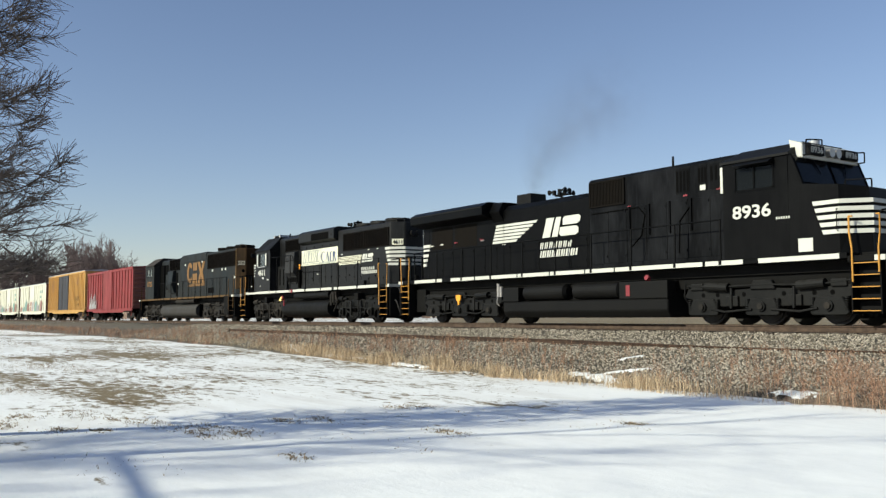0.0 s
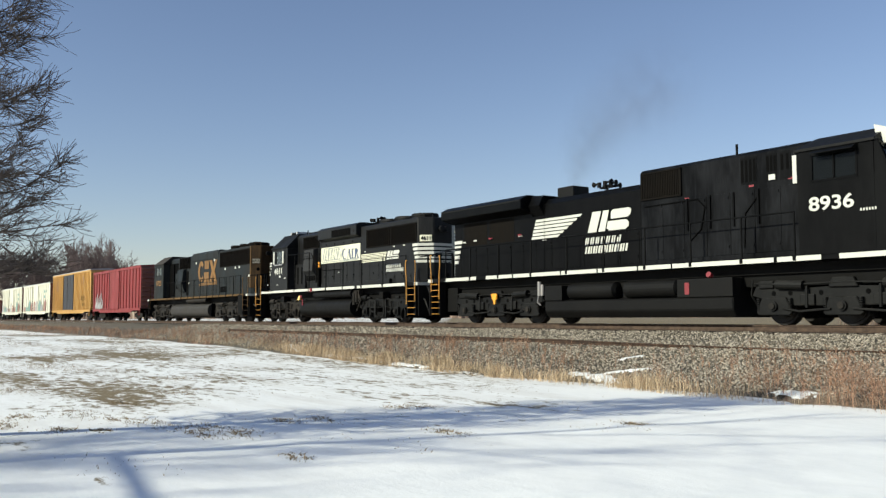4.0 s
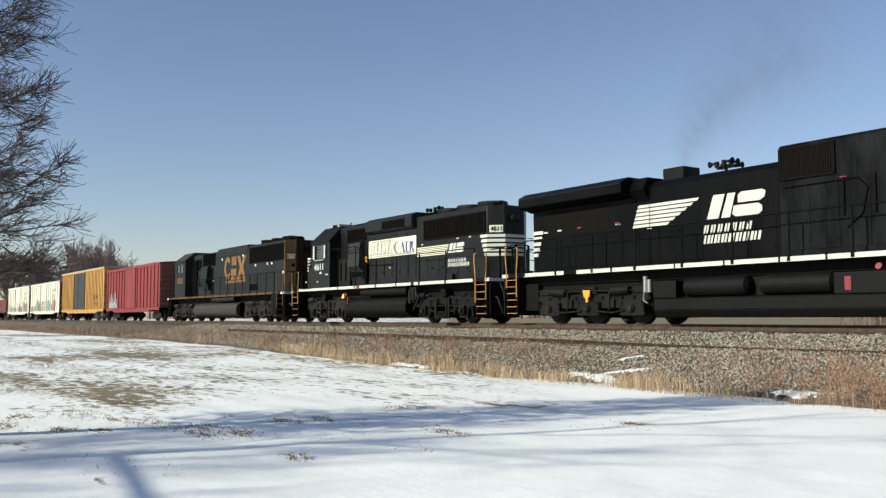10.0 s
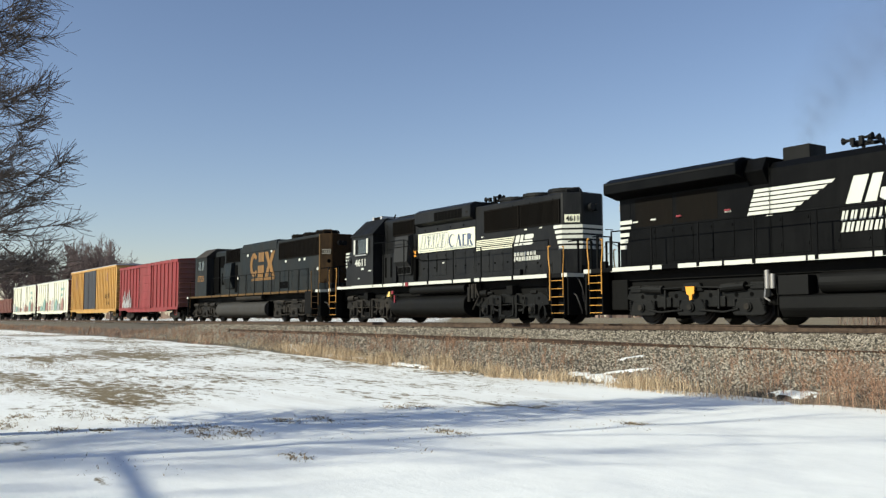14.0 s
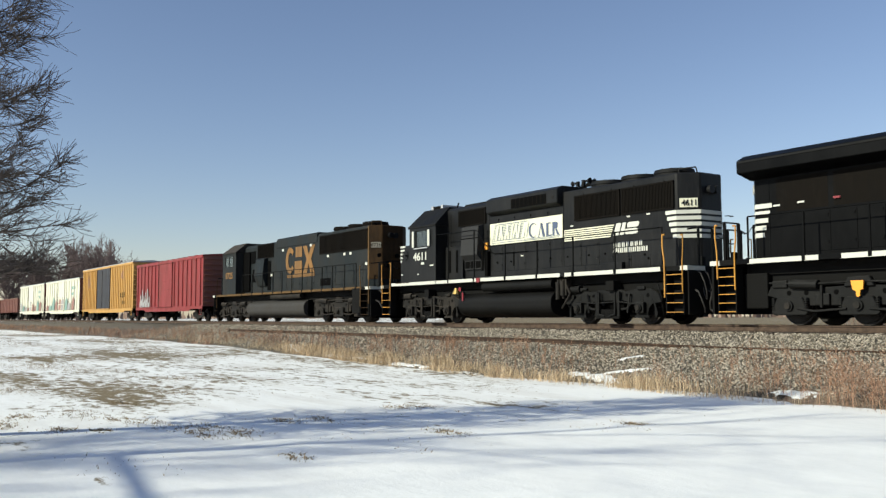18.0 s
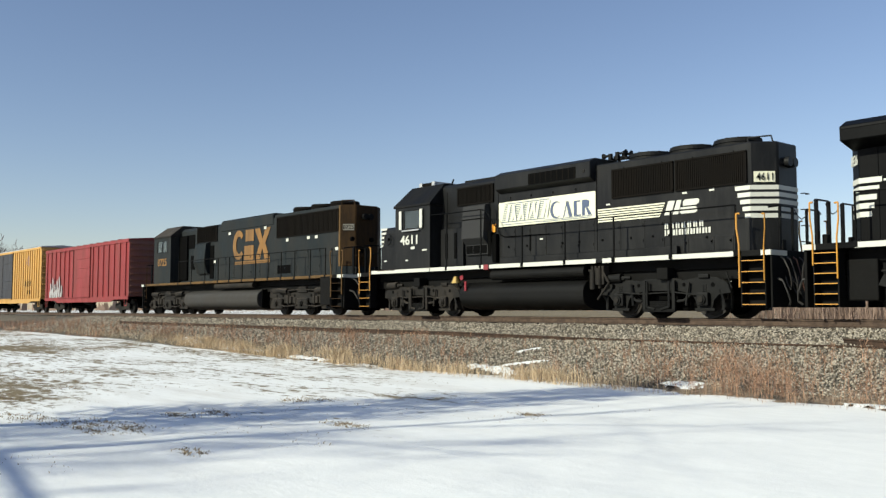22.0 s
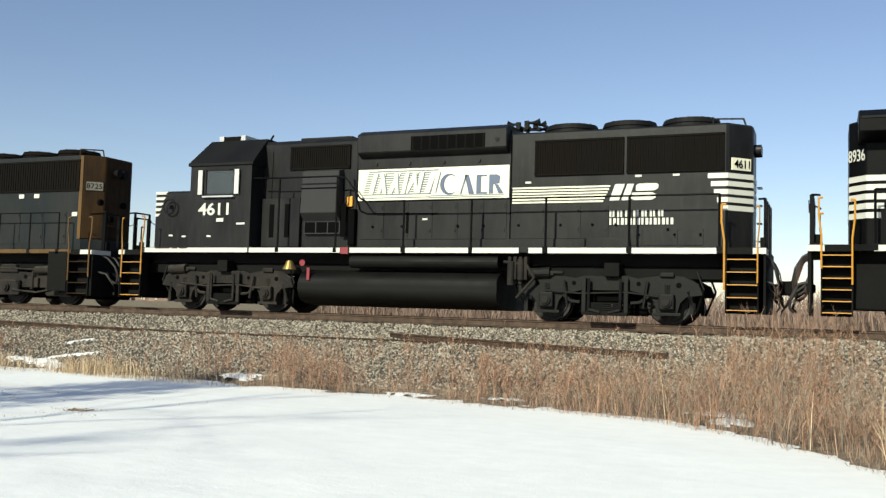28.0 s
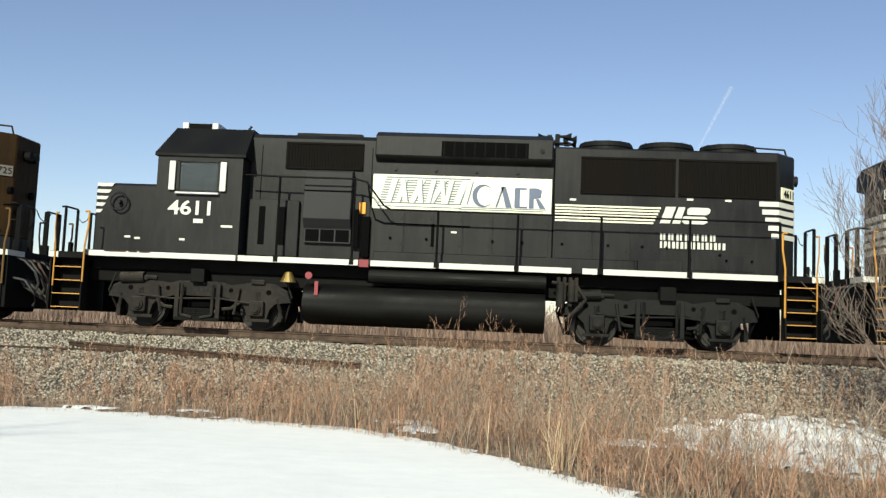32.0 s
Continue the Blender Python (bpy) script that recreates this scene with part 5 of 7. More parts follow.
# the trailing locomotive, faded slate blue with gold end
def build_slate_loco():
    o = (-12.9 - 34.6) / 2
    mid = (-11.0 - 32.65) / 2
    PLAN[:] = [(-34.6, -33.7, -33.0, -31.9, -30.5, -27.46, -23.08, -19.57, -18.93, -13.95, -13.22, -12.9),
               (-32.65, -31.75, -31.15, -30.75, -30.05, -26.74, -21.91, -18.2, -17.54, -12.38, -11.5, -11.0), o, mid, 1.047]
    v = vehicle("slate_blue_locomotive", "dusty slate-blue six-axle diesel locomotive with a faded gold end", "locomotive", mid, 6.9, "locomotives")
    L = lambda *a: tuple(x - o for x in a)
    part("underframe", bx(*L(-33.0, -13.9), -1.05, 1.05, 1.22, 1.45, bev=.01), "frame", v)
    part("centre_sill", bx(*L(-33.2, -13.5), -.95, .95, .98, 1.22, bev=.01), "frame", v)
    part("walkway", bx(*L(-33.0, -13.9), -1.52, 1.52, 1.45, 1.56, bev=.008), "tangold", v, "gold-edged walkway")
    part("engine_hood", prism(bmesh.new(), hood_profile(.95, 1.55, 4.3), *L(-28.6, -19.2), "x"), "slate", v)
    part("radiator_hood", bx(*L(-19.2, -14.1), -1.0, 1.0, 1.55, 4.3, bev=.03), "slate", v)
    # this end faces out of the sun; its paint carries that shade
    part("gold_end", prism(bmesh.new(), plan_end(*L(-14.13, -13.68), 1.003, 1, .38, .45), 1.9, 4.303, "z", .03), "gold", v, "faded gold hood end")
    part("corner_edge", wrap([(-14.18 - o, -1.006), (-14.06 - o, -1.006)], 1.9, 4.28, .008), "tangold", v)
    part("hood_foot", prism(bmesh.new(), plan_end(*L(-14.13, -13.67), 1.0, 1, .38, .45), 1.55, 1.9, "z"), "slate", v)
    part("short_hood", prism(bmesh.new(), [(-31.9 - o, 1.55), (-30.2 - o, 1.55), (-30.2 - o, 3.15), (-31.6 - o, 3.05), (-31.9 - o, 2.6)], -.95, .95, "y", .04), "slate", v)
    road_cab(v, *L(-30.5, -28.5), 1.56, 3.9, 4.5, "slate", (*L(-30.1, -28.9), 3.15, 3.75), "truck")
    # no opening here: a black slab paints the doorway's shade
    part("cab_doorway", bx(*L(-28.5, -27.6), -1.05, -.95, 1.7, 3.9), "shadeblack", v)
    hood_grille(v, *L(-18.95, -14.2), 3.3, 4.14, -1.01, 50)
    hood_grille(v, *L(-26.6, -24.6), 3.5, 4.22, -.965, 26, name="intake_grille")
    part("dark_louvre", bx(*L(-28.4, -26.9), -.97, -.95, 3.25, 3.95), "shadeblack", v)
    for c in (-15.2, -16.65, -18.1):
        fan(v, c - o, 4.3, .62, "grille")
    part("roof_rail", bar([(-14.7 - o, -.5, 4.3), (-14.7 - o, -.5, 4.57), (-13.85 - o, -.5, 4.5), (-13.8 - o, -.5, 4.3)], .02), "gold", v)
    part("dynamic_brake_housing", prism(bmesh.new(), hood_profile(.98, 3.9, 4.42, .1), *L(-24.2, -19.4), "x", .02), "slate", v)
    p = prism(bmesh.new(), [(-.95, 1.95), (-1.1, 1.95), (-1.3, 2.5), (-1.2, 3.4), (-.95, 3.5)], *L(-26.4, -25.3), "x", .01)
    part("filter_box", p, "slate", v)
    # gaps beside the filter box, shade painted as black slabs
    part("filter_gap", bx(*L(-25.28, -24.9), -.98, -.95, 1.7, 3.3), "shadeblack", v)
    part("filter_gap", bx(*L(-27.3, -26.9), -.98, -.95, 2.2, 2.9), "shadeblack", v)
    hood_doors(v, [x - o for x in (-24.5, -23.7, -22.9, -22.1, -21.3, -20.5, -19.7)], 1.7, 2.7, -.95, "slate")
    hood_doors(v, [x - o for x in (-19.1, -18.2, -17.3, -16.4, -15.5, -14.6)], 1.75, 2.7, -1.0, "slate")
    part("dark_patch", bx(*L(-18.9, -17.8), -1.018, -1.014, 1.75, 2.1), "shadeblack", v)
    # emblem as plain gold shapes
    x0, z0, z1 = -23.05 - o, 2.35, 3.82
    w, h = 3.5, z1 - z0
    ring = [(x0 + .55 + .55 * math.cos(a), (z0 + z1) / 2 + .08 + .68 * math.sin(a)) for a in [radians(q) for q in range(40, 321, 20)]]
    ring += [(x0 + .6 + .3 * math.cos(a), (z0 + z1) / 2 + .08 + .4 * math.sin(a)) for a in [radians(q) for q in range(320, 39, -20)]]
    part("emblem", flat(ring, -.968, .008), "logogold", v, "worn gold emblem shape")
    part("emblem", flats([rect(x0 + 1.2, x0 + 1.95, z0 + .95, z1), rect(x0 + 1.1, x0 + 1.95, z0 + .1, z0 + .75)], -.968, .008), "logogold", v, "worn gold emblem shape")
    part("emblem", flat([(x0 + p, z0 + .1 + q * (z1 - z0 - .1)) for p, q in ((2.05, 1), (2.5, 1), (2.75, .64), (3.0, 1), (3.45, 1), (2.99, .5), (3.4, 0), (2.94, 0), (2.74, .36), (2.53, 0), (2.08, 0), (2.5, .5))], -.968, .008), "logogold", v, "worn gold emblem shape")
    part("emblem_bar", flat(rect(x0 + .2, x0 + 3.4, z0 - .08, z0 + .06), -.97), "logogold", v)
    side_text("road_number", "8725", -29.5 - o, 2.45, NEAR, .38, 1.1, "logogold", v, "gold road number", .02)
    part("number_board", wrap([(-14.0 - o, -.93), (-13.72 - o, -.6)], 3.3, 3.54, .03), "dimboard", v, "grimy pale number board")
    t = side_text("board_number", "8725", 0, 0, 0, .15, .42, "shadeblack", v)
    t.matrix_local = Matrix.Translation((true_x(-13.86 - o) + .026, -.765 - .026, 3.345 * PLAN[4])) @ pose(0, 0, 0, 90, 0, 45)
    hl = bmesh.new()
    tube(hl, (-13.68 - o, .1, 3.85), (-13.53 - o, .1, 3.85), .12, n=14)
    tube(hl, (-13.68 - o, -.16, 3.85), (-13.53 - o, -.16, 3.85), .12, n=14)
    part("headlight", hl, "frame", v)
    for y, z in ((-.75, 2.95), (.2, 2.95), (-.3, 2.5)):
        part("marker_light", tube(bmesh.new(), (-13.69 - o, y, z), (-13.61 - o, y, z), .09, n=12), "shadeblack", v)
    for z in (2.3, 2.7):
        part("grab_iron", bar([(-13.68 - o, -.6, z), (-13.58 - o, -.6, z), (-13.58 - o, -.2, z), (-13.68 - o, -.2, z)], .016, 5), "gold", v)
    tags(v, [(x - o, z) for x, z in ((-18.1, 3.15), (-16.4, 3.15), (-15.8, 3.15), (-14.3, 2.6), (-23.3, 3.75), (-20.0, 3.8), (-24.7, 2.5))], -1.016, w=.2, h=.12)
    handrail(v, [x - o for x in (-27.6, -26.2, -24.8, -23.5, -22.4, -21.2, -20.0, -18.9, -17.8, -16.7, -15.5, -14.4)], 1.56, 2.6, -1.49, "frame", .018)
    steps(v, *L(-13.95, -13.35), 1.5, 4, "gold")
    grab(v, -14.0 - o, .7, 2.45, 1, "tangold")
    grab(v, -13.25 - o, .8, 2.45, -1, "tangold")
    part("step_guard", bx(*L(-14.7, -14.0), -1.53, -1.5, .4, 1.5, bev=.01), "frame", v)
    end_platform(v, -13.95 - o, -13.25 - o, 1.56, 1)
    steps(v, *L(-33.2, -32.6), 1.5, 4, "gold")
    grab(v, -32.5 - o, .8, 2.45, -1, "tangold")
    end_platform(v, -32.9 - o, -33.7 - o, 1.56, -1)
    coupler(v, -12.9 - o, 1)
    coupler(v, -34.6 - o, -1)
    part("fuel_tank", prism(bmesh.new(), barrel(1.45, .2, 1.16), *L(-27.0, -19.9), "x", .02), "greytank", v, "dusty grey fuel tank")
    # thin black sheet paints the sunless end of the tank in shade
    part("tank_end", bx(-19.9 - o, -19.85 - o, -1.2, 1.2, .3, 1.1), "shadeblack", v)
    part("air_reservoir", tube(bmesh.new(), (-24.0 - o, -1.3, 1.3), (-20.4 - o, -1.3, 1.3), .13, n=18), "truck", v, "dusty air reservoir")
    PLAN.clear()
    three_axle(v, mid, (-17.15, -15.05, -12.95), "truck", "dusty three-axle truck with cast side frames")
    three_axle(v, mid, (-30.8, -28.75, -26.7), "truck", "dusty three-axle truck with cast side frames")


def boxcar(name, label, x0, x1, z1, mat, roofmat, ribsx, door, doormat, endmat=None, group="boxcars"):
    """A rib-sided boxcar: body, side posts, door with rails, ends, roof, sill, ladders, brake gear."""
    o = (x0 + x1) / 2
    hl = (x1 - x0) / 2
    v = vehicle(name, label, "boxcar", o, hl - 1.9, group)
    part("body", bx(-hl, hl, -1.48, 1.48, 1.0, z1 - .12), mat, v)
    part("roof", prism(bmesh.new(), [(-1.53, z1 - .14), (1.53, z1 - .14), (1.53, z1 - .06), (0, z1 + .06), (-1.53, z1 - .06)], -hl - .02, hl + .02, "x"), roofmat, v)
    for i in range(int(hl * 2 / 1.2)):
        x = -hl + .6 + i * 1.2
        part("roof_rib", prism(bmesh.new(), [(-1.54, z1 - .05), (0, z1 + .065), (1.54, z1 - .05), (1.54, z1 - .02), (0, z1 + .095), (-1.54, z1 - .02)], x - .04, x + .04, "x"), roofmat, v)
    for x in ribsx:
        if not door[0] - .1 < x + o < door[1] + .1:
            part("side_post", bx(x - .07, x + .07, -1.545, -1.48, 1.02, z1 - .15, bev=.012), mat, v)
    part("side_sill", prism(bmesh.new(), [(-hl, 1.0), (-hl, .82), (-hl + 2.2, .82), (-hl + 2.8, .68), (hl - 2.8, .68), (hl - 2.2, .82), (hl, .82), (hl, 1.0)], -1.52, -1.45, "y"), mat, v)
    part("top_rail", bx(-hl, hl, -1.54, -1.48, z1 - .26, z1 - .12), mat, v)
    a, c = door[0] - o, door[1] - o
    d = part("sliding_door", bx(a, c, -1.555, -1.5, 1.05, z1 - .28, bev=.01), doormat, v)
    for k in range(1, 5):
        z = 1.05 + (z1 - 1.35) * k / 5
        part("door_rib", bx(a + .04, c - .04, -1.58, -1.555, z - .03, z + .03), doormat, d)
    part("lock_rod", bar([(a + .25, -1.6, 1.0), (a + .25, -1.6, z1 - .3)], .022), "frame", d)
    for z in (1.02, z1 - .26):
        part("door_track", bx(a - (c - a) * .9, c + .1, -1.6, -1.53, z - .03, z + .03), mat, v)
    for s in (-1, 1):
        e = part("end_panel", bx(*sorted((s * hl, s * (hl + .02))), -1.48, 1.48, 1.0, z1 - .12), endmat or mat, v)
        for k in range(9):
            z = 1.25 + k * (z1 - 1.6) / 8
            part("end_rib", prism(bmesh.new(), [(s * (hl + .02), z - .09), (s * (hl + .09), z), (s * (hl + .02), z + .09)], -1.4, 1.4, "y"), endmat or mat, e)
        lx = s * (hl - .35)
        for k in range(4):
            part("ladder_rung", bar([(lx - .2, -1.6, 1.2 + k * .4), (lx + .2, -1.6, 1.2 + k * .4)], .016, 5), mat, v)
        part("sill_step", bar([(lx - .2, -1.5, .95), (lx - .2, -1.5, .45), (lx + .2, -1.5, .45), (lx + .2, -1.5, .95)], .02, 5), mat, v)
    part("centre_sill", bx(-hl - .3, hl + .3, -.25, .25, .75, 1.0), "frame", v)
    part("brake_reservoir", tube(bmesh.new(), (-1.2, -.8, .72), (.1, -.8, .72), .2, n=14), "frame", v)
    coupler(v, -hl - .55, -1, .85)
    coupler(v, hl + .55, 1, .85)
    freight_truck(v, 0, -hl + 1.9)
    freight_truck(v, 0, hl - 1.9)
    return v, o, hl


def build_cars():
    rnd = random.Random(4)
    v, o, hl = boxcar("boxcar", "faded red rib-sided boxcar with grey spray-painted graffiti", -49.2, -33.75, 4.42, "boxred", "boxred", [-7.3 + i * .91 for i in range(17)], (-43.3, -40.1), "boxred", "boxbrown")
    for k in range(6):
        x = -48.0 + k * .45 - o
        h = (1.0, 1.35, .9, 1.2, 1.4, .8)[k]
        part("graffiti", flat([(x, 1.02), (x + .3, 1.04), (x + .42, 1.05 + h * .45), (x + .3, 1.1 + h), (x + .12, 1.06 + h * .9), (x + .2, 1.05 + h * .5), (x - .05, 1.05 + h * .35)], -1.556, .006), "graffiti", v, "grey spray-painted shape")
    v, o, hl = boxcar("boxcar", "ochre yellow boxcar with a dark blue sliding door", -67.7, -50.3, 4.85, "boxyellow", "galv", [-8.3 + i * .55 for i in range(31)], (-62.0, -57.4), "navy", "boxyellow")
    part("door_panel", bx(*sorted((-61.8 - o, -60.0 - o)), -1.585, -1.56, 1.1, 4.4), "navy", v)
    for x, z, w, h in ((-65.8, 3.2, 1.3, .9), (-54.0, 3.6, 1.0, .6), (-54.5, 2.0, 2.2, .35), (-65.5, 4.0, .8, .3), (-53.8, 1.4, 1.4, .25)):
        part("faded_emblem", flat([(x - o, z), (x + w * .5 - o, z - h * .3), (x + w - o, z), (x + w * .8 - o, z + h), (x + w * .2 - o, z + h)], -1.482), "gold" if w > 1.35 else "maroon", v, "worn dark emblem shape")
    for a, c in ((-85.7, -69.2), (-102.4, -86.9)):
        v, o, hl = boxcar("boxcar", "chalky white boxcar with teal and maroon graffiti along its foot", a, c, 4.25, "boxwhite", "galv", [-7.2 + i * 1.2 for i in range(13)], ((a + c) / 2 - 1.6, (a + c) / 2 + 1.6), "boxwhite", "boxbrown")
        for k in range(9):
            x = -hl + .8 + k * 1.55 + rnd.uniform(-.2, .2)
            h = rnd.uniform(.5, 1.5)
            part("graffiti", flat([(x, 1.02), (x + 1.1, 1.05), (x + 1.3, 1.1 + h * .7), (x + .7, 1.05 + h), (x + .1, 1.1 + h * .5)], -1.556, .006), rnd.choice(("teal", "maroon", "graffiti")), v, "spray-painted shape")
        part("lettering_bar", flat(rect(hl - 3.4, hl - 1.8, 3.1, 3.4), -1.49), "teal", v)
        part("lettering_bar", flat(rect(hl - 3.4, hl - 2.2, 2.5, 2.8), -1.49), "teal", v)
    for k in range(5):
        c = -103.8 - k * 15.9
        v = vehicle("gondola", "rust-brown open gondola car with side posts", "gondola", c - 7.3, 5.4, "gondolas")
        part("body", bx(-7.2, 7.2, -1.5, 1.5, 1.0, 2.75), "boxbrown", v)
        for j in range(12):
            part("side_post", bx(-6.9 + j * 1.25, -6.75 + j * 1.25, -1.56, -1.5, .9, 2.8), "boxbrown", v)
        # body is solid; a black sheet paints the shaded hollow on top
        part("load_hollow", bx(-7.1, 7.1, -1.4, 1.4, 2.75, 2.76), "shadeblack", v)
        part("top_rail", bx(-7.25, 7.25, -1.56, -1.5, 2.68, 2.8), "boxbrown", v)
        part("centre_sill", bx(-7.5, 7.5, -.25, .25, .75, 1.0), "frame", v)
        coupler(v, 7.75, 1)
        coupler(v, -7.75, -1)
        freight_truck(v, 0, -5.4)
        freight_truck(v, 0, 5.4)


build_black_widecab()
build_black_switcher()
build_slate_loco()
build_cars()


# ------------------------------------------------------------ vegetation
def mesh_object(name, verts, faces, mat, label, category, kind="stuff", parent=None, at=None):
    me = bpy.data.meshes.new(name)
    me.from_pydata(verts, [], faces)
    me.materials.append(M[mat])
    o = new(name, me)
    if parent:
        o.parent = parent
        return tagged(o, label)
    return tagged(o, label, category, kind=kind)


def blades(pts, heights, rng, width=0.008, lean=0.25, wind=(0.0, 0.0)):
    """Thin bent stalks, five corners each."""
    pts = np.asarray(pts, float)
    n = len(pts)
    h = np.asarray(heights, float)
    a = rng.uniform(0, 2 * np.pi, n)
    side = np.stack([np.cos(a), np.sin(a), np.zeros(n)], 1) * width * rng.uniform(0.6, 1.4, n)[:, None] / 2
    b = rng.uniform(0, 2 * np.pi, n)
    tilt = rng.normal(0, lean, n)
    off = np.stack([np.cos(b) * tilt + wind[0], np.sin(b) * tilt + wind[1], np.zeros(n)], 1)
    mid = pts + off * h[:, None] * 0.4 + np.array([0, 0, 1.0]) * (h * 0.55)[:, None]
    tip = pts + off * h[:, None] * 1.1 + np.array([0, 0, 1.0]) * (h * (1 - 0.25 * np.abs(tilt)))[:, None]
    v = np.stack([pts - side, pts + side, mid - side * .8, mid + side * .8, tip], 1).reshape(-1, 3)
    base = np.arange(n) * 5
    f = []
    for i in base.tolist():
        f.append((i, i + 1, i + 3, i + 2))
        f.append((i + 2, i + 3, i + 4))
    return v.tolist(), f


def strips(p0, p1, w0, w1, rng):
    """Flat slivers from p0 to p1, each turned its own way."""
    n = len(p0)
    a = rng.uniform(0, np.pi, n)
    side = np.stack([np.cos(a), np.sin(a), np.zeros(n)], 1)
    w0, w1 = np.broadcast_to(w0, n)[:, None] / 2, np.broadcast_to(w1, n)[:, None] / 2
    v = np.stack([p0 - side * w0, p0 + side * w0, p1 + side * w1, p1 - side * w1], 1).reshape(-1, 3)
    f = (np.arange(n)[:, None] * 4 + np.arange(4)[None]).tolist()
    return v.tolist(), [tuple(q) for q in f]


def plants(pts, heights, rng, branches=10, twigs=3, lean=.13, low=.25, reach=.3, wide=1.0):
    """Dead weeds: a bent stem, rising side branches and short twigs at their ends."""
    at, h = np.asarray(pts, float), np.asarray(heights, float)
    n = len(at)
    d0 = np.stack([rng.normal(0, lean, n), rng.normal(0, lean, n), np.ones(n)], 1)
    bend = np.stack([rng.normal(0, lean, n), rng.normal(0, lean, n), np.zeros(n)], 1)
    stem = lambda q: at + (d0 * q[:, None] + bend * (q * q)[:, None]) * h[:, None]
    out = []
    for a, b, w in ((0, .4, 1.0), (.4, .75, .75), (.75, 1.0, .5)):
        out.append(strips(stem(np.full(n, a)), stem(np.full(n, b)), .008 * w * wide, .007 * w * wide, rng))
    for k in range(branches):
        q = low + (1 - low) * rng.uniform(0, 1, n) ** .8
        az, el = rng.uniform(0, 2 * np.pi, n), rng.uniform(.5, 1.2, n)
        d = np.stack([np.cos(az) * np.cos(el), np.sin(az) * np.cos(el), np.sin(el)], 1)
        ln = h * reach * rng.uniform(.4, 1.0, n) * (1.25 - .6 * q)
        p = stem(q)
        e = p + d * ln[:, None]
        out.append(strips(p, e, .005 * wide, .004 * wide, rng))
        for j in range(twigs):
            r = rng.uniform(.35, 1.0, n)
            b = p + d * (ln * r)[:, None]
            t = d + rng.normal(0, .5, (n, 3))
            t /= np.linalg.norm(t, axis=1)[:, None]
            out.append(strips(b, b + t * (h * rng.uniform(.04, .13, n))[:, None], .0045 * wide, .003 * wide, rng))
    return merge(*out)


def surface_z(x, y):
    return max(ground_z(x, y), bed_z(x, y) if 14.6 < y < 26.6 else -9.0)


def scatter(rng, n, x0, x1, ylo, yhi, hlo, hhi, clump=0.0, dens=None):
    """Points on the ground between two lines y(x), clumped by a noise."""
    pts, hs = [], []
    tries = 0
    while len(pts) < n and tries < n * 12:
        tries += 1
        x = rng.uniform(x0, x1)
        a, b = ylo(x), yhi(x)
        if b <= a:
            continue
        y = rng.uniform(a, b)
        k = noise.noise((x * 0.7, y * 0.7, 7.0)) * 0.5 + 0.5
        if rng.uniform(0, 1) > (1 - clump) + clump * max(0, (k - 0.3) * 2.2):
            continue
        if dens and rng.uniform(0, 1) > dens(x, y):
            continue
        pts.append((x, y, surface_z(x, y) - 0.02))
        hs.append(rng.uniform(hlo, hhi) * (0.6 + 0.8 * k))
    return pts, hs


def merge(*vf):
    v, f = [], []
    for a, b in vf:
        k = len(v)
        v += a
        f += [tuple(i + k for i in q) for q in b]
    return v, f


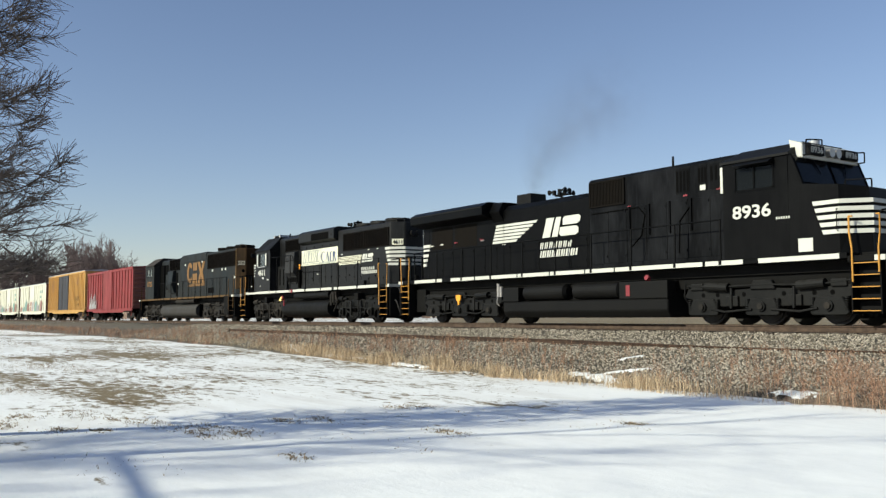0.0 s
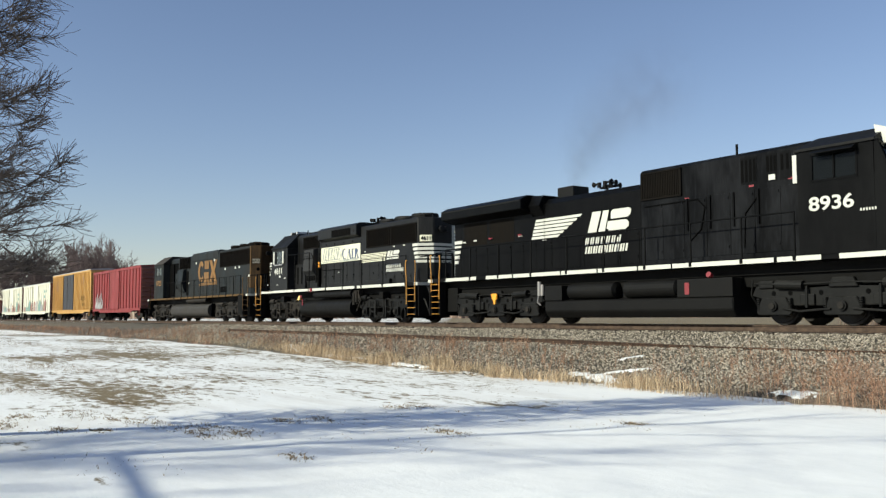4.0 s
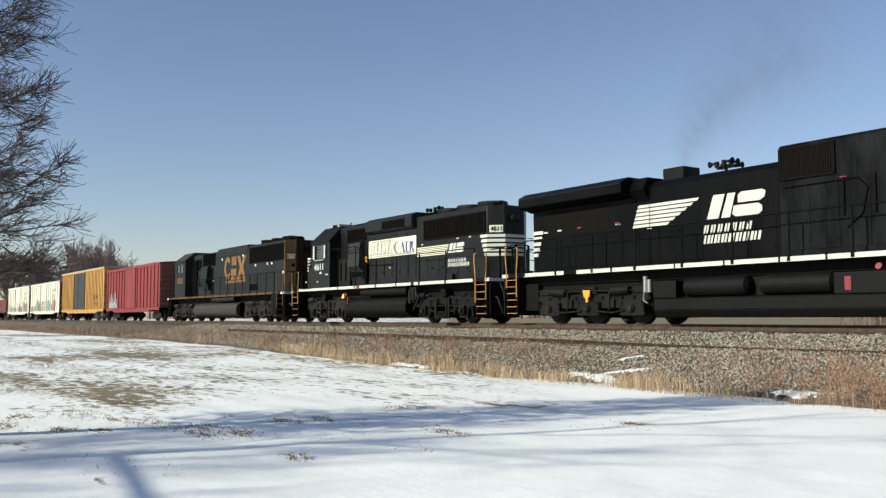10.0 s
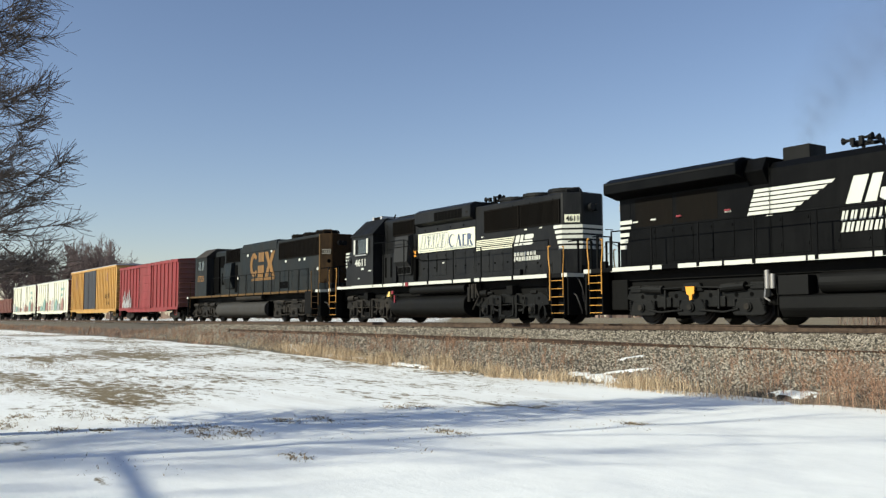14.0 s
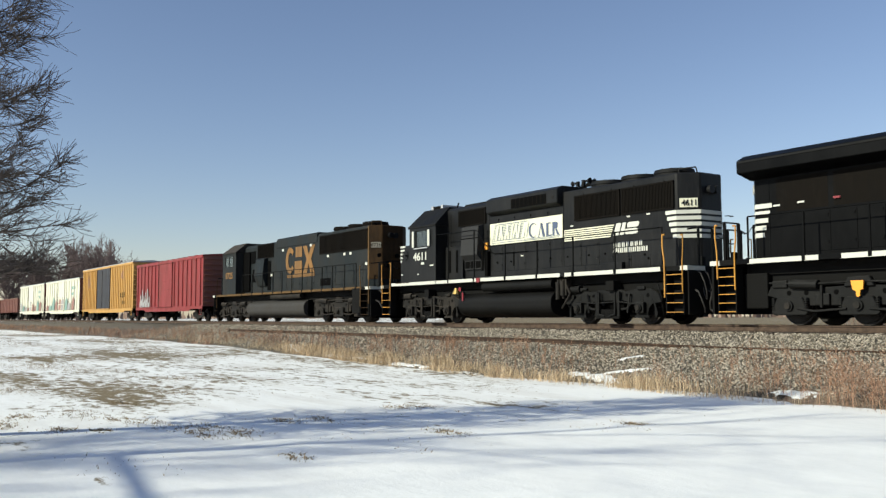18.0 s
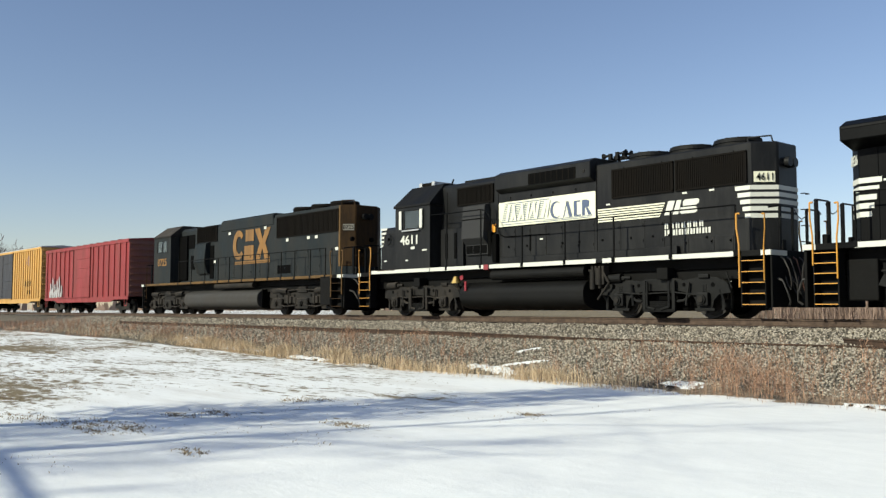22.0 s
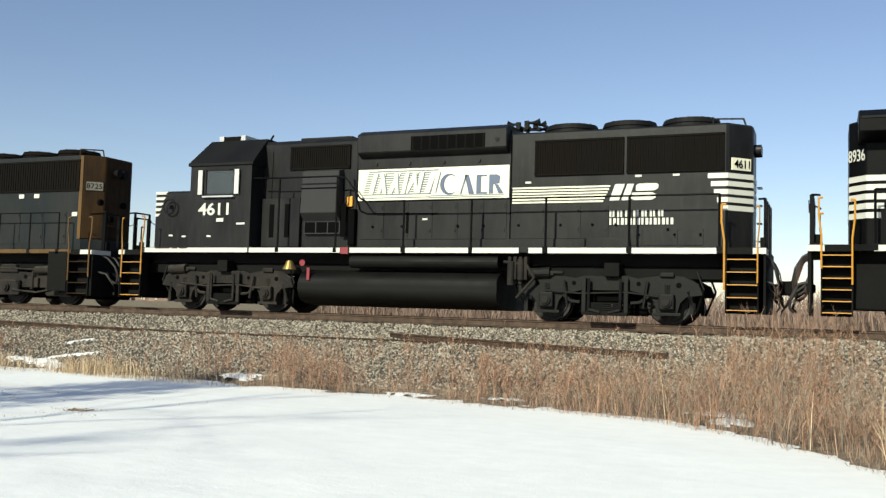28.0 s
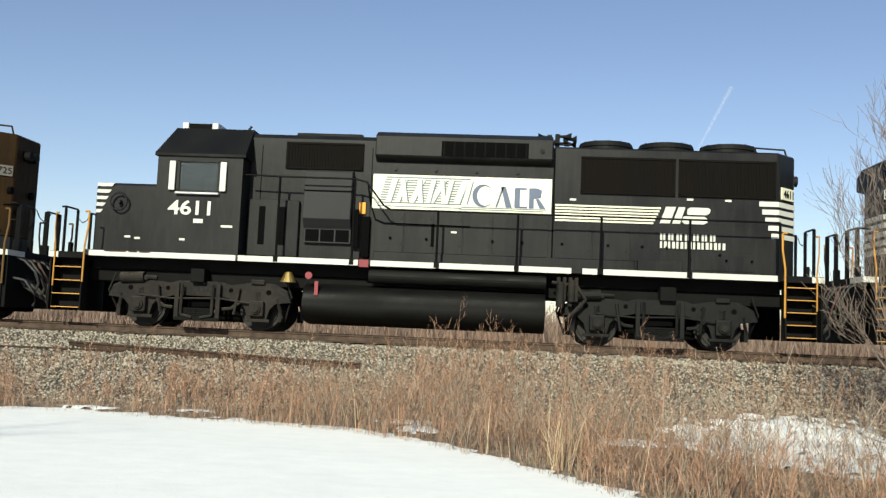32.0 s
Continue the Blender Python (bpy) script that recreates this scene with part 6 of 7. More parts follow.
def build_weeds():
    rng = np.random.default_rng(3)
    e = edge_y
    # tan grass along the edge of the lawn
    p, h = scatter(rng, 4600, -50, -10, lambda x: e(x) - .1, lambda x: e(x) + 1.1, .1, .3, .9)
    v, f = blades(p, h, rng, .010, .4)
    mesh_object("dry_grass", v, f, "drygrass", "tan dry grass along the foot of the ballast", "grass")
    p, h = scatter(rng, 4200, -130, -42, lambda x: e(x) - .6, lambda x: e(x) + 1.8, .12, .4, .97)
    v, f = blades(p, h, rng, .02, .5)
    mesh_object("far_dry_grass", v, f, "redweed", "tan dry grass along the far ballast foot", "grass")
    # the tall tan grass of the fringe, in bunches
    p, h = scatter(rng, 5200, -36, -11.5, lambda x: e(x) - .05, lambda x: e(x) + .8 + .5 * noise.noise((x * .4, 3, 0)), .12, .46, .92, lambda x, y: (1 - .9 * smooth(-15.5, -12, x)) * (.2 if -17.0 < x < -15.2 else 1))
    v, f = blades(p, h, rng, .011, .42)
    mesh_object("fringe_grass", v, f, "straw", "tall straw-coloured grass at the edge of the snow", "grass")
    # russet weeds, thicker towards the east; open where snow lies among them
    open_snow = lambda x, y: .16 if ((x - 4.6) / 2.0) ** 2 + ((y - 14.6) / 2.3) ** 2 < 1 + .5 * noise.noise((x * .8, y * .8, 2)) else 1.0
    east = lambda x: smooth(-8, -1.2, x)
    p, h = scatter(rng, 3600, -13, 8.5, lambda x: e(x) - .05, lambda x: max(e(x) + 2.0, 16.4), .12, .4, .8, lambda x, y: (.16 + .84 * east(x)) * open_snow(x, y))
    v, f = blades(p, h, rng, .007, .75)
    mesh_object("russet_weeds", v, f, "redweed", "russet dead weeds at the ballast foot", "weeds")
    p, h = scatter(rng, 3000, -12, 8.5, lambda x: e(x) - .12, lambda x: max(e(x) + 2.2, 16.6), .12, .45, .75, lambda x, y: (.16 + .84 * east(x)) * open_snow(x, y))
    v, f = blades(p, h, rng, .006, .85)
    mesh_object("grey_weeds", v, f, "greyweed", "grey-brown dead weeds and stalks", "weeds")
    p, h = scatter(rng, 1500, -12.5, 9, lambda x: e(x) + .02, lambda x: 17.0, .3, .78, .8, lambda x, y: (.14 + .86 * east(x)) * open_snow(x, y))
    v, f = plants(p, h, rng, 11, 3)
    mesh_object("branching_weeds", v, f, "redweed", "fine branching russet seed stalks", "weeds")
    p, h = scatter(rng, 520, -3, 9, lambda x: e(x) - .1, lambda x: 15.6, .4, 1.0, .7, open_snow)
    v, f = plants(p, h, rng, 10, 3, .18)
    mesh_object("pale_branching_weeds", v, f, "greyweed", "pale straw-coloured branching weeds", "weeds")
    p, h = scatter(rng, 150, -2.6, 9, lambda x: e(x) + .3, lambda x: 17.6, .8, 1.5, .6, open_snow)
    v, f = plants(p, h, rng, 9, 2, .16, .45, .16)
    mesh_object("tall_weeds", v, f, "redweed", "tall thin russet weeds with feathery tops", "weeds")
    p, h = scatter(rng, 240, -3.5, 9, lambda x: e(x) + .05, lambda x: 15.5, .6, 1.25, .6, open_snow)
    v, f = blades(p, h, rng, .008, .38)
    mesh_object("tall_stalks", v, f, "straw", "tall straw-coloured grass stalks", "grass")
    # the nearest, low and dense
    p, h = scatter(rng, 620, .6, 7, lambda x: e(x) + .02, lambda x: 11.6, .16, .55, .45)
    v, f = plants(p, h, rng, 12, 3, .22, .12, .34)
    mesh_object("low_branching_weeds", v, f, "redweed", "low dense branching weeds at the edge of the snow", "weeds")
    p, h = scatter(rng, 2600, .2, 8, lambda x: e(x) - .05, lambda x: 11.8, .08, .3, .4)
    v, f = blades(p, h, rng, .006, .9)
    mesh_object("low_dead_grass", v, f, "greyweed", "low tangled dead grass at the edge of the snow", "grass")
    # thin bent canes, crossing one another
    p, h = scatter(rng, 110, 1.0, 9, lambda x: e(x) + .1, lambda x: 15.0, .7, 1.5, .3)
    v, f = plants(p, h, rng, 5, 2, .4, .3, .3, 1.3)
    mesh_object("bent_canes", v, f, "greyweed", "thin bent grey canes among the weeds", "weeds")
    # plants on the ballast slope
    p, h = scatter(rng, 2200, -48, 6, lambda x: 15.6, lambda x: 18.6, .1, .3, .97)
    v, f = blades(p, h, rng, .008, .4)
    mesh_object("ballast_weeds", v, f, "redweed", "sparse russet weeds on the ballast", "weeds")
    p, h = scatter(rng, 950, -60, -8, lambda x: e(x) + .3, lambda x: 17.9, .16, .46, .97)
    v, f = plants(p, h, rng, 9, 2, .14, .2, .34, 1.5)
    mesh_object("slope_plants", v, f, "redweed", "small branching russet plants along the ballast slope", "weeds")
    p, h = scatter(rng, 420, -8, 9, lambda x: 15.2, lambda x: 18.6, .3, .8, .85, lambda x, y: .2 + .8 * smooth(-5, 0, x))
    v, f = plants(p, h, rng, 9, 3)
    mesh_object("slope_weeds", v, f, "redweed", "thin branching weeds growing up the ballast slope", "weeds")
    # separate bushy plants: place, stems, height, spread
    for x, y, n, hh, sp, m in ((-9.6, 15.3, 46, .98, .2, "redweed"), (-9.05, 15.15, 30, .85, .2, "redweed"), (-8.4, 15.2, 16, .6, .25, "redweed"), (-5.6, 15.5, 26, .85, .14, "redweed"), (-6.9, 15.4, 18, .55, .25, "redweed"), (-11.6, 15.6, 16, .6, .25, "redweed"), (-10.6, 15.2, 16, .5, .3, "redweed"),
                               (-25.0, 17.2, 26, .7, .3, "redweed"), (-21.6, 17.0, 22, .65, .3, "redweed"), (-29.0, 16.9, 20, .6, .35, "redweed"), (-33.5, 16.6, 18, .6, .4, "redweed"), (-38.0, 16.4, 22, .7, .5, "redweed"), (-18.8, 16.1, 16, .5, .3, "redweed"),
                               (-1.66, 17.0, 9, 1.25, .1, "redweed"), (-.95, 17.1, 8, 1.15, .1, "redweed"), (-.05, 17.0, 8, 1.25, .1, "redweed"), (1.2, 16.8, 8, 1.2, .12, "redweed"), (2.3, 16.9, 9, 1.3, .12, "redweed"), (-2.9, 15.6, 16, .95, .16, "redweed"), (-4.2, 15.3, 14, .7, .2, "redweed"),
                               (0.75, 10.7, 12, .95, .1, "straw")):
        a = rng.normal(0, sp, (n, 2))
        pts = np.stack([x + a[:, 0], y + a[:, 1], np.full(n, surface_z(x, y) - .02)], 1)
        v, f = plants(pts, rng.uniform(.5, 1, n) * hh, rng, 10, 3, .14, .2, .26, 1.4 if x < -12 else 1.1)
        if m == "straw":
            v, f = blades(np.repeat(pts, 4, 0), rng.uniform(.5, 1, n * 4) * hh, rng, .011, .4)
        o = mesh_object("weed_tuft", v, f, m, "tuft of bent straw-coloured grass" if m == "straw" else "bushy dead russet weed", "weeds")
        tagged(o, group="weed tufts")
    # short grass tips through the snow, thinly
    def bare(x, y):
        k = noise.noise((x * .35, y * .8, 21)) + .5 * noise.noise((x * 1.3, y * 2.6, 4))
        return 1.0 if k > .34 else .012
    p, h = scatter(rng, 2600, -46, -9, lambda x: 2.0, lambda x: e(x) - .3, .02, .06, 0, bare)
    v, f = blades(p, h, rng, .012, .8)
    mesh_object("lawn_grass", v, f, "deadgrass", "matted brown grass tips through the snow", "grass")
    # matted clumps where the snow is gone: centre, half length, half depth
    P, H = [], []
    for x, y, a, b in ((-15.9, 2.6, .35, .12), (-14.8, 2.2, .3, .1), (-13.8, 2.8, .22, .1), (-13.4, 3.2, .15, .1), (-14.7, 3.8, .3, .1), (-15.8, 3.5, .7, .2), (-12.6, 4.7, .5, .16), (-13.1, 4.4, .4, .16), (-13.9, 4.1, .5, .13),
                       (-12.1, 4.8, .25, .12), (-12.3, 4.3, .35, .1), (-13.2, 6.5, .35, .12), (-13.1, 5.9, .3, .1), (-14.0, 8.9, .3, .1), (-29.9, 5.5, 1.0, .5), (-28.0, 6.2, .9, .4), (-31.6, 5.6, 1.2, .5), (-35.2, 7.8, 1.5, .5),
                       (-39.4, 11.5, 2.0, .45), (-46.6, 7.9, 2.4, .7), (-36.0, 5.3, 1.4, .6), (-35.5, 7.1, 1.2, .5), (-33.5, 11.8, 1.2, .35), (-9.7, 4.5, .16, .07), (-9.9, 10.1, .2, .08), (-10.6, 7.2, .3, .1), (-14.1, 8.5, .3, .1),
                       (-73.8, 11.7, 5, 1.0), (-77.3, 16.3, 5, .8), (-22.0, 3.2, .6, .25), (-21.8, 3.7, .6, .25), (-19.0, 6.2, .3, .15), (-23.5, 7.5, .5, .2), (-41.0, 9.0, 1.6, .4), (-17.5, 4.6, .3, .12)):
        n = int(min(1500, 260 + 1300 * a * b))
        w = rng.normal(0, .8, (n, 2)) * (a, b * 1.3)
        for q in w:
            # the blades gather in wisps
            if noise.noise(((x + q[0]) * 5, (y + q[1]) * 9, 2)) > -.05:
                P.append((x + q[0], y + q[1], ground_z(x + q[0], y + q[1]) - .005))
                H.append(rng.uniform(.015, .05))
    v, f = blades(P, H, rng, .013, 1.5)
    mesh_object("matted_grass", v, f, "deadgrass", "matted brown grass clumps where the snow has gone", "grass")


def sheet(name, inside, x0, x1, y0, y1, step, lift, mat, label, category, kind="stuff"):
    """A thin uneven layer that follows the ground wherever inside(x, y) is above nought."""
    nx, ny = int((x1 - x0) / step), int((y1 - y0) / step)
    v, idx, f = [], {}, []

    def vert(i, j):
        if (i, j) not in idx:
            x, y = x0 + i * step, y0 + j * step
            k = min(1.0, max(-.25, inside(x, y) * 3))
            idx[i, j] = len(v)
            v.append((x + .3 * step * noise.noise((i * 1.7, j * 1.3, 0)), y + .3 * step * noise.noise((i * 1.1, j * 1.9, 5)), surface_z(x, y) + lift * k))
        return idx[i, j]
    for i in range(nx):
        for j in range(ny):
            if inside(x0 + (i + .5) * step, y0 + (j + .5) * step) > 0:
                f.append((vert(i, j), vert(i + 1, j), vert(i + 1, j + 1), vert(i, j + 1)))
    me = bpy.data.meshes.new(name)
    me.from_pydata(v, [], f)
    me.shade_smooth()
    me.materials.append(M[mat])
    tagged(new(name, me), label, category, kind=kind)


def rag(x, y, k):
    return noise.noise((x * k, y * k, 3)) + .5 * noise.noise((x * k * 2.7, y * k * 2.7, 8))


def build_layers():
    in_drift = lambda x, y: 1 - ((x - 4.6) / 2.1) ** 2 - ((y - 14.0) / 2.6) ** 2
    sheet("weed_litter", lambda x, y: min(y - edge_y(x) - .4 + .5 * rag(x, y, 1.6), .15 - in_drift(x, y) + .3 * rag(x, y, 1.5)), -11, 10, 7.2, 15.9, .06, .014, "litter", "brown trodden plant litter under the weeds", "litter")
    # patches left on the slope: centre, half sizes, slant, thickness
    for x, y, a, b, sl, th in ((-16.2, 15.55, 1.0, .22, -.25, .05), (-16.1, 16.25, .55, .12, .7, .05), (-17.1, 17.42, .32, .1, .9, .04), (-17.2, 15.7, .55, .14, -.2, .05), (-14.6, 15.2, .7, .12, 0, .04), (-10.9, 15.5, .55, .22, 0, .05),
                               (-34.4, 15.9, 1.6, .25, -.2, .05), (-29.5, 15.5, 1.6, .14, 0, .04), (-25.0, 15.3, 1.4, .14, 0, .04), (-21.5, 15.1, .9, .14, 0, .04), (-6.9, 15.1, .6, .14, 0, .04), (-5.2, 15.2, .45, .16, 0, .04), (-1.6, 15.1, .5, .3, 0, .05), (-1.3, 14.0, .35, .4, 0, .05),
                               (1.9, 13.7, .5, .5, 0, .05), (3.3, 15.3, .7, .5, 0, .05), (4.9, 15.0, 1.9, 1.5, 0, .05), (4.2, 12.4, .9, .8, 0, .05)):
        sheet("snow_drift", lambda p, q: 1 - ((p - x) / a) ** 2 - ((q - y - sl * (p - x)) / b) ** 2 + 1.1 * rag(p * 1.3, q * 2, 2.6), x - a * 1.5, x + a * 1.5, y - (b + abs(sl) * a) * 1.5, y + (b + abs(sl) * a) * 1.5, .08, th, "drift", "thin patch of old snow left on the ballast slope" if y > 14.8 else "thin patch of old snow among the weeds", "snow")


build_layers()
build_weeds()


def grow(rng, p, d, length, r, depth, out, up=0.12, wob=0.25, kids=(3, 5), ratio=0.72, spread=0.75, droop=0.0):
    """Branches as lists of joints with radii; children fork off along the way."""
    n = max(3, int(length / 0.45)) if depth > 1 else 4
    n = min(n, 7)
    pts, rs = [p], [r]
    step = length / n
    for i in range(n):
        d = (d + Vector(rng.normal(0, wob * .5, 3)) + Vector((0, 0, up - droop * (i / n)))).normalized()
        p = p + d * step
        pts.append(p)
        rs.append(r * (1 - .62 * (i + 1) / n))
    out.append((pts, rs))
    if depth <= 0:
        return
    for k in range(int(rng.integers(kids[0], kids[1] + 1))):
        i = int(rng.integers(max(1, n // 3), n + 1))
        ax = Vector(rng.normal(0, 1, 3)).normalized()
        dd = (pts[i] - pts[i - 1]).normalized()
        side = dd.cross(ax)
        if side.length < 1e-3:
            continue
        nd = (dd + side.normalized() * spread * float(rng.uniform(.6, 1.3))).normalized()
        grow(rng, pts[i], nd, length * ratio * float(rng.uniform(.7, 1.1)), max(rs[i] * .68, .004), depth - 1, out, up, wob, kids, ratio, spread, droop)


def tube_mesh(branches, thin=4):
    V, F = [], []
    for pts, rs in branches:
        n = 7 if rs[0] > .06 else (5 if rs[0] > .02 else 3)
        base = len(V)
        for i, p in enumerate(pts):
            d = (pts[min(i + 1, len(pts) - 1)] - pts[max(i - 1, 0)]).normalized()
            a = d.orthogonal().normalized()
            b = d.cross(a)
            for k in range(n):
                t = 2 * math.pi * k / n
                V.append(tuple(p + (a * math.cos(t) + b * math.sin(t)) * rs[i]))
        for i in range(len(pts) - 1):
            for k in range(n):
                F.append((base + i * n + k, base + i * n + (k + 1) % n, base + (i + 1) * n + (k + 1) % n, base + (i + 1) * n + k))
    return V, F


def tree(name, label, at, height, r, seed, depth=5, kids=(3, 5), mat="bark", stems=1, up=.12, spread=.75, ratio=.72, wob=.25, droop=0.0, group="", minr=.0, trunk=.3):
    rng = np.random.default_rng(seed)
    t = thing(name, label, "tree", (at[0], at[1], surface_z(at[0], at[1]) - .05), group)
    out = []
    for s in range(stems):
        d = Vector((float(rng.normal(0, .25 if stems > 1 else .04)), float(rng.normal(0, .25 if stems > 1 else .04)), 1)).normalized()
        grow(rng, Vector((float(rng.normal(0, .15)) if stems > 1 else 0, float(rng.normal(0, .15)) if stems > 1 else 0, 0)), d, height * trunk, r, depth, out, up, wob, kids, ratio, spread, droop)
    if minr:
        out = [(p, [max(q, minr) for q in rr]) for p, rr in out]
    main = [b for b in out if b[1][0] >= r * .45]
    crown = [b for b in out if b[1][0] < r * .45]
    for nm, bs in (("trunk", main), ("crown", crown)):
        v, f = tube_mesh(bs)
        mesh_object(nm, v, f, mat, "bare twigs" if nm == "crown" else "", "", parent=t)
    return t


def bough(rng, p, d, length, r, depth, out, count, k0=1.0):
    """A limb that arches out, sags and turns up at its tip, with shorter ones of its kind along it."""
    n = 8 if depth == 3 else (6 if depth == 2 else 4)
    pts, rs, step = [p], [r], length / n
    sag = float(rng.uniform(.0, .16)) if depth > 1 else float(rng.uniform(-.05, .1))
    for i in range(n):
        q = (i + 1) / n
        d = (d + Vector(rng.normal(0, .1 if depth > 1 else .14, 3)) + Vector((0, 0, -sag if q < .65 else sag * 1.1 + .05))).normalized()
        if p.z < 5.0 * k0 and d.z < .04:
            d.z = .04
        p = p + d * step
        pts.append(p)
        rs.append(max(r * (1 - .8 * q), .008 * k0))
    out.append((pts, rs))
    if depth == 0:
        return
    for k in range(count[depth - 1]):
        f = float(rng.uniform(.16, 1.0)) if depth > 1 else float(rng.uniform(.1, .95))
        i = min(n, max(1, int(f * n + .5)))
        dd = (pts[i] - pts[i - 1]).normalized()
        turn = Vector((-dd.y, dd.x, 0)) * float(rng.choice((-1, 1)) * rng.uniform(.35, 1.0)) + Vector((0, 0, float(rng.normal(.05, .38))))
        nd = (dd + turn).normalized()
        ln = length * float(rng.uniform(.2, .42)) * (1.15 - .45 * f) if depth > 1 else float(rng.uniform(.35, .95)) * k0
        bough(rng, pts[i], nd, ln, max(rs[i] * .6, .0095 * k0), depth - 1, out, count, k0)


def broad_tree(at, height, reach, seed, limbs, count, label, group="lawn trees"):
    """A broad leafless tree: straight bole, arching limbs to the crown's outline, fine twigs."""
    rng = np.random.default_rng(seed)
    k0 = height / 17.0
    t = thing("bare_tree", label, "tree", (at[0], at[1], surface_z(*at) - .05), group)
    bole = [([Vector((.12 * k0 * math.sin(q), .1 * k0 * math.cos(q * 1.3), height * q / 8)) for q in range(9)], [(.36 - .038 * q) * k0 for q in range(9)])]
    out = []
    for k in range(limbs):
        f = ((k + float(rng.uniform(0, 1))) / limbs) ** 1.25
        z = height * (.26 + .68 * f)
        a = k * 2.39996 + float(rng.normal(0, .25))
        el = .3 + .55 * f + float(rng.normal(0, .14))
        d = Vector((math.cos(a) * math.cos(el), math.sin(a) * math.cos(el), math.sin(el)))
        ln = reach * (1.0 - .45 * f) * float(rng.uniform(.8, 1.05))
        bough(rng, Vector((0, 0, z)), d, ln, .052 * k0 * (1.2 - .6 * f), 3, out, count, k0)
    for nm, bs in (("trunk", bole), ("crown", out)):
        v, f = tube_mesh(bs)
        mesh_object(nm, v, f, "bark", "bare twigs" if nm == "crown" else "", "", parent=t)


broad_tree((-13.95, 1.15), 7.8, 1.82, 11, 74, (4, 5, 8), "small leafless tree with dense drooping twigs")


def shade_tree():
    """A tree behind the viewer: its trunk, one heavy side limb and its boughs shade the lawn."""
    rng = np.random.default_rng(5)
    t = thing("shade_tree", "tall leafless tree with one heavy side limb", "tree", (-13.0, -8.9, -.05))
    out = [([Vector((0, 0, z)) for z in (0, 2, 4, 6, 8, 10, 12.5)], [.075, .065, .062, .06, .055, .05, .03]),
           ([Vector(p) for p in ((0, 0, 6.4), (1.5, -.22, 6.38), (3.3, -.5, 6.36), (5.2, -.85, 6.34), (7.5, -1.2, 6.4))], [.06, .06, .055, .045, .025])]
    for k in range(15):
        z = rng.uniform(5.2, 12)
        a = rng.uniform(0, 6.28)
        grow(rng, Vector((0, 0, z)), Vector((math.cos(a), math.sin(a), rng.uniform(.1, .7))).normalized(), rng.uniform(3.0, 5.0), rng.uniform(.014, .028), 3, out, .05, .3, (2, 4), .66, .7)
    for nm, bs in (("trunk", out[:2]), ("crown", out[2:])):
        v, f = tube_mesh(bs)
        mesh_object(nm, v, f, "bark", "bare boughs" if nm == "crown" else "", "", parent=t)


shade_tree()
broad_tree((-16.5, -27.5), 18.0, 5.6, 8, 48, (3, 5, 8), "broad leafless tree that shades the snowy lawn", "shade trees")
for az, dist, hh, sd in ((76.0, 160, 15, 38), (76.7, 150, 16, 31), (77.3, 158, 17, 39), (77.9, 165, 17, 32), (78.6, 155, 15, 40), (80.0, 165, 14, 33), (81.6, 150, 13, 37)):
    tree("far_tree", "distant leafless tree beyond the railway", (-dist * math.sin(radians(az)), dist * math.cos(radians(az))), hh * 1.22, .18, sd, depth=5, kids=(3, 4), mat="farbark", stems=4, up=.12, spread=.55, ratio=.72, trunk=.27, group="distant trees", minr=.028)
tree("bare_shrub", "leafless shrub with thin grey branches among the weeds", (6.5, 13.6), 6.4, .045, 41, depth=5, kids=(3, 4), mat="shrubbark", stems=5, up=.16, spread=.55, ratio=.74, trunk=.34, minr=.003)
tree("bare_shrub", "low leafless shrub among the weeds", (7.3, 15.3), 3.0, .025, 43, depth=4, kids=(3, 5), mat="shrubbark", stems=6, up=.12, spread=.6, ratio=.72, trunk=.4, minr=.004)


def build_horizon():
    """Brush beyond the line and a low rim of far woods all round."""
    rng = np.random.default_rng(9)
    p, h = scatter(rng, 27000, -40, 26, lambda x: 27.0, lambda x: 44.0, .12, .42, .75)
    v, f = blades(p, h, rng, .02, 1.3)
    mesh_object("brush", v, f, "hazywood", "dead brown brush beyond the railway", "weeds")
    p, h = scatter(rng, 20000, -40, 50, lambda x: 62.0, lambda x: 84.0, 1.4, 3.6, .6)
    v, f = blades(p, h, rng, .045, .5)
    mesh_object("thicket", v, f, "hazywood", "hazy thicket of bare stems beyond the railway", "woods")
    a = rng.uniform(0, 2 * np.pi, 5200)
    d = rng.uniform(520, 900, 5200)
    pts = np.stack([d * np.cos(a), d * np.sin(a), np.full(5200, -1.0)], 1)
    k = np.array([noise.noise((math.cos(q) * 9, math.sin(q) * 9, 2.0)) for q in a])
    v, f = blades(pts, 5.5 + 6 * rng.uniform(0, 1, 5200) * (.5 + .8 * (k + .5)), rng, 3.0, .08)
    mesh_object("far_woods", v, f, "hazywood", "low hazy rim of bare woods on the horizon", "woods")


build_horizon()


def build_smoke():
    """A thin brown plume over the leading locomotive, in separate soft puffs."""
    rng = np.random.default_rng(17)
    t = thing("exhaust_smoke", "thin brown diesel smoke rising from the exhaust", "smoke")
    for k in range(9):
        bm = bmesh.new()
        bmesh.ops.create_grid(bm, x_segments=8, y_segments=8, size=1.0)
        for q in bm.verts:
            q.co.z = .12 * noise.noise(q.co * 1.7 + Vector((k, 0, 0)))
        o = part("puff", bm, "smoke", t)
        s = .45 + .2 * k
        o.matrix_local = Matrix.Translation((.12 * k + .045 * k * k, float(rng.uniform(-.3, .3)), 4.9 + .36 * k)) @ pose(0, 0, 0, 90 + float(rng.uniform(-12, 12)), 0, float(rng.uniform(30, 60))) @ Matrix.Diagonal((s, s * 1.25, s, 1))
        o.visible_shadow = False
    return t


SMOKE = build_smoke()


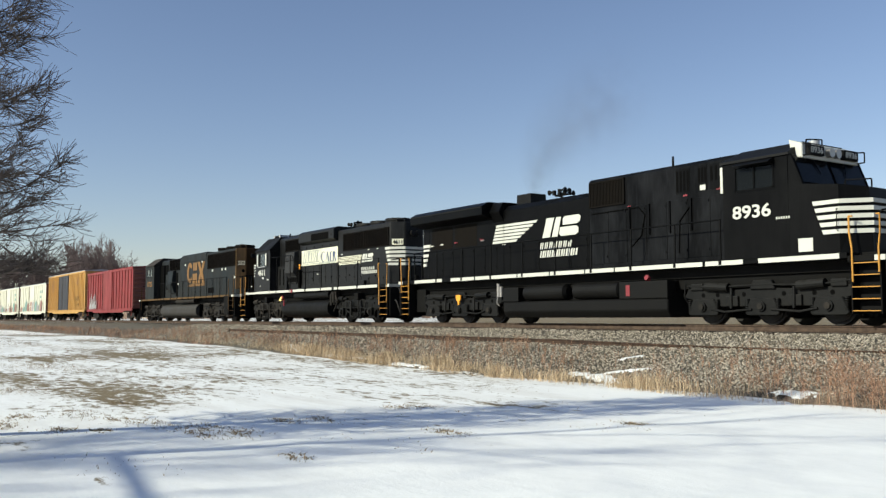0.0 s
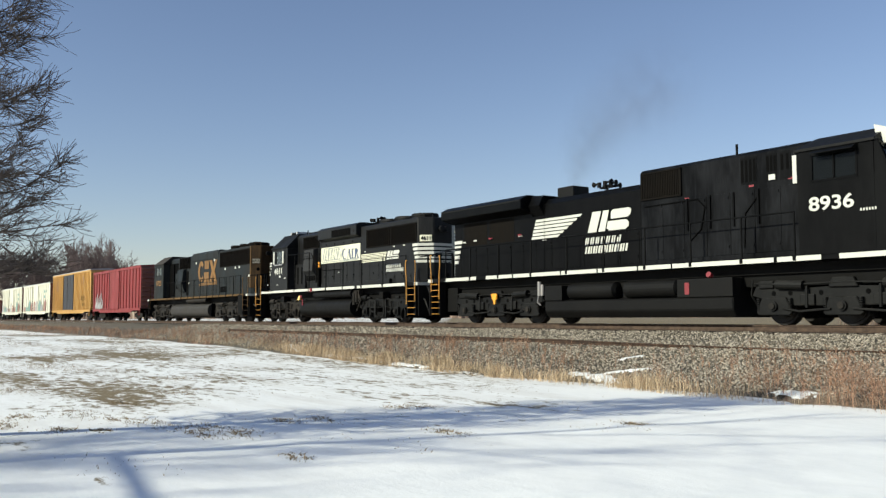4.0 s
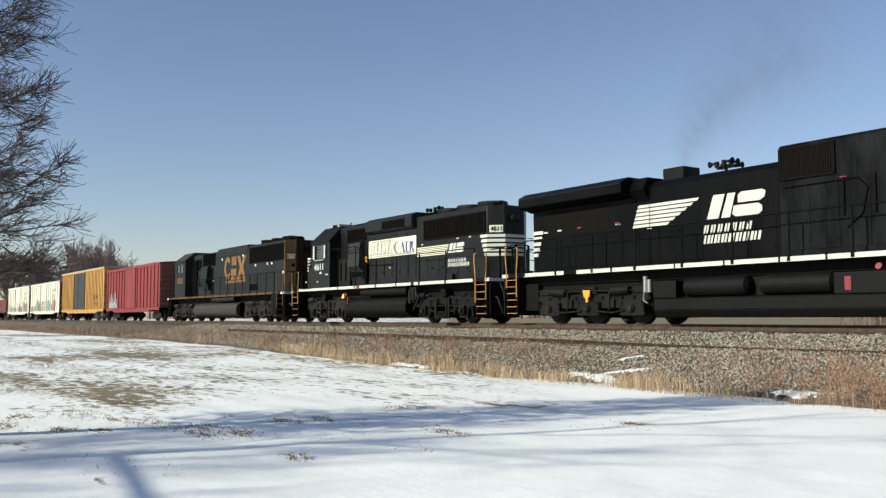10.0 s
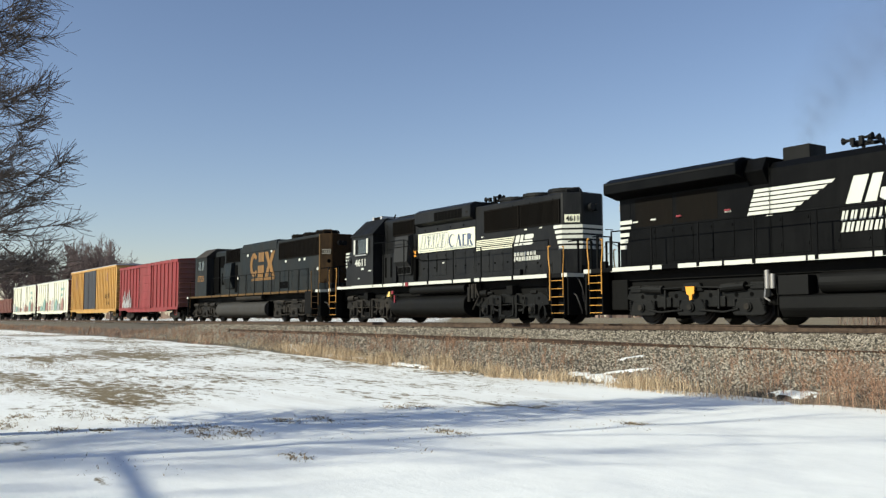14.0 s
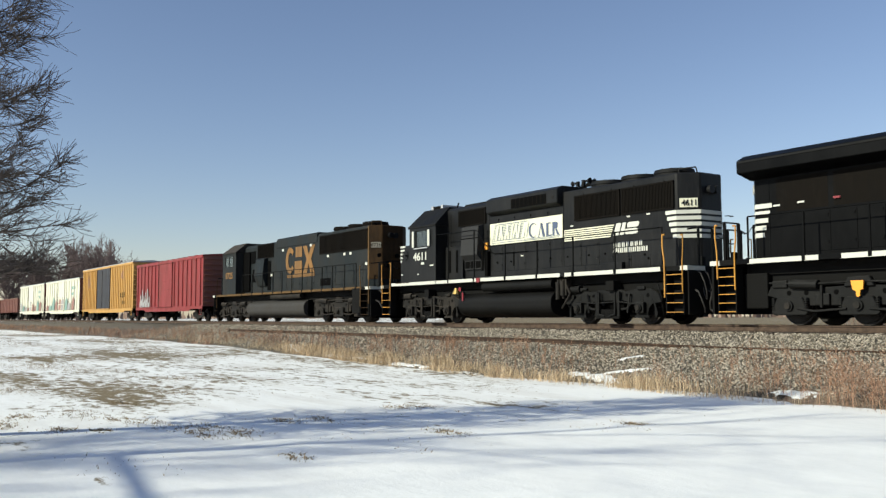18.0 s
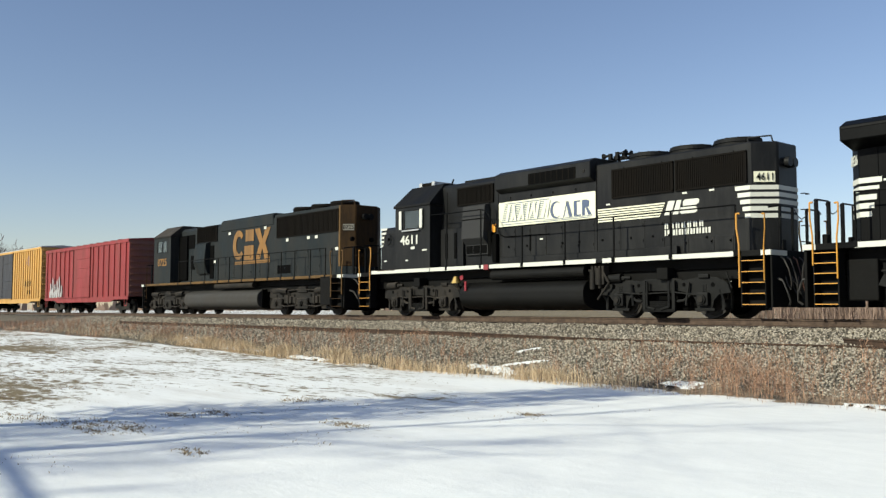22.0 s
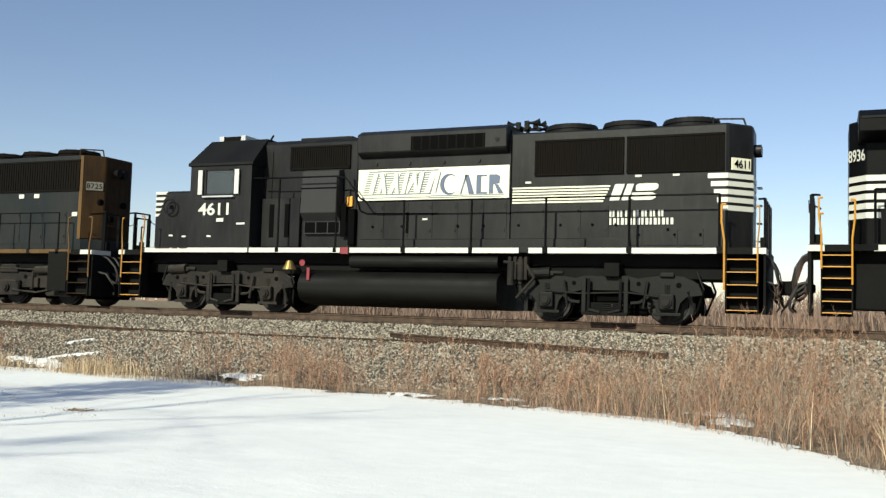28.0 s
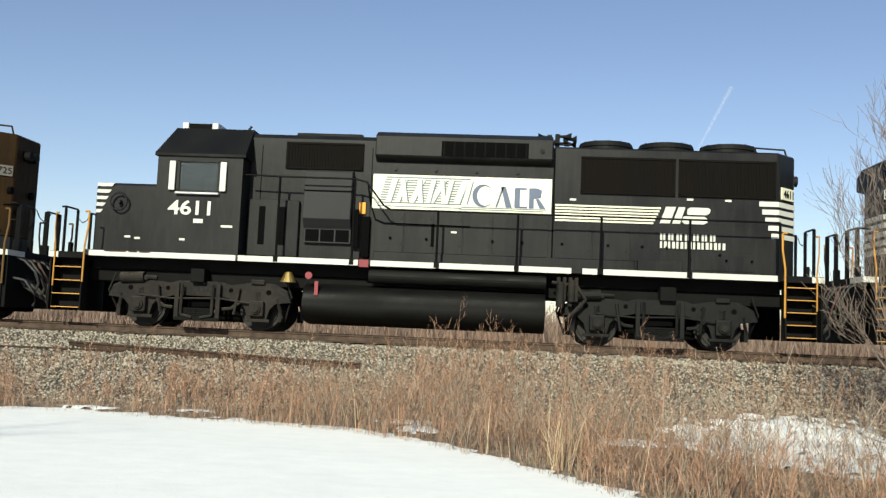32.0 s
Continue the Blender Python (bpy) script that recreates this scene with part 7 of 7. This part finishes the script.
def build_vapour_trail():
    bm = bmesh.new()
    a, b = Vector((556, 2348, 655)), Vector((480, 2404, 490))
    tube(bm, a, b, 6.0, 2.0, n=8)
    tagged(new("vapour_trail", finish(bm, "vapour_trail", "vapour")), "faint white vapour trail in the sky", "vapour trail")


build_vapour_trail()


# ------------------------------------------------------------ ballast stones and sleepers
def build_stones():
    rng = np.random.default_rng(12)
    oct_v = np.array([(1, 0, 0), (-1, 0, 0), (0, 1, 0), (0, -1, 0), (0, 0, 1), (0, 0, -1)], float)
    oct_f = np.array([(0, 2, 4), (2, 1, 4), (1, 3, 4), (3, 0, 4), (2, 0, 5), (1, 2, 5), (3, 1, 5), (0, 3, 5)])
    P = []
    for x0, x1, n in ((-16, 8, 38000), (-30, -16, 15000), (-60, -30, 11000)):
        xs = rng.uniform(x0, x1, n)
        ys = rng.uniform(15.5, 20.75, n)
        for x, y in zip(xs, ys):
            P.append((x, y, bed_z(x, y) + .03 * noise.noise((x * .9, (y) * .9, 1)) + .012))
    P = np.array(P)
    n = len(P)
    size = rng.uniform(.018, .042, (n, 1, 1)) * np.where(P[:, 0] < -30, 1.5, 1.0)[:, None, None]
    shape = oct_v[None] * rng.uniform(.6, 1.25, (n, 6, 1)) + rng.normal(0, .16, (n, 6, 3))
    a = rng.uniform(0, 6.28, n)
    ca, sa = np.cos(a), np.sin(a)
    b = rng.normal(0, .5, n)
    cb, sb = np.cos(b), np.sin(b)
    x, y, z = shape[..., 0], shape[..., 1], shape[..., 2] * .8
    y, z = y * cb[:, None] - z * sb[:, None], y * sb[:, None] + z * cb[:, None]
    x, y = x * ca[:, None] - y * sa[:, None], x * sa[:, None] + y * ca[:, None]
    V = (np.stack([x, y, z], 2) * size + P[:, None]).reshape(-1, 3)
    F = (np.arange(n)[:, None, None] * 6 + oct_f[None]).reshape(-1, 3)
    me = bpy.data.meshes.new("ballast_stones")
    me.vertices.add(len(V))
    me.vertices.foreach_set("co", V.ravel())
    me.loops.add(F.size)
    me.loops.foreach_set("vertex_index", F.ravel())
    me.polygons.add(len(F))
    me.polygons.foreach_set("loop_start", np.arange(0, F.size, 3))
    me.update(calc_edges=True)
    me.materials.append(M["stone"])
    tagged(new("ballast_stones", me), "loose grey and tan crushed ballast stones", "ballast", kind="stuff")


build_stones()


def build_sleepers():
    me = finish(box(bmesh.new(), -.11, .11, -1.3, 1.3, -.17, 0, .012), "sleeper", "tie")
    for i in range(150):
        x = 12.0 - i * .52
        o = new("sleeper", me)
        o.parent = TRACK
        o.location = (x, 0, -.176)


build_sleepers()


# ------------------------------------------------------------ movement
def advance(t):
    """How far the train stands from its last place at t seconds."""
    k = (t - 16.0) / 16.0
    return ((0.1152 * k + 6.5036) * k + 20.3666) * k - 26.9768


def motions():
    walk(SMOKE, [(float(i), pose(14.75 + advance(float(i)), LINE_Y, RAIL_Z)) for i in range(33)])
    for ob, mid, half, wheels in VEHICLES:
        rows = []
        for i in range(33):
            s = advance(float(i))
            a, b = line_point(mid + s - half), line_point(mid + s + half)
            c = (a + b) / 2
            rows.append((float(i), pose(c.x, c.y, c.z, 0, 0, math.degrees(math.atan2(b.y - a.y, b.x - a.x)))))
        walk(ob, rows)
        for w, at, r in wheels:
            walk(w, [(i * 0.32, pose(*at, 0, math.degrees((advance(i * 0.32) - advance(0.0)) / r), 0)) for i in range(101)])


motions()
